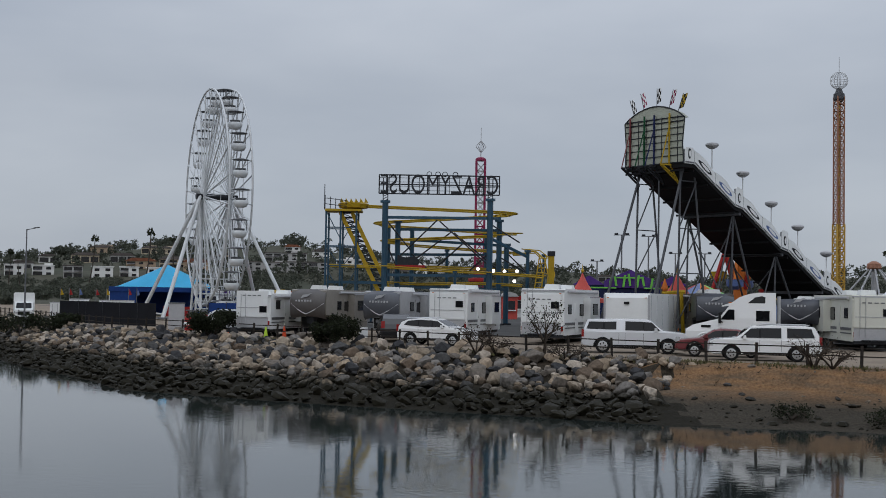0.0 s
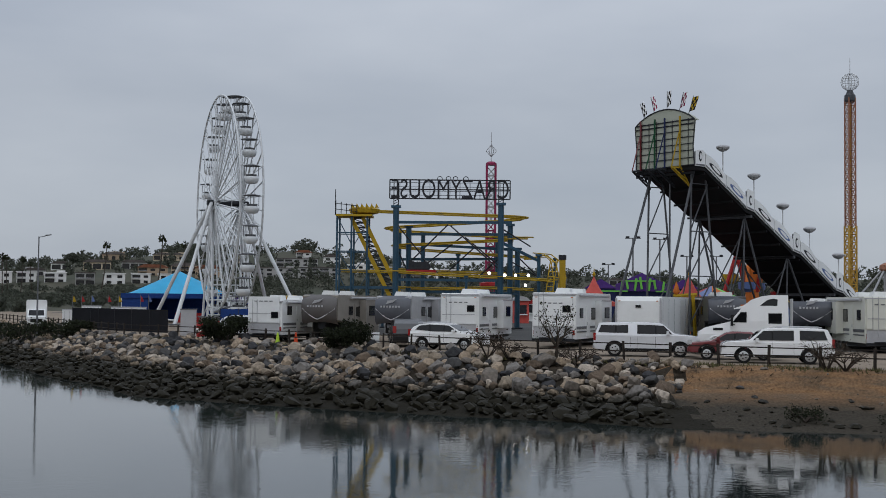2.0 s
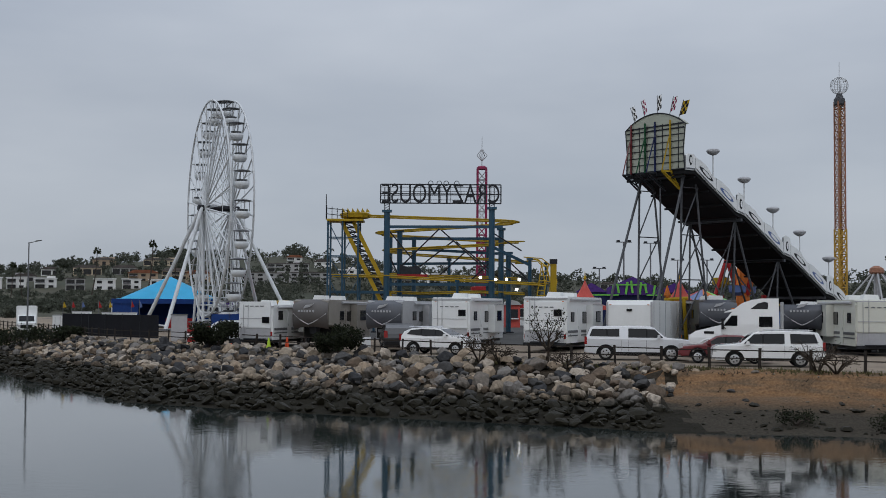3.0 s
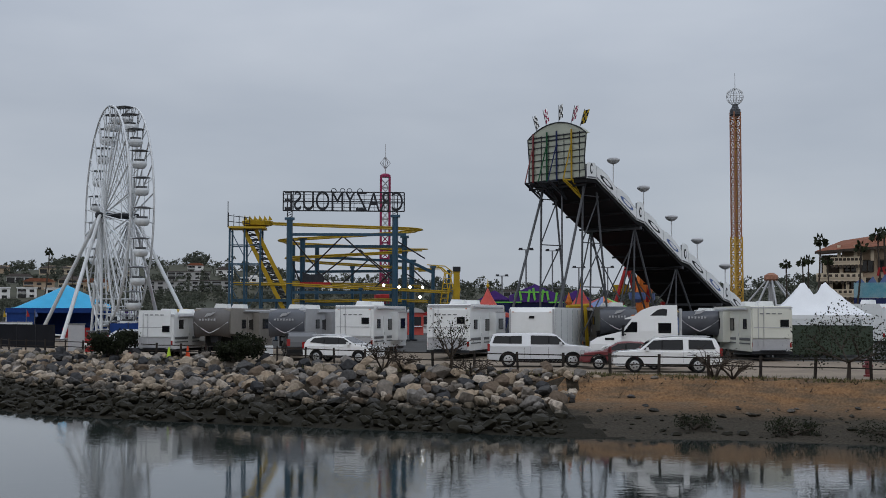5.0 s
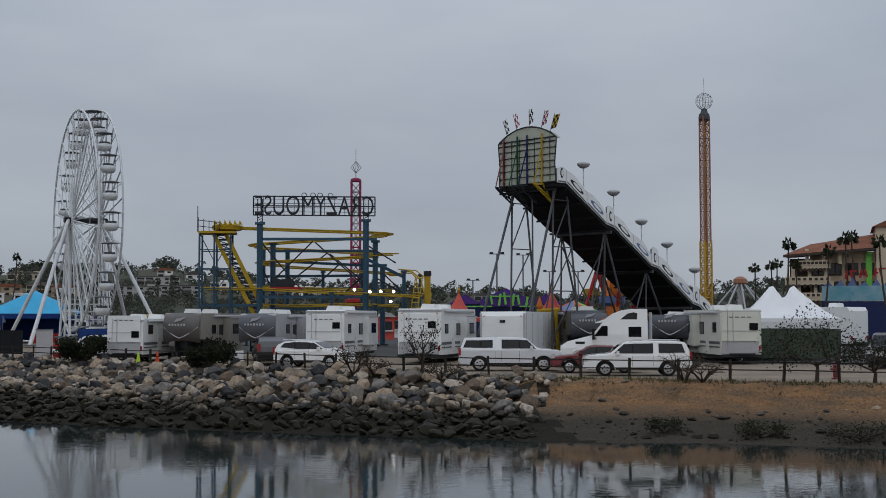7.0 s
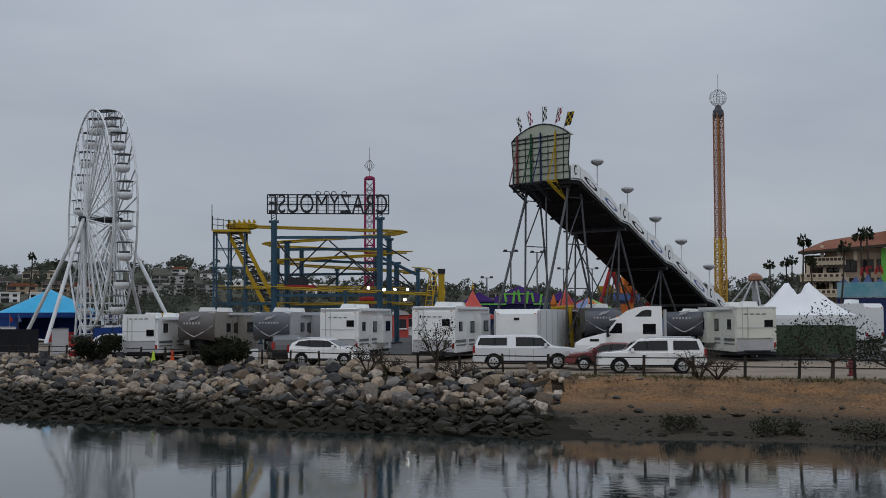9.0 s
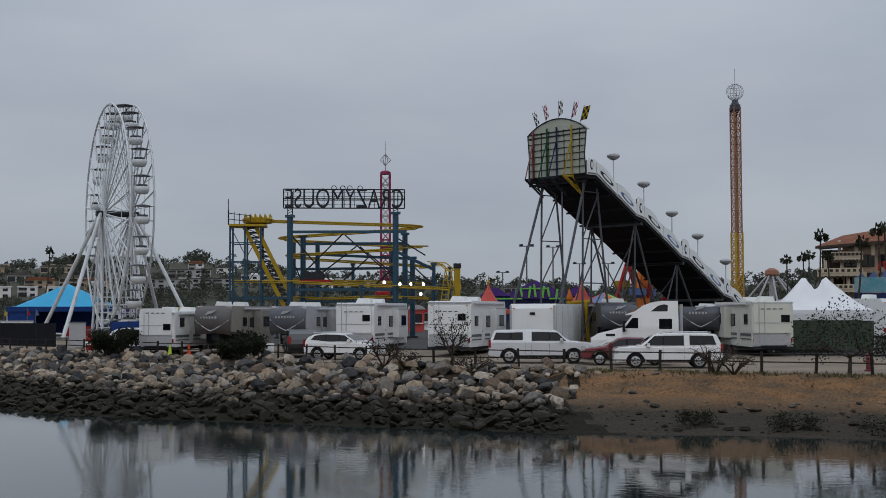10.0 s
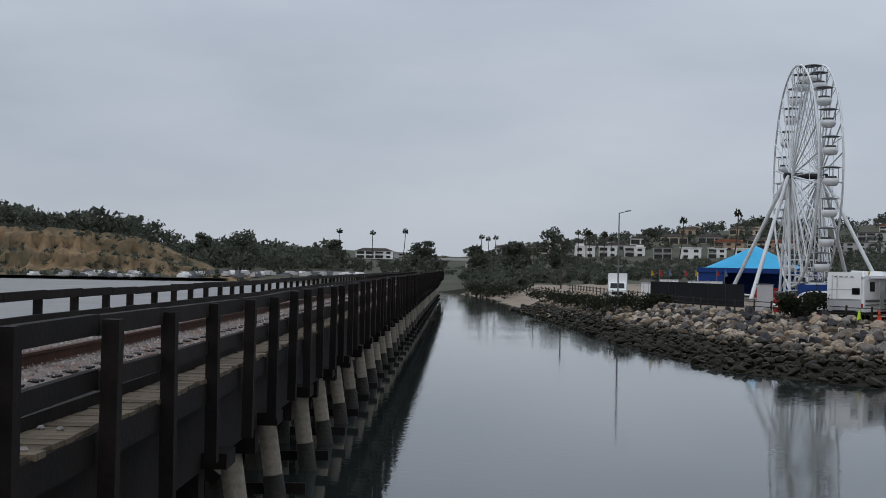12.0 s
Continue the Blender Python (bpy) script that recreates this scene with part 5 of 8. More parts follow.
def midway():
    # twin-peaked white tent with green mesh sides
    m = facing(20.95, 82, gz(*spot(20.95, 82)), 6)
    t = peak_tent("marquee", m, 6.0, 5.0, 2.55, (-0.85, 0.38), 4.75, TENTWHITE, "white twin-peaked marquee with green mesh side walls", 0.22, concave=0.75)
    for a, b in (((-2.95, -2.5), (2.95, -2.5)), ((-2.95, -2.5), (-2.95, 2.5)), ((-2.95, 2.5), (2.95, 2.5))):
        part("mesh_wall", Shape().beam((a[0], a[1], 1.02), (b[0], b[1], 1.02), 0.02, 1.75), GREENMESH, t, "dark green mesh side wall")
    # blue canopy by the wheel
    m = facing(-12.75, 150, gz(*spot(-12.75, 150)), 0)
    t = peak_tent("blue_canopy", m, 11.2, 8.9, 3.3, (0.8,), 6.0, TENTBLUE, "sky-blue peaked canopy with royal-blue walls", 0.55, concave=0.95, valance_mat=TENTNAVY)
    part("back_wall", Shape().box((-4.1, -4.3, 1.6), (2.9, 0.05, 3.2)), TENTNAVY, t)
    part("back_wall", Shape().box((0, 4.3, 1.6), (11.0, 0.05, 3.2)), TENTNAVY, t)
    part("side_wall", Shape().box((-5.5, 0, 1.6), (0.05, 8.6, 3.2)), TENTNAVY, t)
    part("counter", Shape().box((2.0, -3.4, 0.55), (3.2, 0.7, 1.1)), RED, t, "red booth counter")
    # black mesh screens round the wheel
    for k, (az0, d0, az1, d1) in enumerate(((-15.9, 116, -12.9, 106), (-17.0, 124, -15.4, 119), (-10.6, 112, -9.0, 112))):
        a, b = spot(az0, d0), spot(az1, d1)
        za, zb_ = gz(*a), gz(*b)
        f = thing("screen_fence", pose(a[0], a[1], za), "black privacy mesh on a steel fence", "fence", "screens round the rides")
        d = Vector((b[0] - a[0], b[1] - a[1], zb_ - za))
        n = max(2, int(d.length / 2.4))
        for i in range(n):
            p, q = d * (i / n), d * ((i + 1) / n)
            part("mesh_panel", Shape().beam((p.x, p.y, p.z + 0.98), (q.x, q.y, q.z + 0.98), 0.02, 1.9), MESH if k < 2 else TENTNAVY, f)
            part("fence_upright", Shape().tube((p.x, p.y - 0.03, p.z), (p.x, p.y - 0.03, p.z + 2.0), 0.03, 5), STEELDARK, f)
    # coral tents behind the trailers
    for az, d, h in ((6.35, 96, 4.6), (10.6, 96, 4.6)):
        m = facing(az, d, gz(*spot(az, d)))
        t = peak_tent("game_tent", m, 3.6, 3.6, 2.6, (0.0,), h, TENTRED, "coral-red pointed game tent with a gold finial", 0.3, concave=0.45)
        part("finial", Shape().lathe([(0.05, 0), (0.14, 0.15), (0.04, 0.35), (0.01, 0.7)], 8, pose(0, 0, h - 0.05)), YELLOW, t, "gold finial")
    # fun house with a lime zigzag sign
    m = facing(8.5, 106, gz(*spot(8.5, 106)) + 0.0) @ Matrix.Scale(1.14, 4)
    t = thing("fun_house", m, "purple and navy fun house with a lime-green pointed sign", "fun house")
    part("body", Shape().box((0, 1.5, 1.6), (7.6, 3.0, 3.2)), NAVY, t)
    part("gable", Shape().prism([(-1.9, 0), (1.9, 0), (1.9, 0.5), (0, 1.35), (-1.9, 0.5)], 0.2, pose(0, -0.2, 3.0)), PURPLE, t)
    for k in range(7):
        x = -1.5 + 0.5 * k
        part("sign_bar", Shape().beam((x, -0.4, 3.05 + 0.1 * (k % 2)), (x + 0.12 * (-1) ** k, -0.4, 3.7 + 0.35 * (1 - abs(x) / 1.6)), 0.08, 0.16), LIME, t, "lime sign stroke")
    for x in (-2.0, 0.0, 2.0):
        part("sign_edge", Shape().beam((x - 1.0, -0.42, 3.0 if x else 3.75), (x + 1.0, -0.42, 3.0 if x else 3.75), 0.06, 0.1), LIME, t)
    for x in (-3.0, 3.0):
        part("wing_roof", Shape().prism([(-1.2, 0), (1.2, 0), (0, 0.7)], 2.6, pose(x, 1.2, 3.2)), PURPLE, t)
        part("wing_panel", Shape().box((x, -0.08, 1.7), (1.5, 0.12, 1.8)), LIME if x < 0 else RED, t)
    # striped kiddie rides behind the slide
    m = facing(11.6, 104, gz(*spot(11.6, 104)))
    t = thing("carousel_ride", m, "small carousel with red, blue and orange canopy panels", "ride")
    cols = (RED, NAVY, ORANGE, PURPLE, RED, PANELBLUE, ORANGE, LIME)
    for k in range(8):
        a0, a1 = radians(45 * k), radians(45 * k + 45)
        part("canopy_panel", Shape().add([(0, 0, 3.9), (2.3 * math.cos(a0), 2.3 * math.sin(a0), 2.9), (2.3 * math.cos(a1), 2.3 * math.sin(a1), 2.9), (2.3 * math.cos(a0), 2.3 * math.sin(a0), 2.4), (2.3 * math.cos(a1), 2.3 * math.sin(a1), 2.4)], [(0, 1, 2), (1, 3, 4, 2)]), cols[k], t)
        part("pole", Shape().tube((2.0 * math.cos(a0), 2.0 * math.sin(a0), 0), (2.0 * math.cos(a0), 2.0 * math.sin(a0), 2.8), 0.06, 5), YELLOW, t)
    part("drum", Shape().lathe([(0.8, 0), (0.8, 3.0), (0.5, 3.6)], 12), PURPLE, t)
    part("deck", Shape().lathe([(2.3, 0), (2.3, 0.4), (0.1, 0.42)], 16), ORANGE, t)
    # octopus ride with red arms
    m = facing(13.35, 118, gz(*spot(13.35, 118)))
    t = thing("octopus_ride", m, "octopus ride with raised red and orange arms", "ride")
    part("core", Shape().lathe([(1.2, 0), (0.9, 1.2), (0.6, 3.4), (0.5, 5.6), (0.3, 7.0), (0.2, 7.4)], 12), ORANGE, t)
    for k in range(6):
        a = radians(60 * k + 20)
        mid, end = (1.5 * math.cos(a), 1.5 * math.sin(a), 7.0), (2.6 * math.cos(a), 2.6 * math.sin(a), 3.6 + 0.8 * (k % 3))
        part("arm", Shape().tube((0.5 * math.cos(a), 0.5 * math.sin(a), 3.6), mid, 0.2, 6).tube(mid, end, 0.17, 6), RED if k % 2 else ORANGE, t)
        part("tub", Shape().lathe([(0.3, -0.9), (0.75, -0.6), (0.8, 0.0), (0.7, 0.0), (0.6, -0.5)], 10, pose(*end)), (RED, PANELBLUE, YELLOW)[k % 3], t)
    # white spider-frame ride beyond the towers
    m = facing(19.0, 160, gz(*spot(19.0, 160)))
    t = thing("umbrella_ride", m, "grey spoked umbrella ride frame with a small crown", "ride")
    part("column", Shape().tube((0, 0, 0), (0, 0, 6.8), 0.35, 8), PALEGREY, t)
    part("crown", Shape().lathe([(0.7, 6.6), (0.9, 6.8), (0.8, 7.3), (0.3, 7.6)], 12), TOWERRED, t)
    for k in range(9):
        a = radians(40 * k)
        part("spoke", Shape().tube((0.4 * math.cos(a), 0.4 * math.sin(a), 6.9), (4.6 * math.cos(a), 4.6 * math.sin(a), 2.2), 0.12, 5), PALEGREY, t)
    # yellow fibreglass post and red giraffe-like arch by the white trailer
    m = facing(10.3, 88, gz(*spot(10.3, 88)))
    t = thing("ride_gantry", m, "yellow painted gantry of a children's ride", "ride")
    for x in (-0.5, 0.9):
        part("gantry_leg", Shape().tube((x, 0, 0), (x * 0.8, 0, 3.2), 0.14, 6), YELLOW, t)
    part("gantry_head", Shape().tube((-0.6, 0, 3.1), (1.0, 0, 3.2), 0.14, 6), YELLOW, t)
    part("gantry_crown", Shape().lathe([(0.1, 0), (0.25, 0.2), (0.12, 0.6), (0.02, 0.9)], 8, pose(-0.4, 0, 3.2)), ORANGE, t)
    # small coloured pennants and sheds near the box truck
    for k, az in enumerate((-17.0, -16.62, -16.2, -15.5, -15.05, -14.1, -13.75)):
        x, y = spot(az, 128 + 3 * (k % 3))
        b = gz(x, y)
        f = thing("pennant", pose(x, y, b, 0, 0, 17), ("small yellow", "small red", "small blue", "small red")[k % 4] + " pennant on a thin pole", "flag", "pennants by the lot")
        part("pole", Shape().tube((0, 0, 0), (0, 0, 3.2), 0.03, 4), STEELGREY, f)
        part("cloth", Shape().prism([(0, 2.45), (0.34, 2.5), (0.08, 3.1)], 0.03), (YELLOW, RED, PANELBLUE, RED)[k % 4], f)
    for az, d, w, h in ((-16.2, 132, 1.9, 2.0), (-14.6, 130, 3.4, 1.9), (-15.4, 126, 1.4, 1.3), (-17.0, 136, 2.0, 1.6)):
        x, y = spot(az, d)
        s = thing("storage_box", pose(x, y, gz(x, y), 0, 0, -az), "white storage container on the lot", "container", "containers on the lot")
        part("body", Shape().box((0, 0, h / 2), (w, 2.2, h)), WHITE, s)
        part("roof", Shape().box((0, 0, h + 0.04), (w + 0.08, 2.28, 0.08)), PALEGREY, s)
        for k in range(4):
            part("rib", Shape().box((-w / 2 + w * (k + 0.5) / 4, -1.12, h / 2), (0.05, 0.04, h * 0.9)), PALEGREY, s)
    # clutter of booths far behind the trailers
    rng = random.Random(8)
    tones = (RED, PANELBLUE, YELLOW, WHITE, ORANGE, NAVY, PURPLE, TENTRED, GREYWALL, STEELDARK)
    for k in range(40):
        az = -10.5 + 29.0 * (k + rng.random() * 0.8) / 40
        d = rng.uniform(128, 175)
        x, y = spot(az, d)
        w, h = rng.uniform(1.6, 3.4), rng.uniform(1.8, 2.9)
        b = thing("booth", pose(x, y, gz(x, y), 0, 0, -az + rng.uniform(-20, 20)), "small fairground booth with a painted awning", "booth", "booths on the midway")
        part("body", Shape().box((0, 0, h / 2), (w, 2.4, h)), tones[rng.randrange(10)], b)
        part("awning", Shape().prism([(-w / 2 - 0.2, h), (w / 2 + 0.2, h), (w / 2 - 0.3, h + 0.4), (0, h + 0.55), (-w / 2 + 0.3, h + 0.4)], 2.9), tones[rng.randrange(10)], b)
        part("counter", Shape().box((0, -1.3, 1.0), (w * 0.8, 0.4, 0.12)), WHITE, b)
        # dark plate on the closed front paints the booth's shaded inside
        part("painted_opening", Shape().box((0, -1.22, 1.6), (w * 0.7, 0.06, 1.0)), STEELDARK, b)
    for az, d, h in ((8.1, 128, 9.0), (9.3, 140, 9.5), (10.5, 150, 8.0), (11.8, 150, 8.0), (7.0, 150, 7.0)):
        x, y = spot(az, d)
        l = thing("floodlight_mast", pose(x, y, gz(x, y)), "tall thin floodlight mast", "lamp post", "floodlight masts")
        part("pole", Shape().tube((0, 0, 0), (0, 0, h), 0.08, 6), STEELGREY, l)
        for sx in (-1, 1):
            part("lamp_head", Shape().box((0.55 * sx, 0, h + 0.08), (0.34, 0.3, 0.24)), STEELDARK, l)
        part("cross_arm", Shape().tube((-0.8, 0, h), (0.8, 0, h), 0.05, 5), STEELGREY, l)


# ---- trailers ----
def wheel(t, x, y, r, w, axle="y"):
    m = pose(x, y, r, 90, 0, 0) if axle == "y" else pose(x, y, r, 0, 90, 0)
    k = part("wheel", Shape().lathe([(r * 0.55, -w / 2), (r * 0.93, -w / 2), (r, -w * 0.33), (r, w * 0.33), (r * 0.93, w / 2), (r * 0.55, w / 2)], 20, m), RUBBER, t, smooth=False)
    rim = Shape().lathe([(r * 0.15, -w * 0.56), (r * 0.58, -w * 0.53), (r * 0.66, -w * 0.505), (r * 0.66, w * 0.505), (r * 0.58, w * 0.53), (r * 0.15, w * 0.56)], 20, m)
    part("rim", rim, CHROME, k)
    # black discs on the solid rim stand in for the shade in its holes
    dark = Shape()
    for i in range(5):
        a = 2 * math.pi * i / 5
        for s in (-1, 1):
            c = m @ Vector((r * 0.36 * math.cos(a), r * 0.36 * math.sin(a), s * w * 0.54))
            dark.lathe([(0.01, -0.012), (r * 0.11, -0.012), (r * 0.11, 0.012), (0.01, 0.012)], 6, Matrix.Translation(c) @ m.to_3x3().to_4x4())
    part("painted_rim_holes", dark, BLACK, k)


def window(t, c, size, axis):
    """A dark pane with a thin frame, on the front ('y') or a side ('x')."""
    w, h = size
    f = part("window", Shape().box(c, (w, 0.05, h) if axis == "y" else (0.05, w, h)), BLACK, t)
    part("pane", Shape().box(c, (w - 0.1, 0.07, h - 0.1) if axis == "y" else (0.07, w - 0.1, h - 0.1)), GLASS, f)


def trailer(az, d, label, wall, cap=None, turn=-12, w=2.45, h=3.35, length=9.0, nose=True, stripes=True, panel=False, mirror=1, plain=False):
    """A caravan seen end-on: its end wall faces the viewer, its long side recedes. With a nose it is a fifth-wheel: the upper
    front overhangs the hitch and carries a moulded cap."""
    x, y = spot(az, d)
    t = thing("caravan", pose(x, y, gz(x, y), 0, 0, -az + turn), label, "caravan", "caravans on the lot")
    cap = cap or wall
    n0 = 2.1 if nose else 0.0
    lower = [(n0, 0.62), (length, 0.62), (length, h - 0.12), (length - 0.12, h), (0.55, h), (0.35, h - 0.06), (0.35, 1.55), (n0, 1.45)] if nose else [(0.06, 0.55), (length, 0.55), (length, h - 0.12), (length - 0.1, h), (0.2, h), (0.0, h - 0.3), (0.0, 0.8)]
    part("body", Shape().prism(lower, w, pose(0, 0, 0, 0, 0, 90)), wall, t)
    if nose:
        # moulded cap, rounded from below and above, bulging forward in the middle
        rows = [(0.42, 1.42), (0.12, 1.62), (0.0, 1.95), (-0.02, 2.4), (0.1, 2.85), (0.34, h - 0.16), (0.62, h + 0.02)]
        s = Shape()
        nx = 10
        vs = []
        for yy, zz in rows:
            for i in range(nx + 1):
                u = -1 + 2 * i / nx
                vs.append((u * w / 2 * 1.005, yy - 0.22 * (1 - u * u) + 0.10 * u ** 4, zz - (0.18 * u * u if zz < 1.9 else 0)))
        s.add(vs, [(j * (nx + 1) + i, j * (nx + 1) + i + 1, (j + 1) * (nx + 1) + i + 1, (j + 1) * (nx + 1) + i) for j in range(len(rows) - 1) for i in range(nx)])
        c = part("front_cap", s, cap, t, "moulded front cap", smooth=True)
        if cap is not wall:
            arc = [(w / 2 * 0.94 * u, -0.20 + 0.24 * u * u, 1.58 + 0.72 * abs(u) ** 1.3) for u in (-1, -0.75, -0.5, -0.25, 0, 0.25, 0.5, 0.75, 1)]
            part("cap_stripe", Shape().path(arc, 0.035, 4), PALEGREY, c, "pale curved stripe")
            for k in range(6 + int(az) % 3):
                part("lettering_bar", Shape().box((-0.66 + 0.2 * k, -0.24, 2.45), (0.11, 0.04, 0.11 + 0.03 * ((k * 3 + int(az)) % 2))), PALEGREY, c, "pale bars of a nameplate")
            part("emblem", Shape().prism([(-0.35, 0), (0.1, 0.1), (0.42, 0.34), (0.1, 0.26), (-0.2, 0.22)], 0.05, pose(0, -0.23, 2.62)), PALEGREY, c)
        part("pin_box", Shape().prism([(-0.2, 0.95), (0.2, 0.95), (0.3, 1.45), (-0.3, 1.45)], 0.7, pose(0, 1.0, 0)), STEELDARK, t)
        for sx in (-0.9, 0.9):
            part("landing_leg", Shape().box((sx, 2.25, 0.4), (0.12, 0.12, 0.8)), STEELDARK, t)
        part("storage_front", Shape().box((0, n0 - 0.02, 1.0), (w * 0.94, 0.05, 0.7)), BLACK if cap is not wall else PALEGREY, t)
    else:
        part("bumper", Shape().box((0, -0.12, 0.5), (w * 0.98, 0.16, 0.16)), STEELDARK, t)
        part("hitch_rack", Shape().box((0, -0.25, 0.62), (w * 0.6, 0.3, 0.06)), STEELDARK, t)
        for sx in (-1, 1):
            part("tail_lamp", Shape().box((sx * (w / 2 - 0.16), -0.03, 0.95), (0.2, 0.05, 0.28)), LENSRED, t)
            part("marker_lamp", Shape().box((sx * (w / 2 - 0.25), -0.01, h - 0.14 - 0.15), (0.12, 0.06, 0.05)), ORANGE, t)
        if panel:
            p = part("raised_panel", Shape().box((-0.05, -0.06, 2.2), (w * 0.9, 0.12, 1.7)), wall, t)
            part("panel_trim", Shape().box((-0.05, -0.13, 1.95), (w * 0.86, 0.03, 0.04)), PALEGREY, p)
            for k in range(4):
                part("lettering_bar", Shape().box((-0.6 + 0.35 * k, -0.13, 2.75), (0.22, 0.03, 0.06)), STEELGREY, p)
            window(t, (w * 0.30, -0.13, h - 1.0), (0.5, 0.42), "y")
            part("roof_edge", Shape().box((0, 0.02, h - 0.10), (w * 1.01, 0.14, 0.07)), PALEGREY, t)
            part("end_ladder", Shape().tube((-w * 0.34, -0.16, 0.8), (-w * 0.34, -0.16, h), 0.02, 5).tube((-w * 0.34 + 0.32, -0.16, 0.8), (-w * 0.34 + 0.32, -0.16, h), 0.02, 5), PALEGREY, t)
            part("lower_wall", Shape().box((-0.05, -0.04, 0.95), (w * 0.9, 0.06, 0.7)), PALEGREY, t)
    # long side that shows: windows, a door, a slide-out and stripes
    side = mirror * (w / 2 + 0.01)
    if plain:
        for yy in (0.4, 2.2, 4.0, 5.8, 7.6):
            part("side_seam", Shape().box((side, yy, 1.95), (0.03, 0.05, h - 1.0)), PALEGREY, t)
        for sx in (-1, 1):
            part("corner_post", Shape().box((sx * (w / 2 - 0.05), -0.02, h / 2 + 0.25), (0.12, 0.06, h - 0.7)), PALEGREY, t)
        for yy in (length * 0.62, length * 0.72):
            for sx in (-1, 1):
                wheel(t, sx * (w / 2 - 0.16), yy, 0.36, 0.22, "x")
        part("skirt", Shape().box((0, length / 2, 0.5), (w * 0.9, length - 0.5, 0.3)), BLACK, t)
        part("badge", Shape().box((0.0, -0.03, h - 0.62), (0.34, 0.05, 0.16)), BLACK, t, "small dark badge")
        return t
    window(t, (side, 1.3 if not nose else 2.9, 2.15), (0.75, 0.6), "x")
    window(t, (side, 4.3, 2.1), (1.0, 0.75), "x")
    window(t, (side, 7.6, 2.1), (1.0, 0.7), "x")
    door = part("entry_door", Shape().box((side, 2.9 if not nose else 4.0, 1.65), (0.06, 0.75, 1.95)), wall, t)
    part("door_handle", Shape().box((side + mirror * 0.04, 2.65 if not nose else 3.75, 1.5), (0.04, 0.08, 0.16)), CHROME, door)
    so = part("slide_out", Shape().box((side + mirror * 0.22, 6.0, 1.95), (0.5, 2.6, 1.9)), wall, t)
    window(so, (side + mirror * 0.475, 6.0, 2.15), (1.2, 0.7), "x")
    part("slide_trim", Shape().box((side + mirror * 0.48, 6.0, 2.92), (0.06, 2.7, 0.06)), PALEGREY, so)
    if stripes:
        for z, hh in ((1.25, 0.16), (1.0, 0.07)):
            part("side_stripe", Shape().box((side + mirror * 0.01, length / 2 + n0 / 2, z), (0.03, length - n0 - 0.4, hh)), GREYCAP if cap is not wall else STEELGREY, t)
    part("awning_roll", Shape().tube((side + mirror * 0.1, n0 + 0.6, h - 0.18), (side + mirror * 0.1, length - 1.0, h - 0.18), 0.08, 8), PALEGREY, t)
    for yy in (1.9, 5.2):
        ac = part("air_conditioner", Shape().prism([(-0.5, 0), (0.5, 0), (0.42, 0.3), (-0.35, 0.32)], 0.7, pose(0.1, yy, h - 0.01)), WHITE, t)
    part("roof_vent", Shape().box((-0.5, 3.4, h + 0.08), (0.4, 0.4, 0.16)), WHITE, t)
    for yy in (length * 0.62, length * 0.72):
        for sx in (-1, 1):
            wheel(t, sx * (w / 2 - 0.16), yy, 0.36, 0.22, "x")
    part("skirt", Shape().box((0, (n0 + length) / 2, 0.5), (w * 0.9, length - n0 - 0.5, 0.3)), BLACK, t)
    return t


def trailers():
    trailer(-8.6, 83, "white travel trailer with a sloped end and side door", WHITE, turn=-22, w=2.4, h=2.85, nose=False, panel=True)
    trailer(-6.2, 83, "taupe fifth-wheel caravan with a dark moulded nose cap", BEIGE, TAUPE, turn=-21, h=3.2)
    trailer(-2.85, 82, "pale grey fifth-wheel caravan with a slate nose cap", PALEGREY, GREYCAP, turn=-19, h=3.15)
    trailer(0.25, 82, "white caravan with a raised rear panel and roof units", WHITE, turn=-16, w=2.6, h=3.35, nose=False, panel=True)
    trailer(4.55, 77, "white caravan with a broad rear slide-out and dark window", WHITE, turn=-16, w=2.75, h=3.4, nose=False, panel=True)
    trailer(8.35, 79, "plain white box trailer with a small badge", WHITE, turn=-13, w=2.9, h=3.15, nose=False, stripes=False, plain=True)
    trailer(12.3, 84, "dark taupe fifth-wheel caravan with a pale swoosh", TAUPE, GREYCAP, turn=10, h=3.1, mirror=-1)
    trailer(15.9, 80, "slate-grey nosed fifth-wheel caravan behind the lorry", PALEGREY, GREYCAP, turn=-6, h=2.75)
    trailer(19.0, 75, "cream caravan with a raised end panel and rear ladder", CREAM, turn=16, w=2.4, h=3.2, nose=False, panel=True, mirror=-1)
    trailer(24.0, 96, "white caravan parked behind the marquee", WHITE, turn=60, w=2.5, h=3.2, nose=False)
    trailer(26.8, 88, "white caravan with a grey nose cap near the bank", WHITE, GREYCAP, turn=-30, h=3.2)


# ---- vehicles ----
def arch(cx, r, base, n=7):
    return [(cx + r * math.cos(math.pi * i / n), base + r * math.sin(math.pi * i / n)) for i in range(n + 1)]


def cut(poly, level, keep):
    """The part of a side outline above (keep 1) or below (keep -1) a level."""
    out = []
    for (ax, az), (bx, bz) in zip(poly, poly[1:] + poly[:1]):
        if (az - level) * keep >= 0:
            out.append((ax, az))
        if (az - level) * (bz - level) < 0:
            u = (level - az) / (bz - az)
            out.append((ax + (bx - ax) * u, level))
    return out


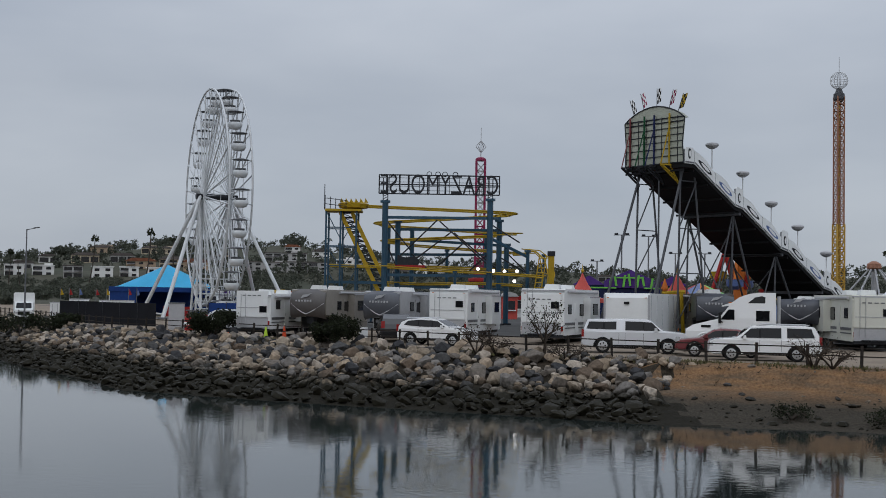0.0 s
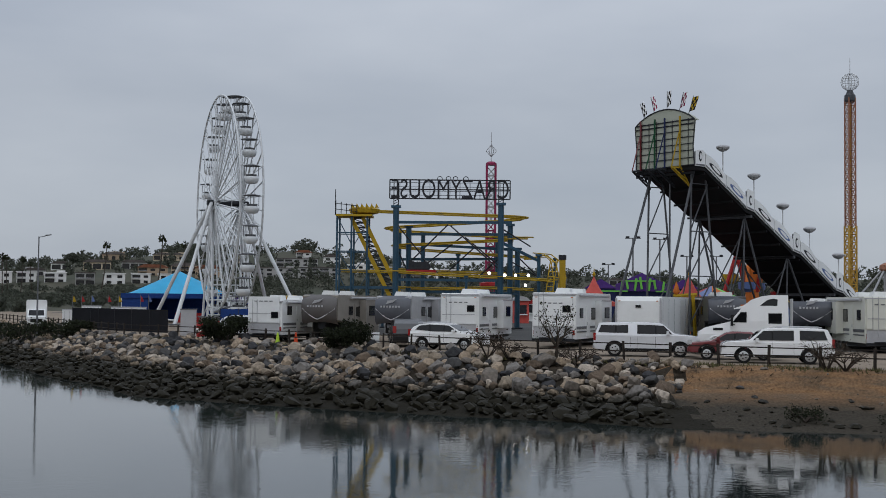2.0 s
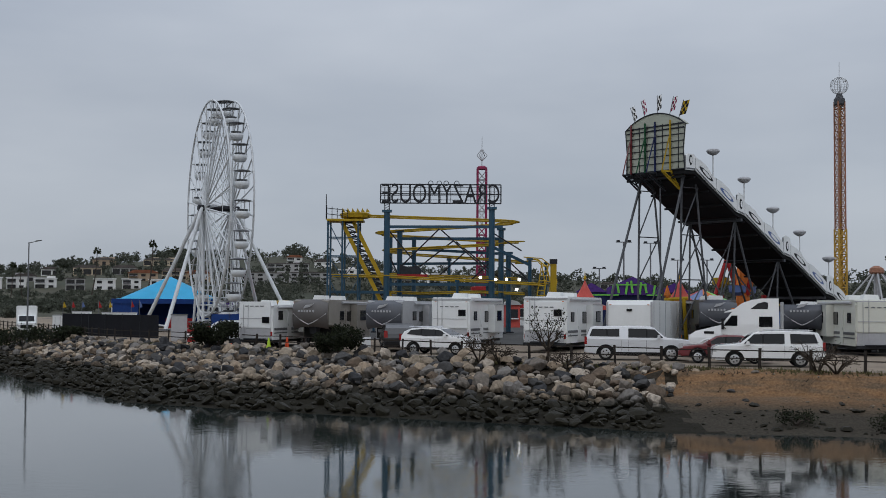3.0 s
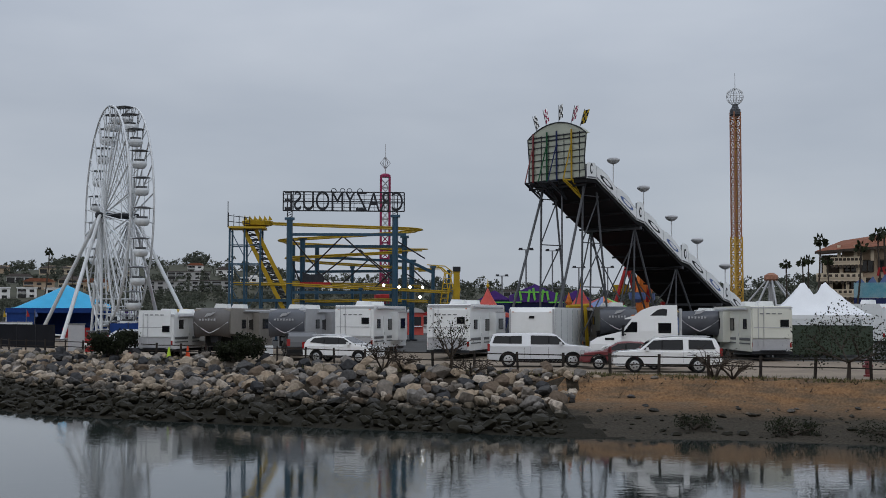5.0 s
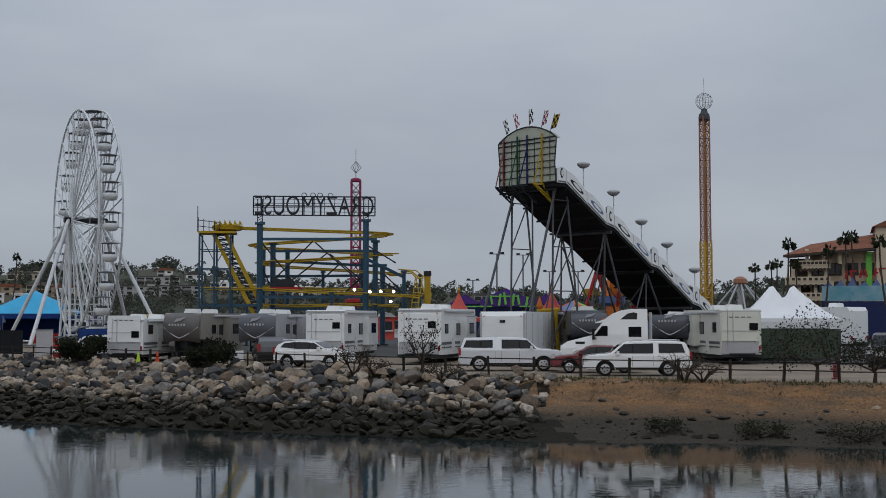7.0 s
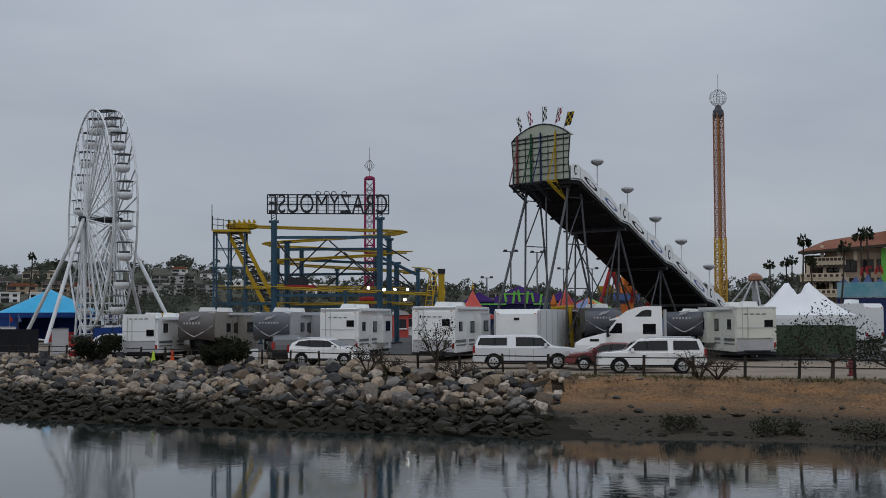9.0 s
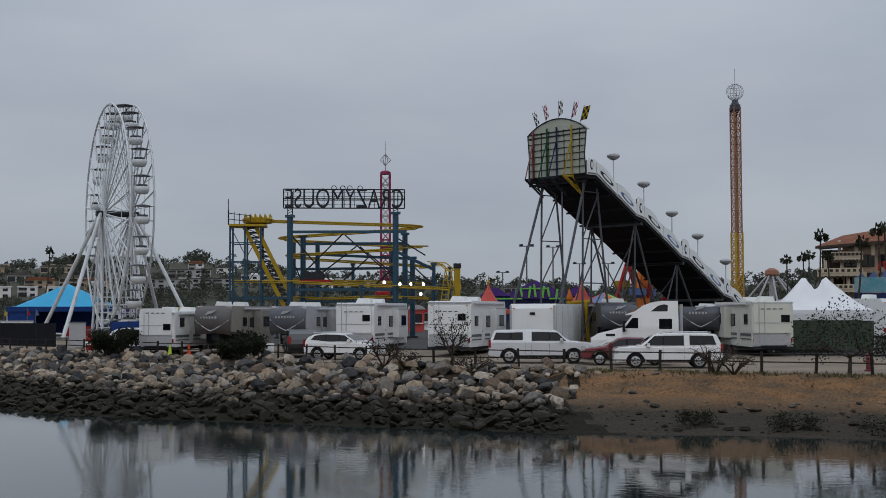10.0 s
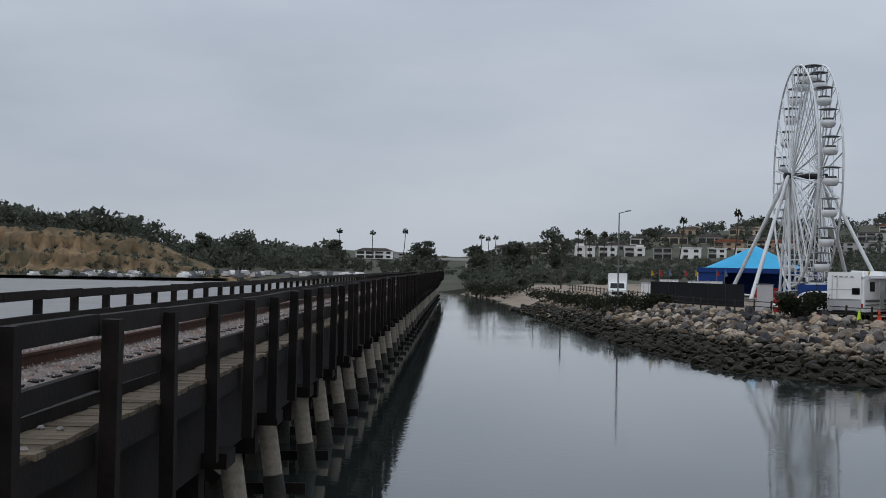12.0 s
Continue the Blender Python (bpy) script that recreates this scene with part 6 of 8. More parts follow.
def car(name, x, y, heading, label, paint, outline, glass, wheels, W=2.0, wr=0.39, belt=1.12, shield=None, tail=None, roof_bars=True, seams=(), steps=False, size=1.0):
    """A car: the side outline (nose at +x) with wheel arches, drawn in above the belt line."""
    z = gz(x, y)
    t = thing(name, pose(x, y, z, 0, 0, heading) @ Matrix.Scale(size, 4), label, "car", "parked vehicles")
    base = 0.36
    poly = list(outline)
    for cx in sorted(wheels):
        poly += [(px, pz) for px, pz in reversed(arch(cx, wr + 0.10, base))]
    top = max(p[1] for p in poly)
    taper = lambda zz: 1.0 if zz < belt else 1 - 0.17 * (zz - belt) / (top - belt)
    body = part("body", Shape().prism(cut(poly, belt, -1), W), paint, t)
    cabin = part("cabin", Shape().prism(cut(poly, belt - 0.07, 1), W - 0.03, None, taper), paint, t)
    for ob in (body, cabin):
        bev = ob.modifiers.new("rounded", "BEVEL")
        bev.width, bev.segments, bev.limit_method, bev.angle_limit = 0.055, 2, "ANGLE", radians(50)
    for cx in wheels:
        for sy in (-1, 1):
            part("wheel_well", Shape().path([(px, sy * (W / 2 - 0.01), pz) for px, pz in arch(cx, wr + 0.085, base, 12)], 0.035, 5), BLACK, t)
    for ga, gb in zip(glass, glass[1:]):
        x0, x1 = min(p[0] for p in ga), max(p[0] for p in gb)
        if x0 - x1 < 0.12:
            z0, z1 = max(ga[1][1], gb[0][1]), min(ga[2][1], gb[-1][1])
            for sy in (-1, 1):
                part("pillar_trim", Shape().add([(xx, sy * (W / 2 * taper(zz) + o), zz) for o in (0.005, -0.03) for xx, zz in ((x0, z0), (x1, z0), (x1, z1), (x0, z1))], [(0, 1, 2, 3), (7, 6, 5, 4), (0, 4, 5, 1), (2, 6, 7, 3)]), BLACK, t)
    for g in glass:
        n = len(g)
        for sy in (-1, 1):
            s = Shape().add([(px, sy * (W / 2 * taper(pz) + 0.008), pz) for px, pz in g] + [(px, sy * (W / 2 * taper(pz) - 0.03), pz) for px, pz in g], [tuple(range(n)), tuple(range(2 * n - 1, n - 1, -1))] + [(i, n + i, n + (i + 1) % n, (i + 1) % n) for i in range(n)])
            part("side_window", s, GLASS, t)
    for nm, edge, out in (("windscreen", shield, 0.012), ("rear_window", tail, -0.012)):
        if edge:
            (ax, az_), (bx, bz) = edge
            wa, wb = W / 2 * taper(az_) * 0.92, W / 2 * taper(bz) * 0.88
            nx, nz = abs(bz - az_), abs(bx - ax)
            ln = math.hypot(nx, nz)
            ox, oz = (out * nx / ln, 0.012 * nz / ln)
            part(nm, Shape().add([(ax + ox, -wa, az_ + oz), (ax + ox, wa, az_ + oz), (bx + ox, wb, bz + oz), (bx + ox, -wb, bz + oz)], [(0, 1, 2, 3)]), GLASS, t)
    front, rear = max(p[0] for p in outline), min(p[0] for p in outline)
    for cx in wheels:
        for sy in (-1, 1):
            wheel(t, cx, sy * (W / 2 - 0.13), wr, 0.25)
    part("underbody", Shape().box(((front + rear) / 2, 0, 0.42), (front - rear - 0.5, W - 0.35, 0.22)), BLACK, t)
    part("grille", Shape().box((front - 0.02, 0, 0.78), (0.06, W * 0.5, 0.26)), CHROME, t)
    part("front_bumper", Shape().box((front - 0.03, 0, 0.5), (0.12, W * 0.92, 0.2)), paint if not steps else CHROME, t)
    part("rear_bumper", Shape().box((rear + 0.03, 0, 0.55), (0.14, W * 0.94, 0.2)), BLACK if not steps else CHROME, t)
    for sy in (-1, 1):
        part("headlight", Shape().box((front - 0.10, sy * (W / 2 - 0.2), 0.86), (0.2, 0.41, 0.18)), LENS, t)
        part("tail_light", Shape().box((rear + 0.06, sy * (W / 2 - 0.10), 1.1), (0.14, 0.22, 0.42)), LENSRED, t)
        mx = shield[0][0] - 0.35 if shield else 0.8
        part("mirror", Shape().prism([(-0.09, -0.08), (0.1, -0.07), (0.06, 0.12), (-0.07, 0.12)], 0.2, pose(mx, sy * (W / 2 + 0.08), belt + 0.1)), paint, t)
        part("sill", Shape().box(((front + rear) / 2, sy * (W / 2 - 0.01), 0.42), (wheels[0] - wheels[1] - 2 * wr - 0.25, 0.06, 0.10)), BLACK, t)
        if roof_bars:
            part("roof_bar", Shape().tube((glass[0][2][0] - 0.2, sy * W * 0.36, top + 0.05), (rear + 0.6, sy * W * 0.36, top + 0.03), 0.025, 5), CHROME, t)
        for sx in seams:
            part("door_seam", Shape().box((sx, sy * (W / 2 + 0.001), 0.82), (0.014, 0.006, 0.6)), BLACK, t)
            part("door_handle", Shape().box((sx + 0.18, sy * (W / 2 + 0.01), 1.0), (0.2, 0.04, 0.05)), paint, t)
    return t


SUV = [(2.72, 0.36), (2.84, 0.52), (2.85, 0.85), (2.78, 1.02), (2.55, 1.12), (1.62, 1.2), (1.42, 1.24), (0.78, 1.74), (0.55, 1.83), (-0.4, 1.88), (-2.1, 1.86), (-2.52, 1.8), (-2.72, 1.4), (-2.84, 1.1), (-2.86, 0.7), (-2.8, 0.36)]
CROSS = [(2.35, 0.36), (2.5, 0.55), (2.5, 0.8), (2.38, 0.98), (2.05, 1.08), (1.35, 1.18), (1.15, 1.24), (0.35, 1.64), (0.0, 1.72), (-0.9, 1.74), (-1.75, 1.66), (-2.2, 1.46), (-2.42, 1.12), (-2.5, 0.85), (-2.46, 0.36)]
PICKUP = [(2.75, 0.42), (2.9, 0.55), (2.92, 1.0), (2.82, 1.14), (2.5, 1.2), (1.75, 1.26), (1.55, 1.3), (0.95, 1.8), (0.72, 1.88), (-0.6, 1.92), (-0.82, 1.88), (-0.86, 1.9), (-2.35, 1.88), (-2.62, 1.84), (-2.86, 1.24), (-2.92, 1.2), (-2.92, 0.6), (-2.85, 0.42)]
SEDAN = [(2.2, 0.34), (2.36, 0.5), (2.34, 0.72), (2.1, 0.86), (1.2, 0.96), (0.45, 1.38), (0.1, 1.44), (-0.8, 1.42), (-1.5, 1.08), (-2.2, 1.02), (-2.36, 0.8), (-2.34, 0.34)]


def vehicles():
    car("suv", 15.6, 60.9, 171, "large white sport utility vehicle with dark windows parked by the fence", CARWHITE, SUV,
        [[(1.25, 1.22), (0.3, 1.22), (0.3, 1.72), (0.72, 1.70)], [(0.22, 1.22), (-0.82, 1.22), (-0.82, 1.74), (0.22, 1.73)], [(-1.12, 1.24), (-2.5, 1.26), (-2.34, 1.72), (-1.12, 1.74)]],
        (1.72, -1.62), shield=((1.40, 1.26), (0.80, 1.73)), tail=((-2.74, 1.38), (-2.55, 1.76)), seams=(0.28, -0.82), size=0.92)
    car("pickup_truck", 10.3, 67.2, -9, "pale silver crew-cab pickup truck with a matching camper shell", SILVER, PICKUP,
        [[(1.42, 1.28), (0.55, 1.28), (0.55, 1.76), (0.95, 1.74)], [(0.47, 1.28), (-0.5, 1.28), (-0.5, 1.78), (0.47, 1.77)], [(-1.0, 1.32), (-1.62, 1.32), (-1.62, 1.74), (-1.0, 1.76)], [(-1.74, 1.32), (-2.66, 1.34), (-2.5, 1.74), (-1.74, 1.74)]],
        (1.85, -1.75), W=2.02, wr=0.41, belt=1.22, shield=((1.53, 1.32), (0.98, 1.79)), tail=((-2.84, 1.3), (-2.66, 1.78)), roof_bars=False, seams=(0.5, -0.5, -0.86), steps=True, size=0.95)
    car("crossover_car", -0.3, 74.0, -24, "white rounded crossover car parked beside the shrubs", CARWHITE, CROSS,
        [[(1.02, 1.2), (0.1, 1.2), (0.1, 1.6), (0.38, 1.58)], [(0.02, 1.2), (-0.9, 1.2), (-0.9, 1.64), (0.02, 1.62)], [(-1.0, 1.22), (-2.0, 1.3), (-1.72, 1.56), (-1.0, 1.64)]],
        (1.5, -1.5), W=1.96, wr=0.37, shield=((1.12, 1.27), (0.38, 1.63)), tail=((-2.38, 1.18), (-2.2, 1.44)), seams=(0.06, -0.94), size=0.9)
    car("sedan", 14.4, 64.4, 168, "dark red saloon car half hidden behind the white vehicle", DARKRED, SEDAN,
        [[(1.0, 0.98), (0.05, 0.98), (0.05, 1.34), (0.4, 1.32)], [(-0.03, 0.98), (-1.2, 1.02), (-0.75, 1.34), (-0.03, 1.36)]],
        (1.4, -1.4), W=1.82, wr=0.32, belt=0.95, shield=((1.18, 0.98), (0.46, 1.37)), tail=((-1.48, 1.1), (-0.82, 1.41)), roof_bars=False, seams=(0.0,))
    for x, y, hd, lab, pt, prof in ((31.4, 66.6, -120, "dark grey off-road vehicle parked under the trees", BLACKCAR, SUV), (33.9, 64.6, 170, "white car parked beyond the bank tree", CARWHITE, CROSS), (-14.2, 88.5, -30, "silver car parked behind the round bush", SILVER, CROSS), (-3.0, 78.6, 96, "dark hatchback with red tail lamps between the caravans", BLACKCAR, CROSS), (-34.0, 122, -60, "white car near the box truck", CARWHITE, CROSS)):
        car("car", x, y, hd, lab, pt, prof, [[(1.02, 1.22), (0.1, 1.22), (0.1, 1.62), (0.38, 1.6)], [(0.02, 1.22), (-0.9, 1.22), (-0.9, 1.64), (0.02, 1.62)], [(-1.0, 1.24), (-2.0, 1.3), (-1.72, 1.56), (-1.0, 1.64)]],
            (1.5, -1.5), W=1.96, wr=0.37, shield=((1.14, 1.28), (0.38, 1.63)) if prof is CROSS else ((1.40, 1.26), (0.80, 1.73)), roof_bars=False, seams=(0.06,))


def lorry():
    """A long-nosed white tractor unit with a high sleeper, nose to the left."""
    x, y = 16.3, 69.4
    t = thing("lorry", pose(x, y, gz(x, y), 0, 0, 166) @ Matrix.Scale(0.94, 4), "white long-nosed tractor lorry with a tall sleeper cab", "lorry")
    W = 2.35
    hood = [(2.9, 0.5), (2.95, 0.95), (2.85, 1.35), (2.5, 1.58), (1.4, 1.86), (1.0, 1.95), (1.0, 0.5)] + list(reversed(arch(1.75, 0.6, 0.5)))
    part("hood", Shape().prism(cut(hood, 1.2, -1), W * 0.86), CARWHITE, t)
    part("hood_top", Shape().prism(cut(hood, 1.2, 1), W * 0.86, None, lambda z: 1 - 0.22 * (z - 1.2)), CARWHITE, t)
    cab = [(1.05, 0.6), (1.05, 1.95), (0.45, 2.68), (0.35, 2.85), (-0.15, 3.22), (-0.7, 3.42), (-1.25, 3.5), (-2.2, 3.5), (-2.25, 0.6)]
    part("cab", Shape().prism(cut(cab, 2.0, -1), W), CARWHITE, t)
    part("sleeper_roof", Shape().prism(cut(cab, 2.0, 1), W, None, lambda z: 1 - 0.06 * (z - 2.0)), CARWHITE, t)
    part("windscreen", Shape().add([(1.07, -0.95, 1.98), (1.07, 0.95, 1.98), (0.47, 0.86, 2.68), (0.47, -0.86, 2.68)], [(0, 1, 2, 3)]), GLASS, t)
    part("sun_visor", Shape().prism([(0.3, 2.72), (0.85, 2.66), (0.85, 2.72), (0.35, 2.88)], W * 0.9), CARWHITE, t)
    for sy in (-1, 1):
        for g in ([(0.92, 1.9), (0.12, 1.9), (0.12, 2.5), (0.45, 2.5)], [(-1.1, 1.85), (-1.85, 1.85), (-1.85, 2.45), (-1.1, 2.45)], [(-0.62, 2.88), (-1.6, 2.88), (-1.62, 3.25), (-1.4, 3.3), (-1.05, 3.22)]):
            n = len(g)
            f = (lambda z: W / 2 * (1 - 0.06 * (z - 2.0)) + 0.006) if g[0][1] > 2.6 else (lambda z: W / 2 + 0.006)
            s = Shape().add([(a, sy * f(b), b) for a, b in g] + [(a, sy * (f(b) - 0.04), b) for a, b in g], [tuple(range(n)), tuple(range(2 * n - 1, n - 1, -1))] + [(i, n + i, n + (i + 1) % n, (i + 1) % n) for i in range(n)])
            part("side_window", s, GLASS, t)
        part("mirror", Shape().box((0.95, sy * (W / 2 + 0.22), 2.0), (0.14, 0.26, 0.62)), BLACK, t)
        part("mirror_arm", Shape().tube((0.8, sy * W / 2, 1.75), (0.95, sy * (W / 2 + 0.2), 1.85), 0.03, 5), BLACK, t)
        part("headlight", Shape().box((2.72, sy * 0.85, 1.05), (0.3, 0.3, 0.26)), LENS, t)
        part("hood_vent", Shape().box((1.75, sy * W * 0.41, 1.5), (0.55, 0.05, 0.14)), BLACK, t)
        part("mudguard", Shape().path([(1.75 + 0.62 * math.cos(a * 0.3927), sy * 1.0, 0.5 + 0.62 * math.sin(a * 0.3927)) for a in range(9)], 0.07, 6), CARWHITE, t)
        part("exhaust_stack", Shape().tube((-2.4, sy * 0.95, 0.8), (-2.4, sy * 0.95, 3.3), 0.08, 8), CHROME, t)
        part("fuel_tank", Shape().tube((-0.2, sy * 0.95, 0.62), (-1.9, sy * 0.95, 0.62), 0.32, 12), CHROME, t)
        wheel(t, 1.75, sy * 0.95, 0.5, 0.3)
        wheel(t, -3.2, sy * 0.95, 0.5, 0.55)
        wheel(t, -4.3, sy * 0.95, 0.5, 0.55)
    part("grille", Shape().box((2.9, 0, 1.0), (0.1, 1.0, 0.7)), CHROME, t)
    part("bumper", Shape().box((2.95, 0, 0.5), (0.3, W * 0.95, 0.34)), CARWHITE, t)
    part("chassis", Shape().box((-1.4, 0, 0.75), (6.6, 0.9, 0.25)), BLACK, t)
    part("fifth_wheel", Shape().lathe([(0.5, 0), (0.5, 0.12), (0.1, 0.14)], 14, pose(-3.7, 0, 0.88)), STEELDARK, t)
    for k in range(3):
        part("roof_marker", Shape().box((0.42 - 0.05 * k, -0.4 + 0.4 * k, 2.9), (0.12, 0.14, 0.07)), ORANGE, t)
    return t


def box_truck():
    x, y = spot(-18.5, 128)
    t = thing("box_truck", pose(x, y, gz(x, y), 0, 0, 18) @ Matrix.Scale(0.85, 4), "white box truck facing the water beside the pole", "lorry")
    part("box", Shape().prism([(-1.15, 0.9), (1.15, 0.9), (1.15, 3.2), (1.0, 3.3), (-1.0, 3.3), (-1.15, 3.2)], 4.6, pose(0, 3.6, 0)), WHITE, t)
    part("cab", Shape().prism([(0.1, 0.5), (1.8, 0.5), (1.8, 2.2), (1.0, 2.25), (0.35, 1.5), (0.1, 1.35)], 1.95, pose(0, -0.5, 0, 0, 0, 90)), WHITE, t)
    part("windscreen", Shape().add([(-0.85, -0.16, 1.52), (0.85, -0.16, 1.52), (0.8, 0.46, 2.2), (-0.8, 0.46, 2.2)], [(0, 1, 2, 3)]), GLASS, t)
    part("grille", Shape().box((0, -0.42, 0.95), (1.3, 0.06, 0.4)), BLACK, t)
    for sx in (-1, 1):
        part("headlight", Shape().box((sx * 0.78, -0.42, 1.0), (0.26, 0.06, 0.2)), LENS, t)
        wheel(t, sx * 0.85, 0.4, 0.42, 0.26, "x")
        wheel(t, sx * 0.85, 4.4, 0.42, 0.3, "x")


# ---- plants ----
def leaves(rng, s, c, r, n, size, squash=0.8):
    """Small leaf quads scattered through a clump."""
    g = np.random.RandomState(rng.randrange(1 << 30))
    v = g.normal(size=(n, 3))
    v *= (r * g.random_sample(n) ** 0.45 / np.linalg.norm(v, axis=1))[:, None]
    p = np.array(c) + v * (1, 1, squash)
    a, b = g.normal(size=(n, 3)), g.normal(size=(n, 3))
    a /= np.linalg.norm(a, axis=1)[:, None]
    b = np.cross(a, b)
    b /= np.linalg.norm(b, axis=1)[:, None] + 1e-9
    a *= (size * g.uniform(0.6, 1.3, n))[:, None]
    b *= (size * g.uniform(0.35, 0.7, n))[:, None]
    quad = np.stack([p - a, p - b, p + a, p + b], 1).reshape(-1, 3)
    s.add(quad.tolist(), [(4 * i, 4 * i + 1, 4 * i + 2, 4 * i + 3) for i in range(n)])


def shrub(name, x, y, w, h, label, n=700, material=None, size=0.09, trunk=0.35, seed=1, bare=0.0, spread_=1.0):
    """A branching shrub or small tree: trunk, forked limbs, twigs and leaf clumps at their ends."""
    rng = random.Random(seed)
    z = gz(x, y)
    t = thing(name, pose(x, y, z - 0.03), label, "tree" if trunk > 0.5 else "bush", "shrubs on the bank")
    wood, crown = Shape(), Shape()
    ends = []
    k0 = 5 if trunk > 0.5 else 6
    for k in range(k0):
        a = 2 * math.pi * k / k0 + rng.uniform(-0.4, 0.4)
        p0 = Vector((0, 0, trunk * h * 0.5 if trunk > 0.5 else 0))
        p1 = Vector((math.cos(a) * w * 0.2, math.sin(a) * w * 0.2, h * rng.uniform(0.35, 0.55)))
        wood.tube(p0, p1, 0.05, 5, 0.035)
        for j in range(4):
            b = a + rng.uniform(-1.1, 1.1)
            p2 = p1 + Vector((math.cos(b) * w * rng.uniform(0.1, 0.3), math.sin(b) * w * rng.uniform(0.1, 0.3), h * rng.uniform(0.02, 0.42)))
            wood.tube(p1, p2, 0.03, 4, 0.015)
            ends.append(p2)
            for _ in range(3 if bare else 2):
                p3 = p2 + Vector((rng.uniform(-1, 1) * w * 0.17, rng.uniform(-1, 1) * w * 0.17, rng.uniform(-0.05, 0.2) * h))
                wood.tube(p2, p3, 0.014, 3, 0.006)
                ends.append(p3)
    if trunk > 0.5:
        wood.tube((0, 0, -0.1), (0.05, 0, trunk * h * 0.5), 0.11, 7, 0.07)
    part("stem", wood, BARK if not bare else DRYLEAF, t)
    for p in ends:
        leaves(rng, crown, p, w * (0.15 if bare else 0.21), max(2, int(n / len(ends) * (1 - bare))), size)
    part("crown", crown, material or LEAF, t)
    return t


def plants():
    shrub("round_bush", *spot(-10.45, 83.5), 2.7, 1.7, "dense dark round bush beside the fence", 4200, size=0.10, trunk=0.1, seed=2)
    shrub("leaning_shrub", *spot(-4.9, 71.6), 2.1, 1.9, "dark leaning shrub with a forked trunk on the bank", 3600, size=0.09, trunk=0.55, seed=3)
    shrub("sparse_bush", *spot(1.55, 64.8), 2.2, 1.45, "sparse twiggy grey-brown bush at the fence", 500, material=DRYLEAF, size=0.06, trunk=0.1, seed=4, bare=0.4)
    shrub("sparse_bush", *spot(2.5, 63.8), 1.8, 1.0, "sparse twiggy grey-brown bush at the fence", 420, material=DRYLEAF, size=0.06, trunk=0.1, seed=14, bare=0.4)
    shrub("young_tree", *spot(4.65, 62.6), 1.9, 2.55, "thin young tree with a sparse crown", 520, size=0.06, trunk=0.6, seed=5, bare=0.2)
    shrub("sparse_bush", *spot(5.6, 61.5), 2.2, 0.9, "sparse twiggy grey-brown bush at the fence", 400, material=DRYLEAF, size=0.06, trunk=0.1, seed=15, bare=0.4)
    shrub("dead_brush", *spot(16.5, 57.6), 2.3, 1.5, "bare tangled dead brush on the bank edge", 160, material=DRYLEAF, size=0.04, trunk=0.1, seed=6, bare=0.7)
    shrub("dead_brush", *spot(17.3, 57.2), 2.0, 0.9, "bare tangled dead brush on the bank edge", 160, material=DRYLEAF, size=0.04, trunk=0.1, seed=16, bare=0.7)
    shrub("bank_tree", *spot(22.2, 57.4), 4.2, 2.7, "low spreading tree with a dusty crown", 1900, size=0.065, trunk=0.6, seed=7)
    shrub("bank_tree", *spot(24.6, 58.0), 2.6, 1.9, "low spreading tree with a thin dusty crown", 900, size=0.06, trunk=0.55, seed=17)
    for k, (az, d, w) in enumerate(((15.6, 50.6, 1.3), (19.9, 50.0, 1.6), (24.0, 49.5, 2.2)   )):
        shrub("marsh_shrub", *spot(az, d), w * 1.15, 0.5, "small grey-green marsh shrub on the mud", 800, size=0.05, trunk=0.1, seed=20 + k)
    for k, (az, d, w, h) in enumerate(((-18.6, 112, 4.2, 1.6), (-17.6, 108, 3.4, 1.3), (-19.6, 120, 3.6, 1.4), (-20.8, 134, 3.4, 1.4), (-16.6, 108, 2.4, 1.0), (-21.8, 152, 4.0, 1.6), (-23.6, 190, 4.5, 1.8), (-24.6, 205, 4.5, 2.2))):
        shrub("bank_bush", *spot(az, d), w, h, "grey-green bush at the head of the channel", 900, size=0.14, trunk=0.1, seed=40 + k)
    rng = random.Random(70)
    debris = Shape()
    xs, ys = np.array([rng.uniform(8, 34) for _ in range(1300)]), np.array([rng.uniform(34, 60) for _ in range(1300)])
    _, _, q = bank_share(xs, ys)
    hs = ground_height(xs, ys)
    for x, y, qq, z in zip(xs, ys, q, hs):
        if 0.05 < qq < 0.9 and (qq < 0.62 or rng.random() < 0.3):
            r = 0.05 + 0.24 * rng.random() ** 4
            debris.lathe([(r * 0.7, -0.03), (r, r * 0.15), (r * 0.5, r * 0.55)], 5, pose(x, y, z, rng.uniform(-20, 20), rng.uniform(-20, 20), rng.uniform(0, 90)))
    solid("mud_debris", debris, ROCKS, "scattered stones and clods on the muddy slope", "stones", kind="stuff")
    # grass tufts along the bank top
    rng = random.Random(77)
    tufts = Shape()
    for _ in range(2600):
        k = rng.randrange(3, 15)
        a, b, u = Vector((*CREST[k], 0)), Vector((*CREST[k + 1], 0)), rng.random()
        p = a + (b - a) * u
        x, y = p.x + rng.gauss(0, 0.5), p.y - 0.6 + rng.gauss(0, 0.6)
        z = 1.82
        if rng.random() < 0.5 and x < 9:
            continue
        for _ in range(3):
            hgt, ang = rng.uniform(0.08, 0.26), rng.uniform(0, 6.3)
            dx, dy = 0.03 * math.cos(ang), 0.03 * math.sin(ang)
            tufts.add([(x - dx, y - dy, z), (x + dx, y + dy, z), (x + rng.uniform(-0.12, 0.12), y + rng.uniform(-0.12, 0.12), z + hgt)], [(0, 1, 2)])
    xs, ys = np.array([rng.uniform(9, 36) for _ in range(9000)]), np.array([rng.uniform(38, 62) for _ in range(9000)])
    _, _, q = bank_share(xs, ys)
    hs = ground_height(xs, ys)
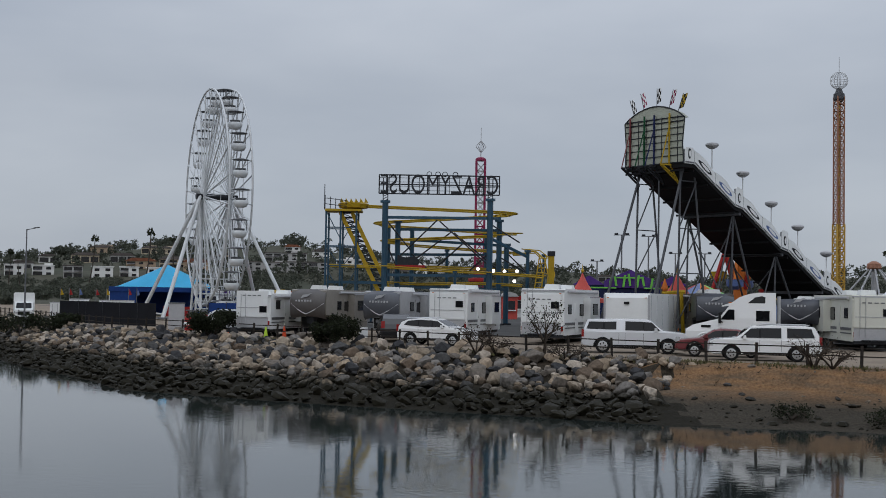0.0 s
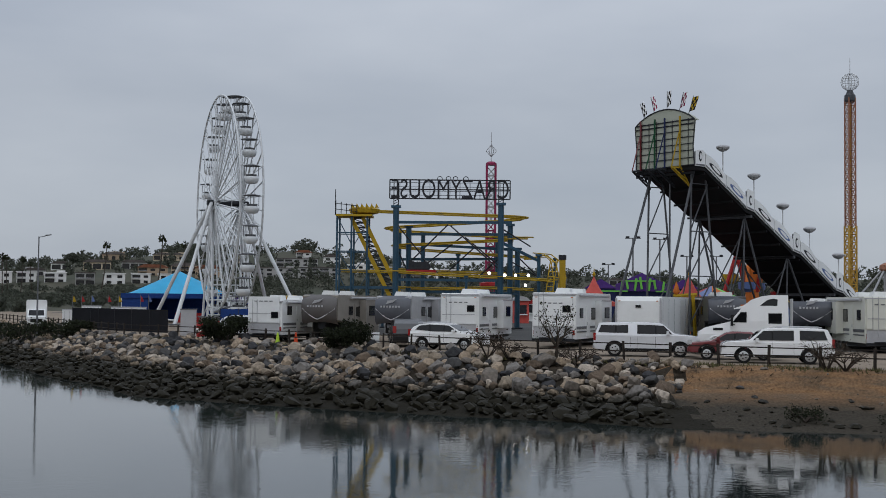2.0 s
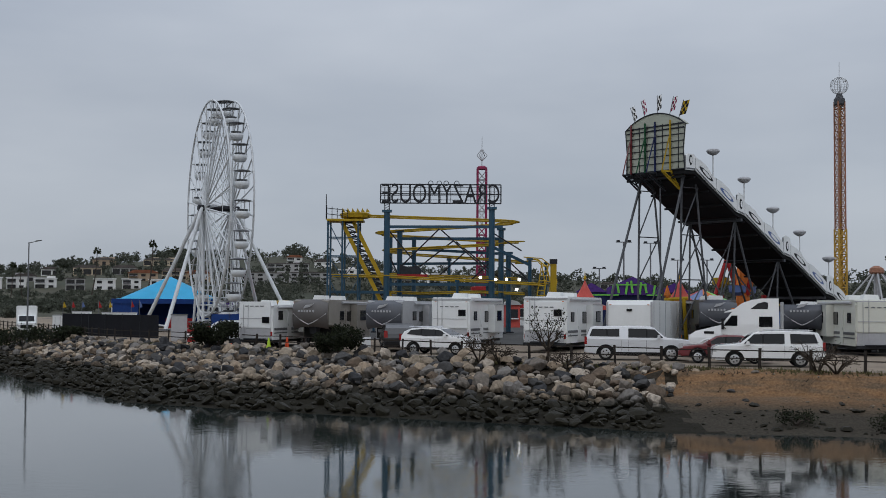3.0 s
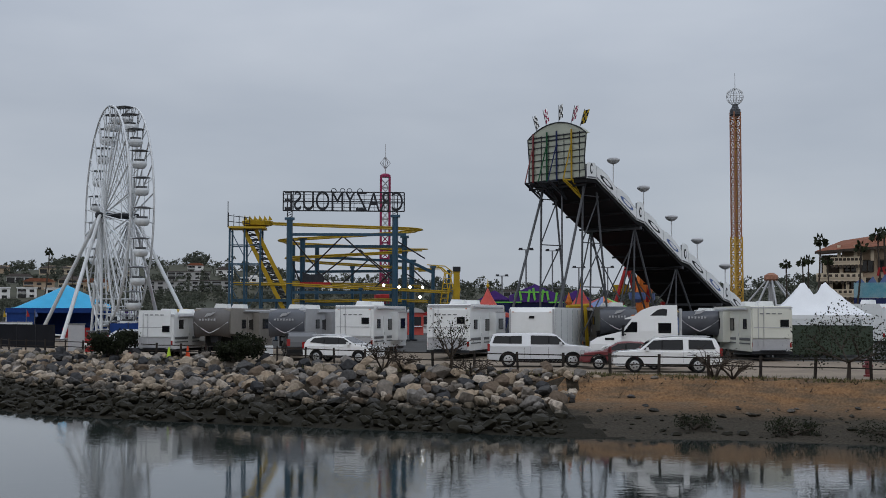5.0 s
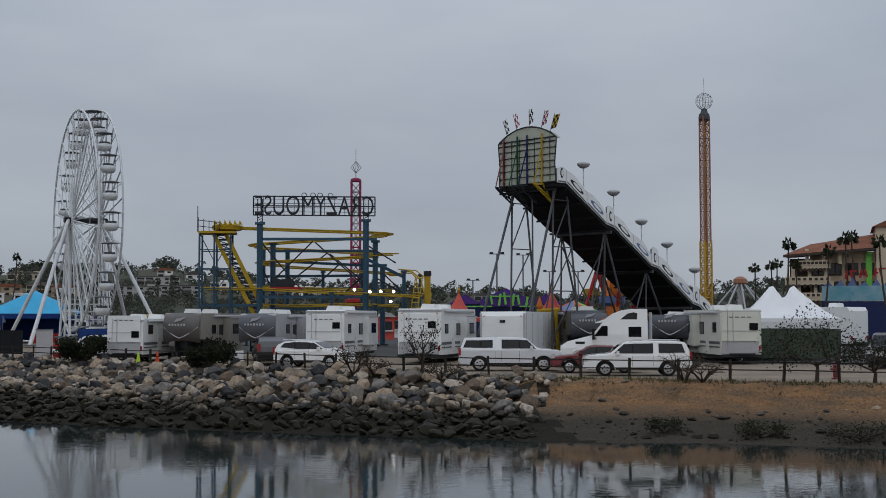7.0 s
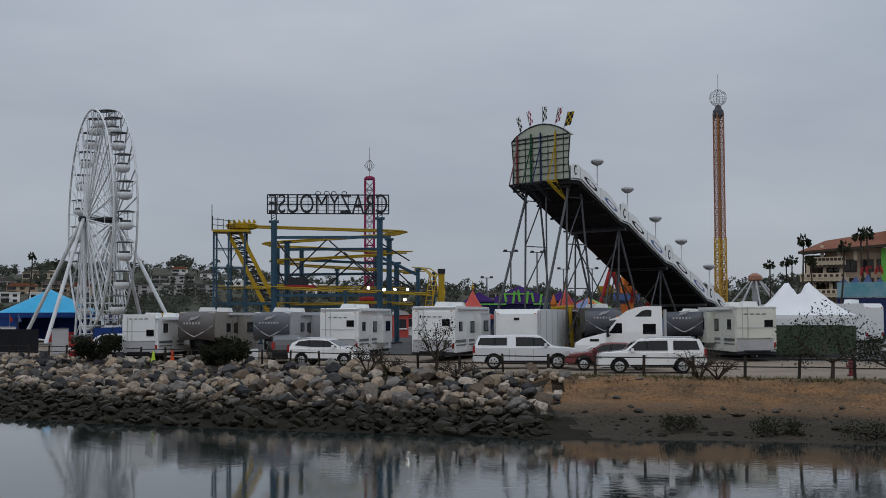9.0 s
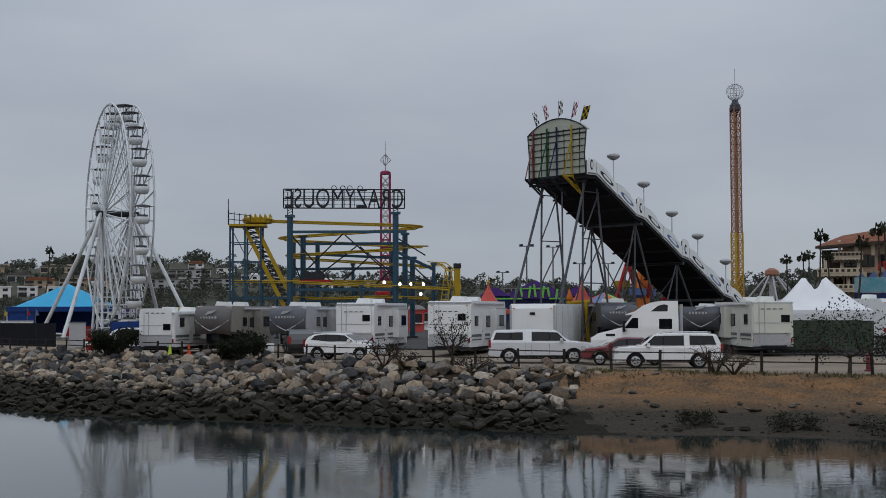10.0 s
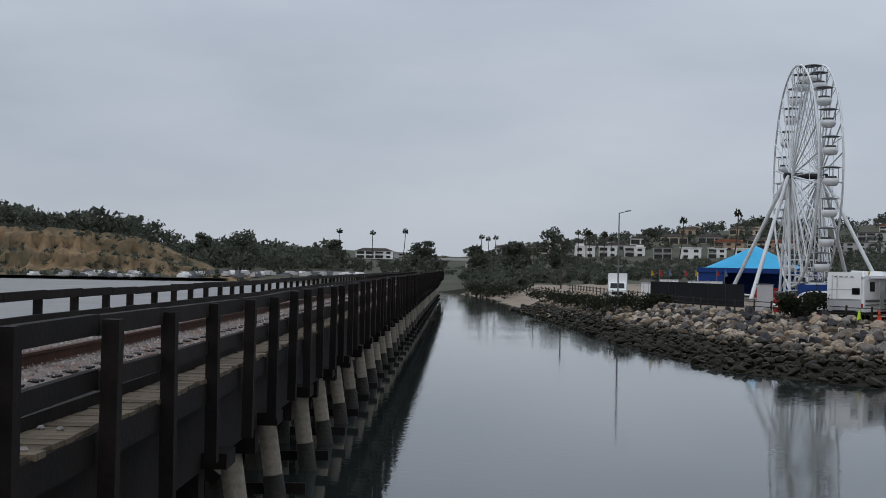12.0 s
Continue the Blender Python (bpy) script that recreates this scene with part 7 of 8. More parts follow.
    roots = Shape()
    for x, y, qq, z in zip(xs, ys, q, hs):
        if 0.73 < qq < 0.82 and rng.random() < 0.5 and math.sin(x * 1.3) + math.sin(x * 0.47 + 1) > -0.7:
            for _ in range(4):
                a, hgt = rng.uniform(0, 6.3), rng.uniform(0.08, 0.3)
                roots.add([(x - 0.02, y, z), (x + 0.02, y, z), (x + 0.2 * math.cos(a), y + 0.2 * math.sin(a), z + hgt * rng.uniform(-0.2, 1))], [(0, 1, 2)])
    solid("scarp_growth", roots, DRYLEAF, "dry roots and weeds along the crumbling bank edge", "weeds", kind="stuff")
    solid("bank_grass", tufts, GRASS, "thin dry grass along the bank top", "grass", kind="stuff")


def palm_mesh(rng, h, lean):
    trunk, head = Shape(), Shape()
    pts = [(-lean * h * 0.12 * (1 - k / 6) ** 2, 0, h * k / 6) for k in range(7)]
    for k in range(6):
        trunk.tube(pts[k], pts[k + 1], 0.13 - 0.008 * k, 6, 0.12 - 0.008 * k)
    c = Vector(pts[-1])
    for k in range(26):
        a, e = rng.uniform(0, 6.3), rng.uniform(-0.7, 1.2)
        r = rng.uniform(0.55, 0.85)
        d = Vector((math.cos(a) * math.cos(e), math.sin(a) * math.cos(e), math.sin(e)))
        side = Vector((-math.sin(a), math.cos(a), 0)) * 0.10
        m, tip = c + d * r * 0.6, c + d * r + Vector((0, 0, -0.2))
        head.add([c, m + side, tip, m - side], [(0, 1, 2, 3)])
        for j in range(3):
            f = m + (tip - m) * (j / 3)
            head.add([f, f + side * 2 + Vector((0, 0, -0.3)), f + d * 0.3], [(0, 1, 2)])
            head.add([f, f - side * 2 + Vector((0, 0, -0.3)), f + d * 0.3], [(0, 1, 2)])
    return trunk, head


def palms():
    rng = random.Random(9)
    trunk, head = palm_mesh(rng, 10.0, 1.0)
    tm, hm = trunk.mesh("palm_trunk", BARK), head.mesh("palm_crown", PALMLEAF)

    def palm(az, d, z, h, turn):
        x, y = spot(az, d)
        t = thing("palm_tree", pose(x, y, z, 0, 0, turn), "slender fan palm with a bare trunk", "palm tree", "fan palms")
        k = h / 10
        for nm, me, m in (("trunk", tm, BARK), ("crown", hm, PALMLEAF)):
            o = part(nm, me, m, t)
            o.scale = (max(0.9, k), max(0.9, k), k)

    for az, top, d in ((19.65, 2.45, 150), (20.35, 2.55, 152), (20.6, 2.62, 156), (21.1, 3.5, 140), (21.4, 2.6, 150), (22.8, 3.2, 148), (23.5, 3.7, 150), (23.75, 3.75, 155), (24.9, 3.55, 140)):
        z = gz(*spot(az, d))
        palm(az, d, z, 4.7 + d * math.tan(radians(top)) - z - 0.4, rng.uniform(0, 360))
    for az, el in ((-24.7, 1.5), (-24.4, 1.42), (-24.05, 1.48), (-20.3, 1.78), (-19.95, 1.85), (-19.8, 1.78), (-19.1, 1.7), (-31.2, 1.65), (-29.7, 1.6), (-28.2, 1.7), (-18.8, 1.5), (-13.2, 2.75), (-12.2, 2.5), (-15.6, 2.4)):
        d = 420
        z = gz(*spot(az, d))
        palm(az, d, z, max(7.0, 4.7 + d * math.tan(radians(el)) - z), rng.uniform(0, 360))


def hill_spot(az, el, r0=340, r1=800):
    """The first place on the hill that shows at that elevation from the eye."""
    rs = np.linspace(r0, r1, 240)
    xs, ys = rs * math.sin(radians(az)), rs * math.cos(radians(az))
    es = np.degrees(np.arctan2(ground_height(xs, ys) - 4.7, rs))
    k = int(np.argmax(es >= el)) if (es >= el).any() else len(rs) - 1
    return float(xs[k]), float(ys[k]), float(rs[k])


def hill_house(az, el, wdeg, hdeg, wall, storeys=2, roof="flat", label="white two-storey hillside house with wide windows", r0=340):
    x, y, r = hill_spot(az, el, r0)
    w, h = r * radians(wdeg), r * radians(hdeg)
    dep = max(7.0, w * 0.5)
    t = thing("house", pose(x, y, gz(x, y) - 0.4, 0, 0, -az), label, "house", "houses on the hill")
    part("wall", Shape().box((0, dep / 2, h / 2), (w, dep, h)), wall, t)
    if roof == "flat":
        part("roof", Shape().box((0, dep / 2, h + 0.15), (w + 0.7, dep + 0.7, 0.3)), ROOFGREY if wall is not STUCCO else STUCCO, t)
    else:
        part("roof", Shape().prism([(-w / 2 - 0.5, h), (w / 2 + 0.5, h), (w / 2 - w * 0.2, h + h * 0.35), (-w / 2 + w * 0.2, h + h * 0.35)], dep + 1, pose(0, dep / 2, 0)), TILE if roof == "tile" else ROOFGREY, t)
    rng = random.Random(int(1000 * (az + 60)) + storeys)
    n = max(2, int(w / 3.6))
    fl = h / storeys
    for k in range(n):
        cx, kind_ = -w / 2 + w * (k + 0.5) / n, rng.random()
        for s in range(storeys):
            ww, hh = (w / n * 0.84, fl * 0.66) if kind_ < 0.55 else (w / n * 0.45, fl * 0.48)
            f = part("window", Shape().box((cx, -0.03, fl * (s + 0.50)), (ww, 0.12, hh)), BLACK, t)
            part("pane", Shape().box((cx, -0.06, fl * (s + 0.50)), (ww - 0.3, 0.12, hh - 0.25)), GLASS, f)
            if kind_ < 0.4 and s:
                part("balcony", Shape().box((cx, -0.7, fl * s + 0.12), (w / n * 0.9, 1.3, 0.18)), wall, t)
                part("balcony_rail", Shape().box((cx, -1.32, fl * s + 0.62), (w / n * 0.9, 0.06, 0.12)), PALEGREY, t)
        if kind_ > 0.7:
            part("roof_box", Shape().box((cx, dep * 0.4, h + 0.3 + fl * 0.16), (w / n * 0.8, dep * 0.5, fl * 0.36)), wall, t)
    return t


def hillside():
    for k, az in enumerate((-20.0, -18.95, -17.75, -16.5, -15.25, -14.1, -12.9)):
        hill_house(az, 0.60 + 0.05 * (k % 3), 0.92 - 0.1 * (k % 2), 0.56 - 0.05 * (k % 3), STUCCO if k != 3 else GREYWALL)
    rng = random.Random(21)
    for az, el, w, h, wall, st, rf in ((-16.0, 1.28, 1.2, 0.36, SAND, 1, "hip"), (-14.4, 1.32, 1.1, 0.34, GREYWALL, 1, "hip"), (-13.6, 1.05, 1.3, 0.4, TAN, 2, "tile"), (-12.2, 1.15, 1.2, 0.4, SAND, 2, "hip"), (-15.3, 1.7, 1.0, 0.3, TAN, 1, "hip"), (-17.5, 1.25, 0.9, 0.3, STUCCO, 1, "hip"), (-11.2, 1.0, 1.1, 0.45, TAN, 2, "tile"), (-12.9, 1.75, 1.4, 0.28, SAND, 1, "hip"), (-8.2, 0.95, 1.9, 0.55, GREYWALL, 3, "flat"), (-6.2, 0.98, 1.9, 0.55, GREYWALL, 3, "flat"), (-7.2, 1.55, 1.9, 0.38, GREYWALL, 2, "flat"), (-5.6, 1.68, 0.8, 0.35, STUCCO, 2, "hip"), (-4.3, 1.25, 1.2, 0.45, STUCCO, 2, "flat"), (-6.9, 1.9, 0.7, 0.32, STUCCO, 2, "tile"), (-3.3, 1.2, 1.0, 0.4, STUCCO, 2, "flat"), (-1.2, 1.0, 0.9, 0.5, STUCCO, 3, "flat"), (-0.2, 1.02, 0.9, 0.5, STUCCO, 3, "flat"), (0.8, 0.95, 0.8, 0.42, STUCCO, 2, "flat"), (-1.9, 0.85, 0.9, 0.38, GREYWALL, 2, "hip"), (2.2, 0.85, 0.8, 0.3, GREYWALL, 1, "hip"), (-23.6, 0.75, 1.0, 0.28, GREYWALL, 1, "hip"), (-22.2, 0.8, 1.1, 0.28, SAND, 1, "hip"), (-18.6, 0.95, 0.9, 0.3, GREYWALL, 1, "hip"), (-21.2, 0.95, 0.8, 0.3, STUCCO, 2, "hip"), (-10.0, 1.45, 1.0, 0.35, SAND, 1, "hip"), (-9.3, 1.0, 0.9, 0.4, TAN, 2, "flat"), (-29.6, 0.42, 1.7, 0.36, STUCCO, 2, "hip"), (-28.6, 0.40, 0.8, 0.3, GREYWALL, 2, "flat"), (9.2, 0.75, 0.7, 0.25, STUCCO, 1, "hip"), (7.4, 0.85, 0.7, 0.25, GREYWALL, 1, "hip")):
        hill_house(az, el, w, h, wall, st, rf, {SAND: "sandy stucco house with a low roof on the hill", TAN: "tan stucco house with a tiled roof on the hill", GREYWALL: "long grey apartment house with rows of windows", STUCCO: "white stucco house on the wooded hill"}[wall])
    # woods: many small leaf quads in uneven clumps
    woods = Shape()
    made = 0

    def far_tree(x, y, w, h, n, flat=0.6):
        z = gz(x, y)
        woods.tube((x, y, z - 0.5), (x, y, z + h * 0.5), 0.2, 4, 0.1, caps=False)
        for k in range(5):
            c = (x + rng.uniform(-0.28, 0.28) * w, y + rng.uniform(-0.28, 0.28) * w, z + h * (0.2 + 0.13 * k))
            leaves(rng, woods, c, w * (0.42 - 0.05 * k), n // 4, 0.06 * w + 0.28, 0.75)

    def band(az0, az1, count, r0, r1, w0, w1, tall=0.95):
        for _ in range(count):
            az, r = rng.uniform(az0, az1), rng.uniform(r0, r1)
            x, y = spot(az, r)
            w = rng.uniform(w0, w1) * (0.4 if -30.8 < az < -28.0 and r > 300 else 1.0)
            far_tree(x, y, w, w * tall * rng.uniform(0.7, 1.1), 72)

    def bluff_trees(az0, az1, count):
        for _ in range(count):
            az, r = rng.uniform(az0, az1), rng.uniform(386, 425)
            x, y = spot(az, r)
            w = rng.uniform(6, 12.5)
            z0 = float(np.interp(az, [-64, -50, -46, -43, -40.5, -39, -38], [10, 12.5, 14.4, 14.0, 12.8, 9.6, 7.0])) - 0.6
            for k in range(5):
                c = (x + rng.uniform(-0.35, 0.35) * w, y + rng.uniform(-0.3, 0.3) * w, z0 + w * (0.08 + 0.12 * k))
                leaves(rng, woods, c, w * (0.42 - 0.04 * k), 30, 0.06 * w + 0.25, 0.55)

    band(-27, -10.5, 220, 560, 800, 4.0, 7.0, 0.75)
    # scrub on the slope below the row of white houses
    for _ in range(420):
        az = rng.uniform(-27.5, -10.2)
        x, y, r = hill_spot(az, rng.uniform(-0.35, 0.52), 300)
        w = rng.uniform(2.6, 5.2)
        for k in range(2):
            leaves(rng, woods, (x + rng.uniform(-0.4, 0.4) * w, y - 4, gz(x, y) + 0.3 + 0.2 * k * w), w * (0.5 - 0.12 * k), 44, 0.05 * w + 0.22, 0.5)
    for _ in range(520):
        az = rng.uniform(-12.5, 13)
        x, y, r = hill_spot(az, rng.uniform(0.1, 1.7), 330)
        w = rng.uniform(3.0, 6.0)
        for k in range(2):
            leaves(rng, woods, (x + rng.uniform(-0.4, 0.4) * w, y - 5, gz(x, y) + 0.3 + 0.2 * k * w), w * (0.5 - 0.12 * k), 40, 0.05 * w + 0.24, 0.55)
    band(-10.5, 31, 260, 450, 800, 4.5, 8.5)
    band(-37.5, -31.5, 40, 430, 470, 9.0, 13.0, 0.85)
    band(-20, 31, 200, 700, 810, 5, 9)
    band(-20.5, 12, 190, 330, 415, 3.0, 5.0)
    band(12, 31, 140, 380, 700, 5, 9)
    band(-25.4, -19, 70, 235, 330, 2.6, 4.6, 0.8)
    band(-25.2, -22.5, 24, 205, 250, 2.4, 3.6, 0.8)
    bluff_trees(-62, -38.6, 120)
    for _ in range(320):
        az, r = rng.uniform(-52, -37), rng.uniform(337, 386)
        z0, _t = bluff_z(np.array([az]), np.array([r]))
        x, y = spot(az, r)
        w = rng.uniform(1.2, 3.6)
        leaves(rng, woods, (x, y, float(z0[0]) + 0.2 * w), w * 0.5, 26, 0.10 * w + 0.15, 0.6)
    band(-39, -26.6, 190, 380, 520, 5.0, 9.0, 0.95)
    band(-38, -26.6, 60, 310, 380, 1.6, 3.2, 0.6)
    for az, el, w, r in ((-21.4, 2.1, 15, 400), (-27.35, 1.42, 11, 420), (-25.0, 1.1, 11, 380), (-40.8, 2.3, 13, 400), (-44.6, 2.4, 13, 400), (-35.6, 1.72, 15, 420), (-37.4, 1.5, 11, 420), (-42.2, 2.0, 12, 400), (-12.5, 2.35, 12, 760), (-6.9, 2.62, 12, 780), (-23.2, 1.45, 12, 400), (-31.4, 1.35, 9, 420), (-17.0, 2.0, 10, 700)):
        x, y = spot(az, r)
        z = gz(x, y)
        h = max(5.0, 4.7 + r * math.tan(radians(el)) - z)
        # a broad dome of overlapping clumps that reaches down to the scrub
        for _ in range(22):
            a, q, v = rng.uniform(0, 6.283), math.sqrt(rng.random()), rng.random()
            wide = 0.42 * w * math.sqrt(max(0.06, 1 - v ** 2.4)) * q
            c = (x + wide * math.cos(a), y + wide * math.sin(a), z + h * (0.16 + 0.70 * v) + rng.uniform(-0.3, 0.3))
            leaves(rng, woods, c, w * 0.17, 80, 0.55, 0.62)
        woods.tube((x, y, z - 1), (x, y, z + h * 0.7), 0.4, 5, 0.2)
    solid("hill_woods", woods, TREELEAF, "dark mixed woods over the hills and bluff", "woods", kind="stuff")
    # far road with a row of parked cars under the bluff
    lot = Shape()
    for k in range(70):
        az = -46 + 16 * rng.random()
        r = 338 + rng.uniform(0, 6)
        x, y = spot(az, r)
        lot.slot = rng.randrange(3)
        z, turn = gz(x, y), rng.uniform(0, 180)
        lot.box((x, y, z + 0.5), (3.4, 1.7, 0.8), turn).box((x, y, z + 1.05), (1.9, 1.5, 0.5), turn)
    solid("distant_cars", lot, (CARWHITE, STEELGREY, GREYWALL), "rows of tiny parked cars under the bluff", "cars", kind="stuff")
    # overpass at the end of the line
    x, y = spot(-26.1, 470)
    o = thing("overpass", pose(x, y, gz(x, y), 0, 0, 26), "low pale concrete overpass across the railway", "bridge")
    hh = 4.7 + 470 * math.tan(radians(0.42)) - gz(x, y)
    part("deck", Shape().box((0, 0, hh), (16, 6, 0.9)), GREYWALL, o)
    for sx in (-6, 6):
        part("pier", Shape().box((sx, 0, hh / 2), (1.0, 5, hh)), GREYWALL, o)


def grandstand():
    """The big tan building with a tiled roof, stepped terraces and a corner tower."""
    az, d = 23.4, 200
    x, y = spot(az, d)
    b = gz(x, y)
    t = thing("grandstand_building", pose(x, y, b, 0, 0, -az), "large tan stucco building with terracotta roofs and open terraces", "building")
    Z = lambda el: 4.7 + d * math.tan(radians(el)) - b
    X = lambda a: d * math.tan(radians(a - az))
    body_l, body_r, tower_l, tower_r = X(22.0), X(25.0), X(24.75), X(28.0)
    part("main_wall", Shape().box(((body_l + body_r) / 2, 6, Z(2.9) / 2), (body_r - body_l, 12, Z(2.9))), TAN, t)
    tw = part("tower", Shape().box(((tower_l + tower_r) / 2, 6.5, Z(3.95) / 2), (tower_r - tower_l, 15, Z(3.95))), SAND, t)
    part("tower_roof", Shape().prism([(tower_l - 0.5, Z(3.95)), (tower_r + 0.5, Z(3.95)), (tower_r - 3, Z(4.35)), (tower_l + 2.6, Z(4.35))], 16, pose(0, 6.5, 0)), TILE, tw)
    part("roof", Shape().add([(X(20.9), -2.5, Z(2.78)), (tower_l, -2.5, Z(3.05)), (tower_l, 12, Z(3.1)), (X(20.9), 12, Z(2.82)), (X(22.0), 5, Z(3.35)), (tower_l, 5, Z(3.75))], [(0, 1, 5, 4), (1, 2, 5), (2, 3, 4, 5), (3, 0, 4), (0, 3, 2, 1)]), TILE, t, "terracotta tiled hip roof")
    part("eave", Shape().beam((X(20.9), -2.6, Z(2.72)), (tower_l, -2.6, Z(2.98)), 0.4, 0.35), BARK, t)
    for el, a0 in ((2.25, 21.55), (1.55, 20.95), (0.85, 21.2)):
        part("terrace_slab", Shape().box(((X(a0) + body_l + 3) / 2, 3, Z(el)), (body_l + 3 - X(a0), 10, 0.5)), SAND, t)
        part("parapet", Shape().box(((X(a0) + body_l + 3) / 2, -2.0, Z(el) + 0.6), (body_l + 3 - X(a0), 0.25, 0.75)), SAND, t)
        n = 8
        for k in range(n):
            xx = X(a0) + (body_l + 3 - X(a0)) * (k + 0.5) / n
            part("bracket", Shape().box((xx, -2.15, Z(el) - 0.45), (0.35, 0.5, 0.5)), BARK, t)
            # brown blocks on the solid parapet paint the shade of pierced holes
            part("painted_parapet_hole", Shape().box((xx, -2.14, Z(el) + 0.6), (0.45, 0.06, 0.4)), BARK, t)
        for k in range(3):
            part("column", Shape().box((X(a0) + 1.2 + k * 2.4, -1.2, Z(el) + 1.6), (0.5, 0.5, 2.4)), SAND, t)
    # brown box paints in the shade at the back of the open terraces
    part("painted_terrace_shade", Shape().box((body_l - 1.2, 7, (Z(2.7)) / 2), (4.0, 4, Z(2.7))), BARK, t)
    for el in (2.15, 1.35):
        for a in (22.35, 23.05, 23.75, 24.4):
            w = part("window", Shape().box((X(a), -0.06, Z(el)), (1.9, 0.2, 1.9)), BARK, t)
            for s in (-0.5, 0.5):
                part("pane", Shape().box((X(a) + s * 0.9, -0.12, Z(el)), (0.7, 0.2, 1.6)), GLASS, w)
    for el in (3.1, 2.2, 1.3):
        for a in (25.55, 26.4, 27.2):
            w = part("window", Shape().box((X(a), -1.06, Z(el)), (1.5, 0.2, 1.9)), BARK, tw)
            part("pane", Shape().box((X(a), -1.12, Z(el)), (1.2, 0.2, 1.6)), GLASS, w)
    part("banner", Shape().box((X(24.45), -0.4, Z(2.1)), (0.9, 0.15, 5.4)), LIME, t, "lime-green vertical banner")
    # painted ride front before the building
    x, y = spot(24.2, 150)
    f = thing("fairground_ride", pose(x, y, gz(x, y), 0, 0, -24), "turquoise painted ride front with red lettering bars", "ride")
    z0 = lambda el: 4.7 + 150 * math.tan(radians(el)) - gz(x, y)
    part("lower_front", Shape().box((1.5, 0, z0(0.75) / 2), (12, 2.0, z0(0.75))), NAVY, f)
    part("painted_panel", Shape().box((1.5, -0.3, z0(1.1)), (12, 0.3, 1.7)), TURQUOISE, f)
    for k in range(9):
        part("cresting", Shape().prism([(-0.5, 0), (0.5, 0), (0.1, 0.5 + 0.25 * (k % 3))], 0.2, pose(-3.8 + 1.3 * k, -0.3, z0(1.42))), PANELBLUE, f)
    for k in range(12):
        xx = -1.9 + 0.78 * k
        part("lettering_bar", Shape().beam((xx, -0.1, z0(1.72) + 0.06 * k), (xx + 0.22 * (-1) ** k, -0.1, z0(1.72) + 0.06 * k + 0.95), 0.12, 0.24), RED, f, "red lettering bar")
        if k % 3:
            part("lettering_bar", Shape().box((xx + 0.2, -0.1, z0(1.72) + 0.06 * k + (0.85 if k % 2 else 0.45)), (0.5, 0.12, 0.2)), RED, f)


def street_lamp():
    x, y = spot(-18.47, 110)
    b = gz(x, y)
    t = thing("street_lamp", pose(x, y, b), "tall thin grey street lamp with a short arm", "street lamp")
    h = 9.85 - b
    part("pole", Shape().tube((0, 0, 0), (0, 0, h), 0.09, 8, 0.05), STEELGREY, t)
    part("arm", Shape().tube((0, 0, h - 0.05), (0.75, 0.1, h + 0.12), 0.035, 5), STEELGREY, t)
    part("lamp_head", Shape().prism([(0.55, h + 0.05), (1.05, h + 0.14), (1.05, h + 0.2), (0.6, h + 0.16)], 0.2), STEELGREY, t)
    for az, d, hh in ((-21.05, 190, 7.5), (-22.3, 240, 7.0)):
        x, y = spot(az, d)
        p = thing("utility_pole", pose(x, y, gz(x, y)), "plain timber utility pole", "pole", "utility poles")
        part("pole", Shape().tube((0, 0, 0), (0, 0, hh), 0.13, 6, 0.09), BARK, p)
        part("cross_arm", Shape().beam((-0.9, 0, hh - 0.4), (0.9, 0, hh - 0.4), 0.1, 0.12), BARK, p)


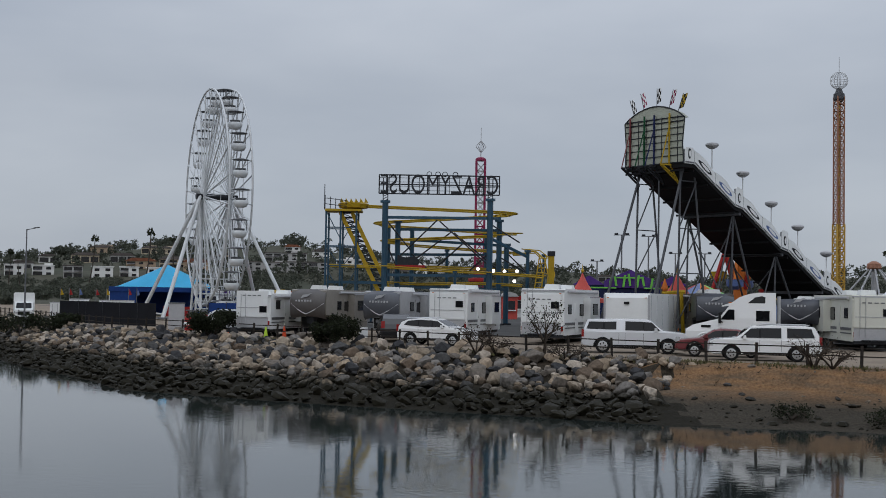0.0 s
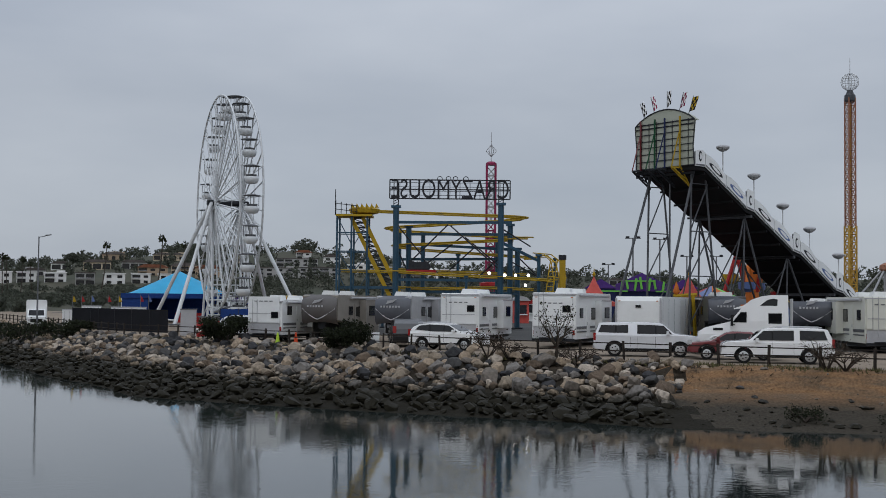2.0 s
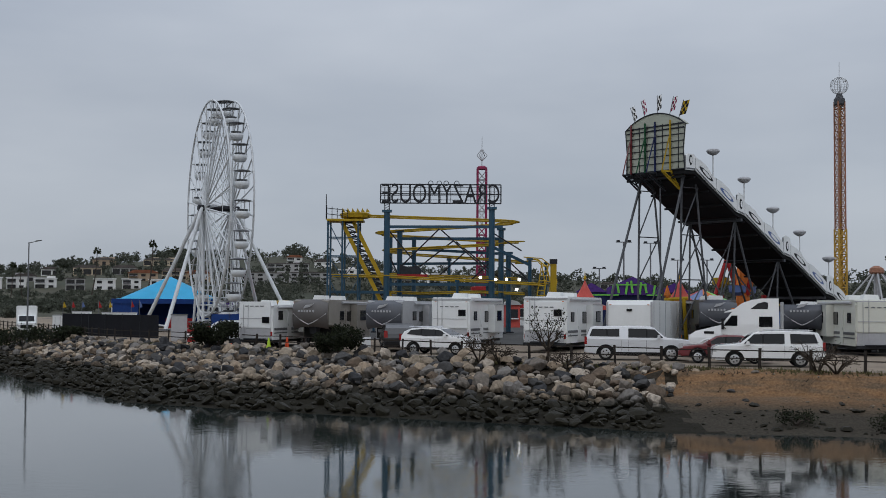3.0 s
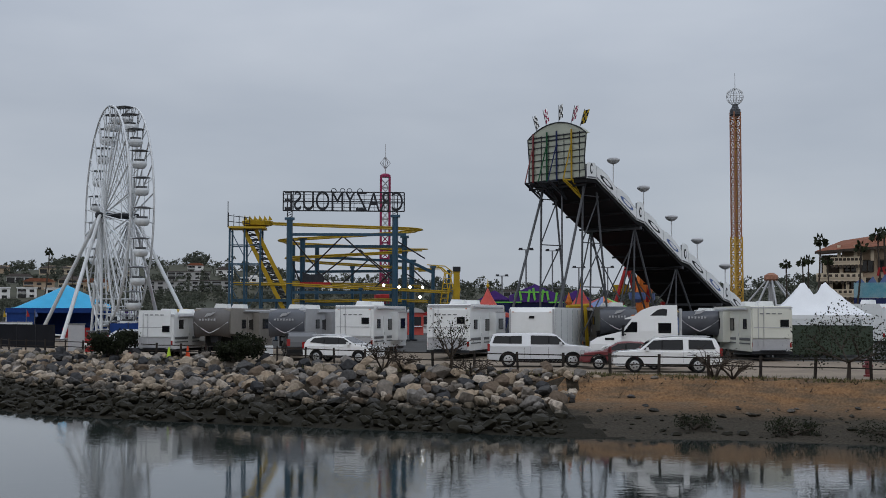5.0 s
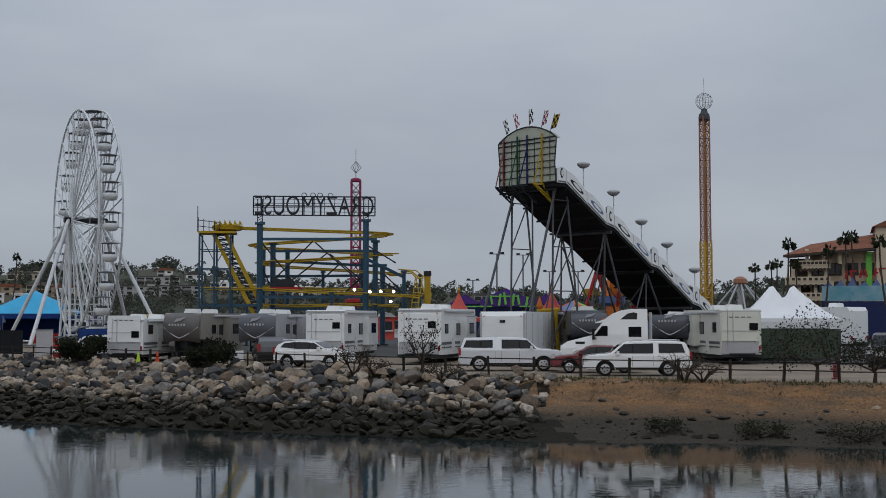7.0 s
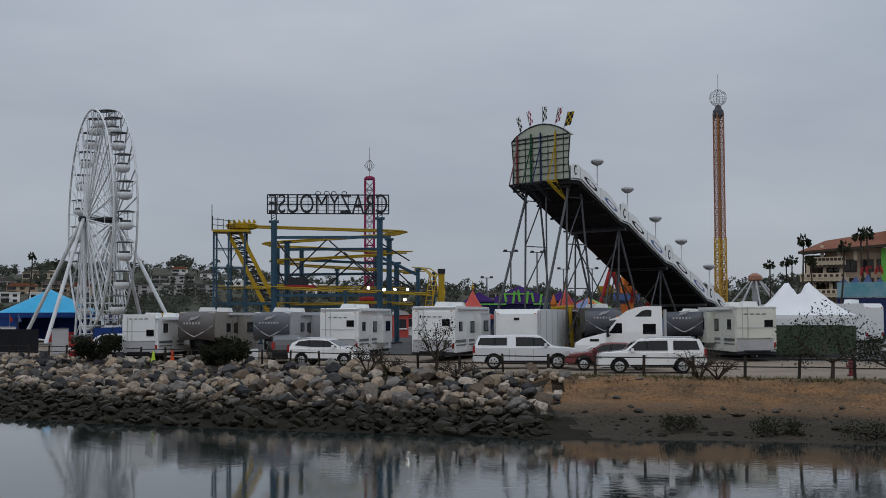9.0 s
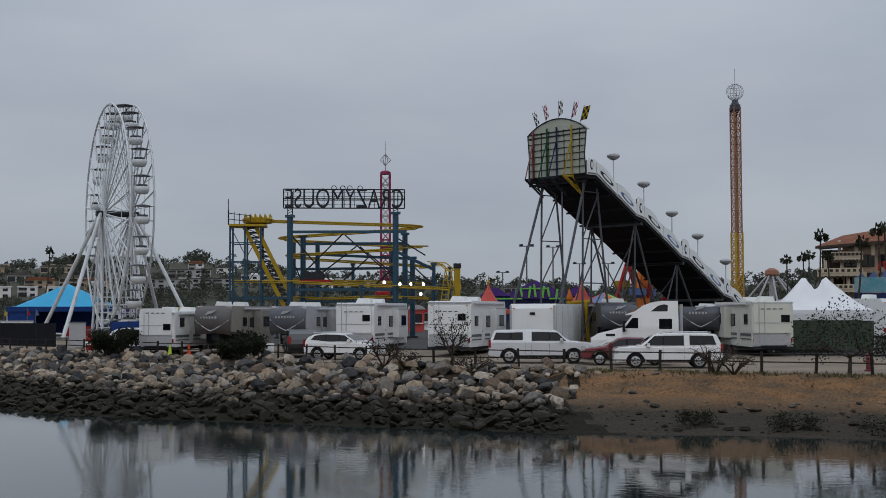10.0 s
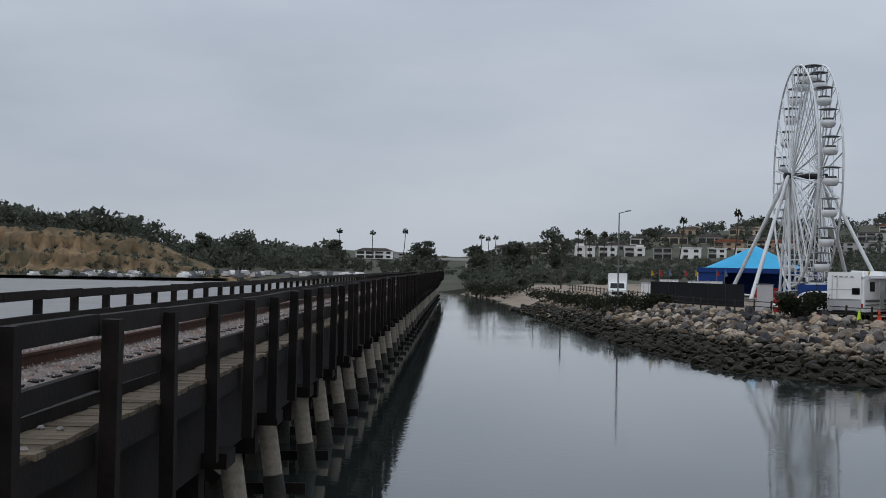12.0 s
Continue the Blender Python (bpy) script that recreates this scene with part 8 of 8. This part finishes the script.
def small_things():
    for az, d, m, h in ((-8.02, 80.5, CONELIME, 0.8), (-7.2, 80.5, CONEORANGE, 0.8), (-9.7, 82.5, CONEORANGE, 0.5)):
        x, y = spot(az, d)
        c = thing("traffic_cone", pose(x, y, gz(x, y)), ("lime" if m is CONELIME else "orange") + " plastic traffic cone by the fence", "traffic cone")
        part("cone", Shape().lathe([(0.17, 0.03), (0.13, 0.25), (0.05, h - 0.04), (0.03, h)], 10), m, c)
        part("base", Shape().box((0, 0, 0.02), (0.42, 0.42, 0.04)), BLACK if m is CONEORANGE else m, c)
    x, y = spot(-3.6, 73.5)
    s = thing("sawhorse", pose(x, y, gz(x, y), 0, 0, 20), "small white sign board leaning by the fence", "sign")
    part("board", Shape().box((0, 0, 0.55), (0.5, 0.05, 0.9)), WHITE, s)
    part("stake", Shape().box((0.1, 0.05, 0.4), (0.06, 0.06, 0.8)), WOOD, s)
    x, y = spot(-12.0, 99)
    c = thing("utility_cabinet", pose(x, y, gz(x, y), 0, 0, 12), "pale grey utility cabinet on the track edge", "cabinet")
    part("body", Shape().box((0, 0, 1.0), (1.2, 0.7, 2.0)), PALEGREY, c)
    part("cap", Shape().box((0, 0, 2.04), (1.3, 0.8, 0.08)), STEELGREY, c)
    part("door", Shape().box((0, -0.36, 1.0), (1.05, 0.03, 1.8)), PALEGREY, c)
    x, y = spot(-11.45, 97)
    b = thing("barrel", pose(x, y, gz(x, y)), "red and white striped barrel", "barrel")
    part("drum", Shape().lathe([(0.32, 0), (0.34, 0.3), (0.34, 0.9), (0.3, 1.0)], 14), RED, b)
    part("band", Shape().lathe([(0.345, 0.4), (0.355, 0.42), (0.355, 0.62), (0.345, 0.64)], 14), WHITE, b)
    # a red fire hydrant under the bank tree
    x, y = spot(23.0, 60.9)
    h = thing("fire_hydrant", pose(x, y, gz(x, y)), "short red fire hydrant in the dirt", "hydrant")
    part("barrel", Shape().lathe([(0.2, 0), (0.2, 0.08), (0.13, 0.1), (0.13, 0.6), (0.17, 0.62), (0.15, 0.72), (0.04, 0.82)], 12), DARKRED, h)
    for s in (-1, 1):
        part("outlet", Shape().tube((0.1 * s, 0, 0.48), (0.24 * s, 0, 0.48), 0.07, 8), DARKRED, h)


midway()
trailers()
vehicles()
lorry()
box_truck()
plants()
palms()
hillside()
grandstand()
street_lamp()
small_things()


# ---- what moves: the racing flags swing in the breeze ----
def motions():
    rng = random.Random(4)
    for fl, tilt in SLIDE_FLAGS:
        ph, sp = rng.uniform(0, 6.3), rng.uniform(2.4, 3.4)
        walk(fl, [(t * 0.25, pose(0, 0, 0, 0, 0, 25 + 22 * math.sin(sp * t * 0.25 + ph) + 10 * math.sin(2.3 * sp * t * 0.25 + ph))) for t in range(49)])


motions()
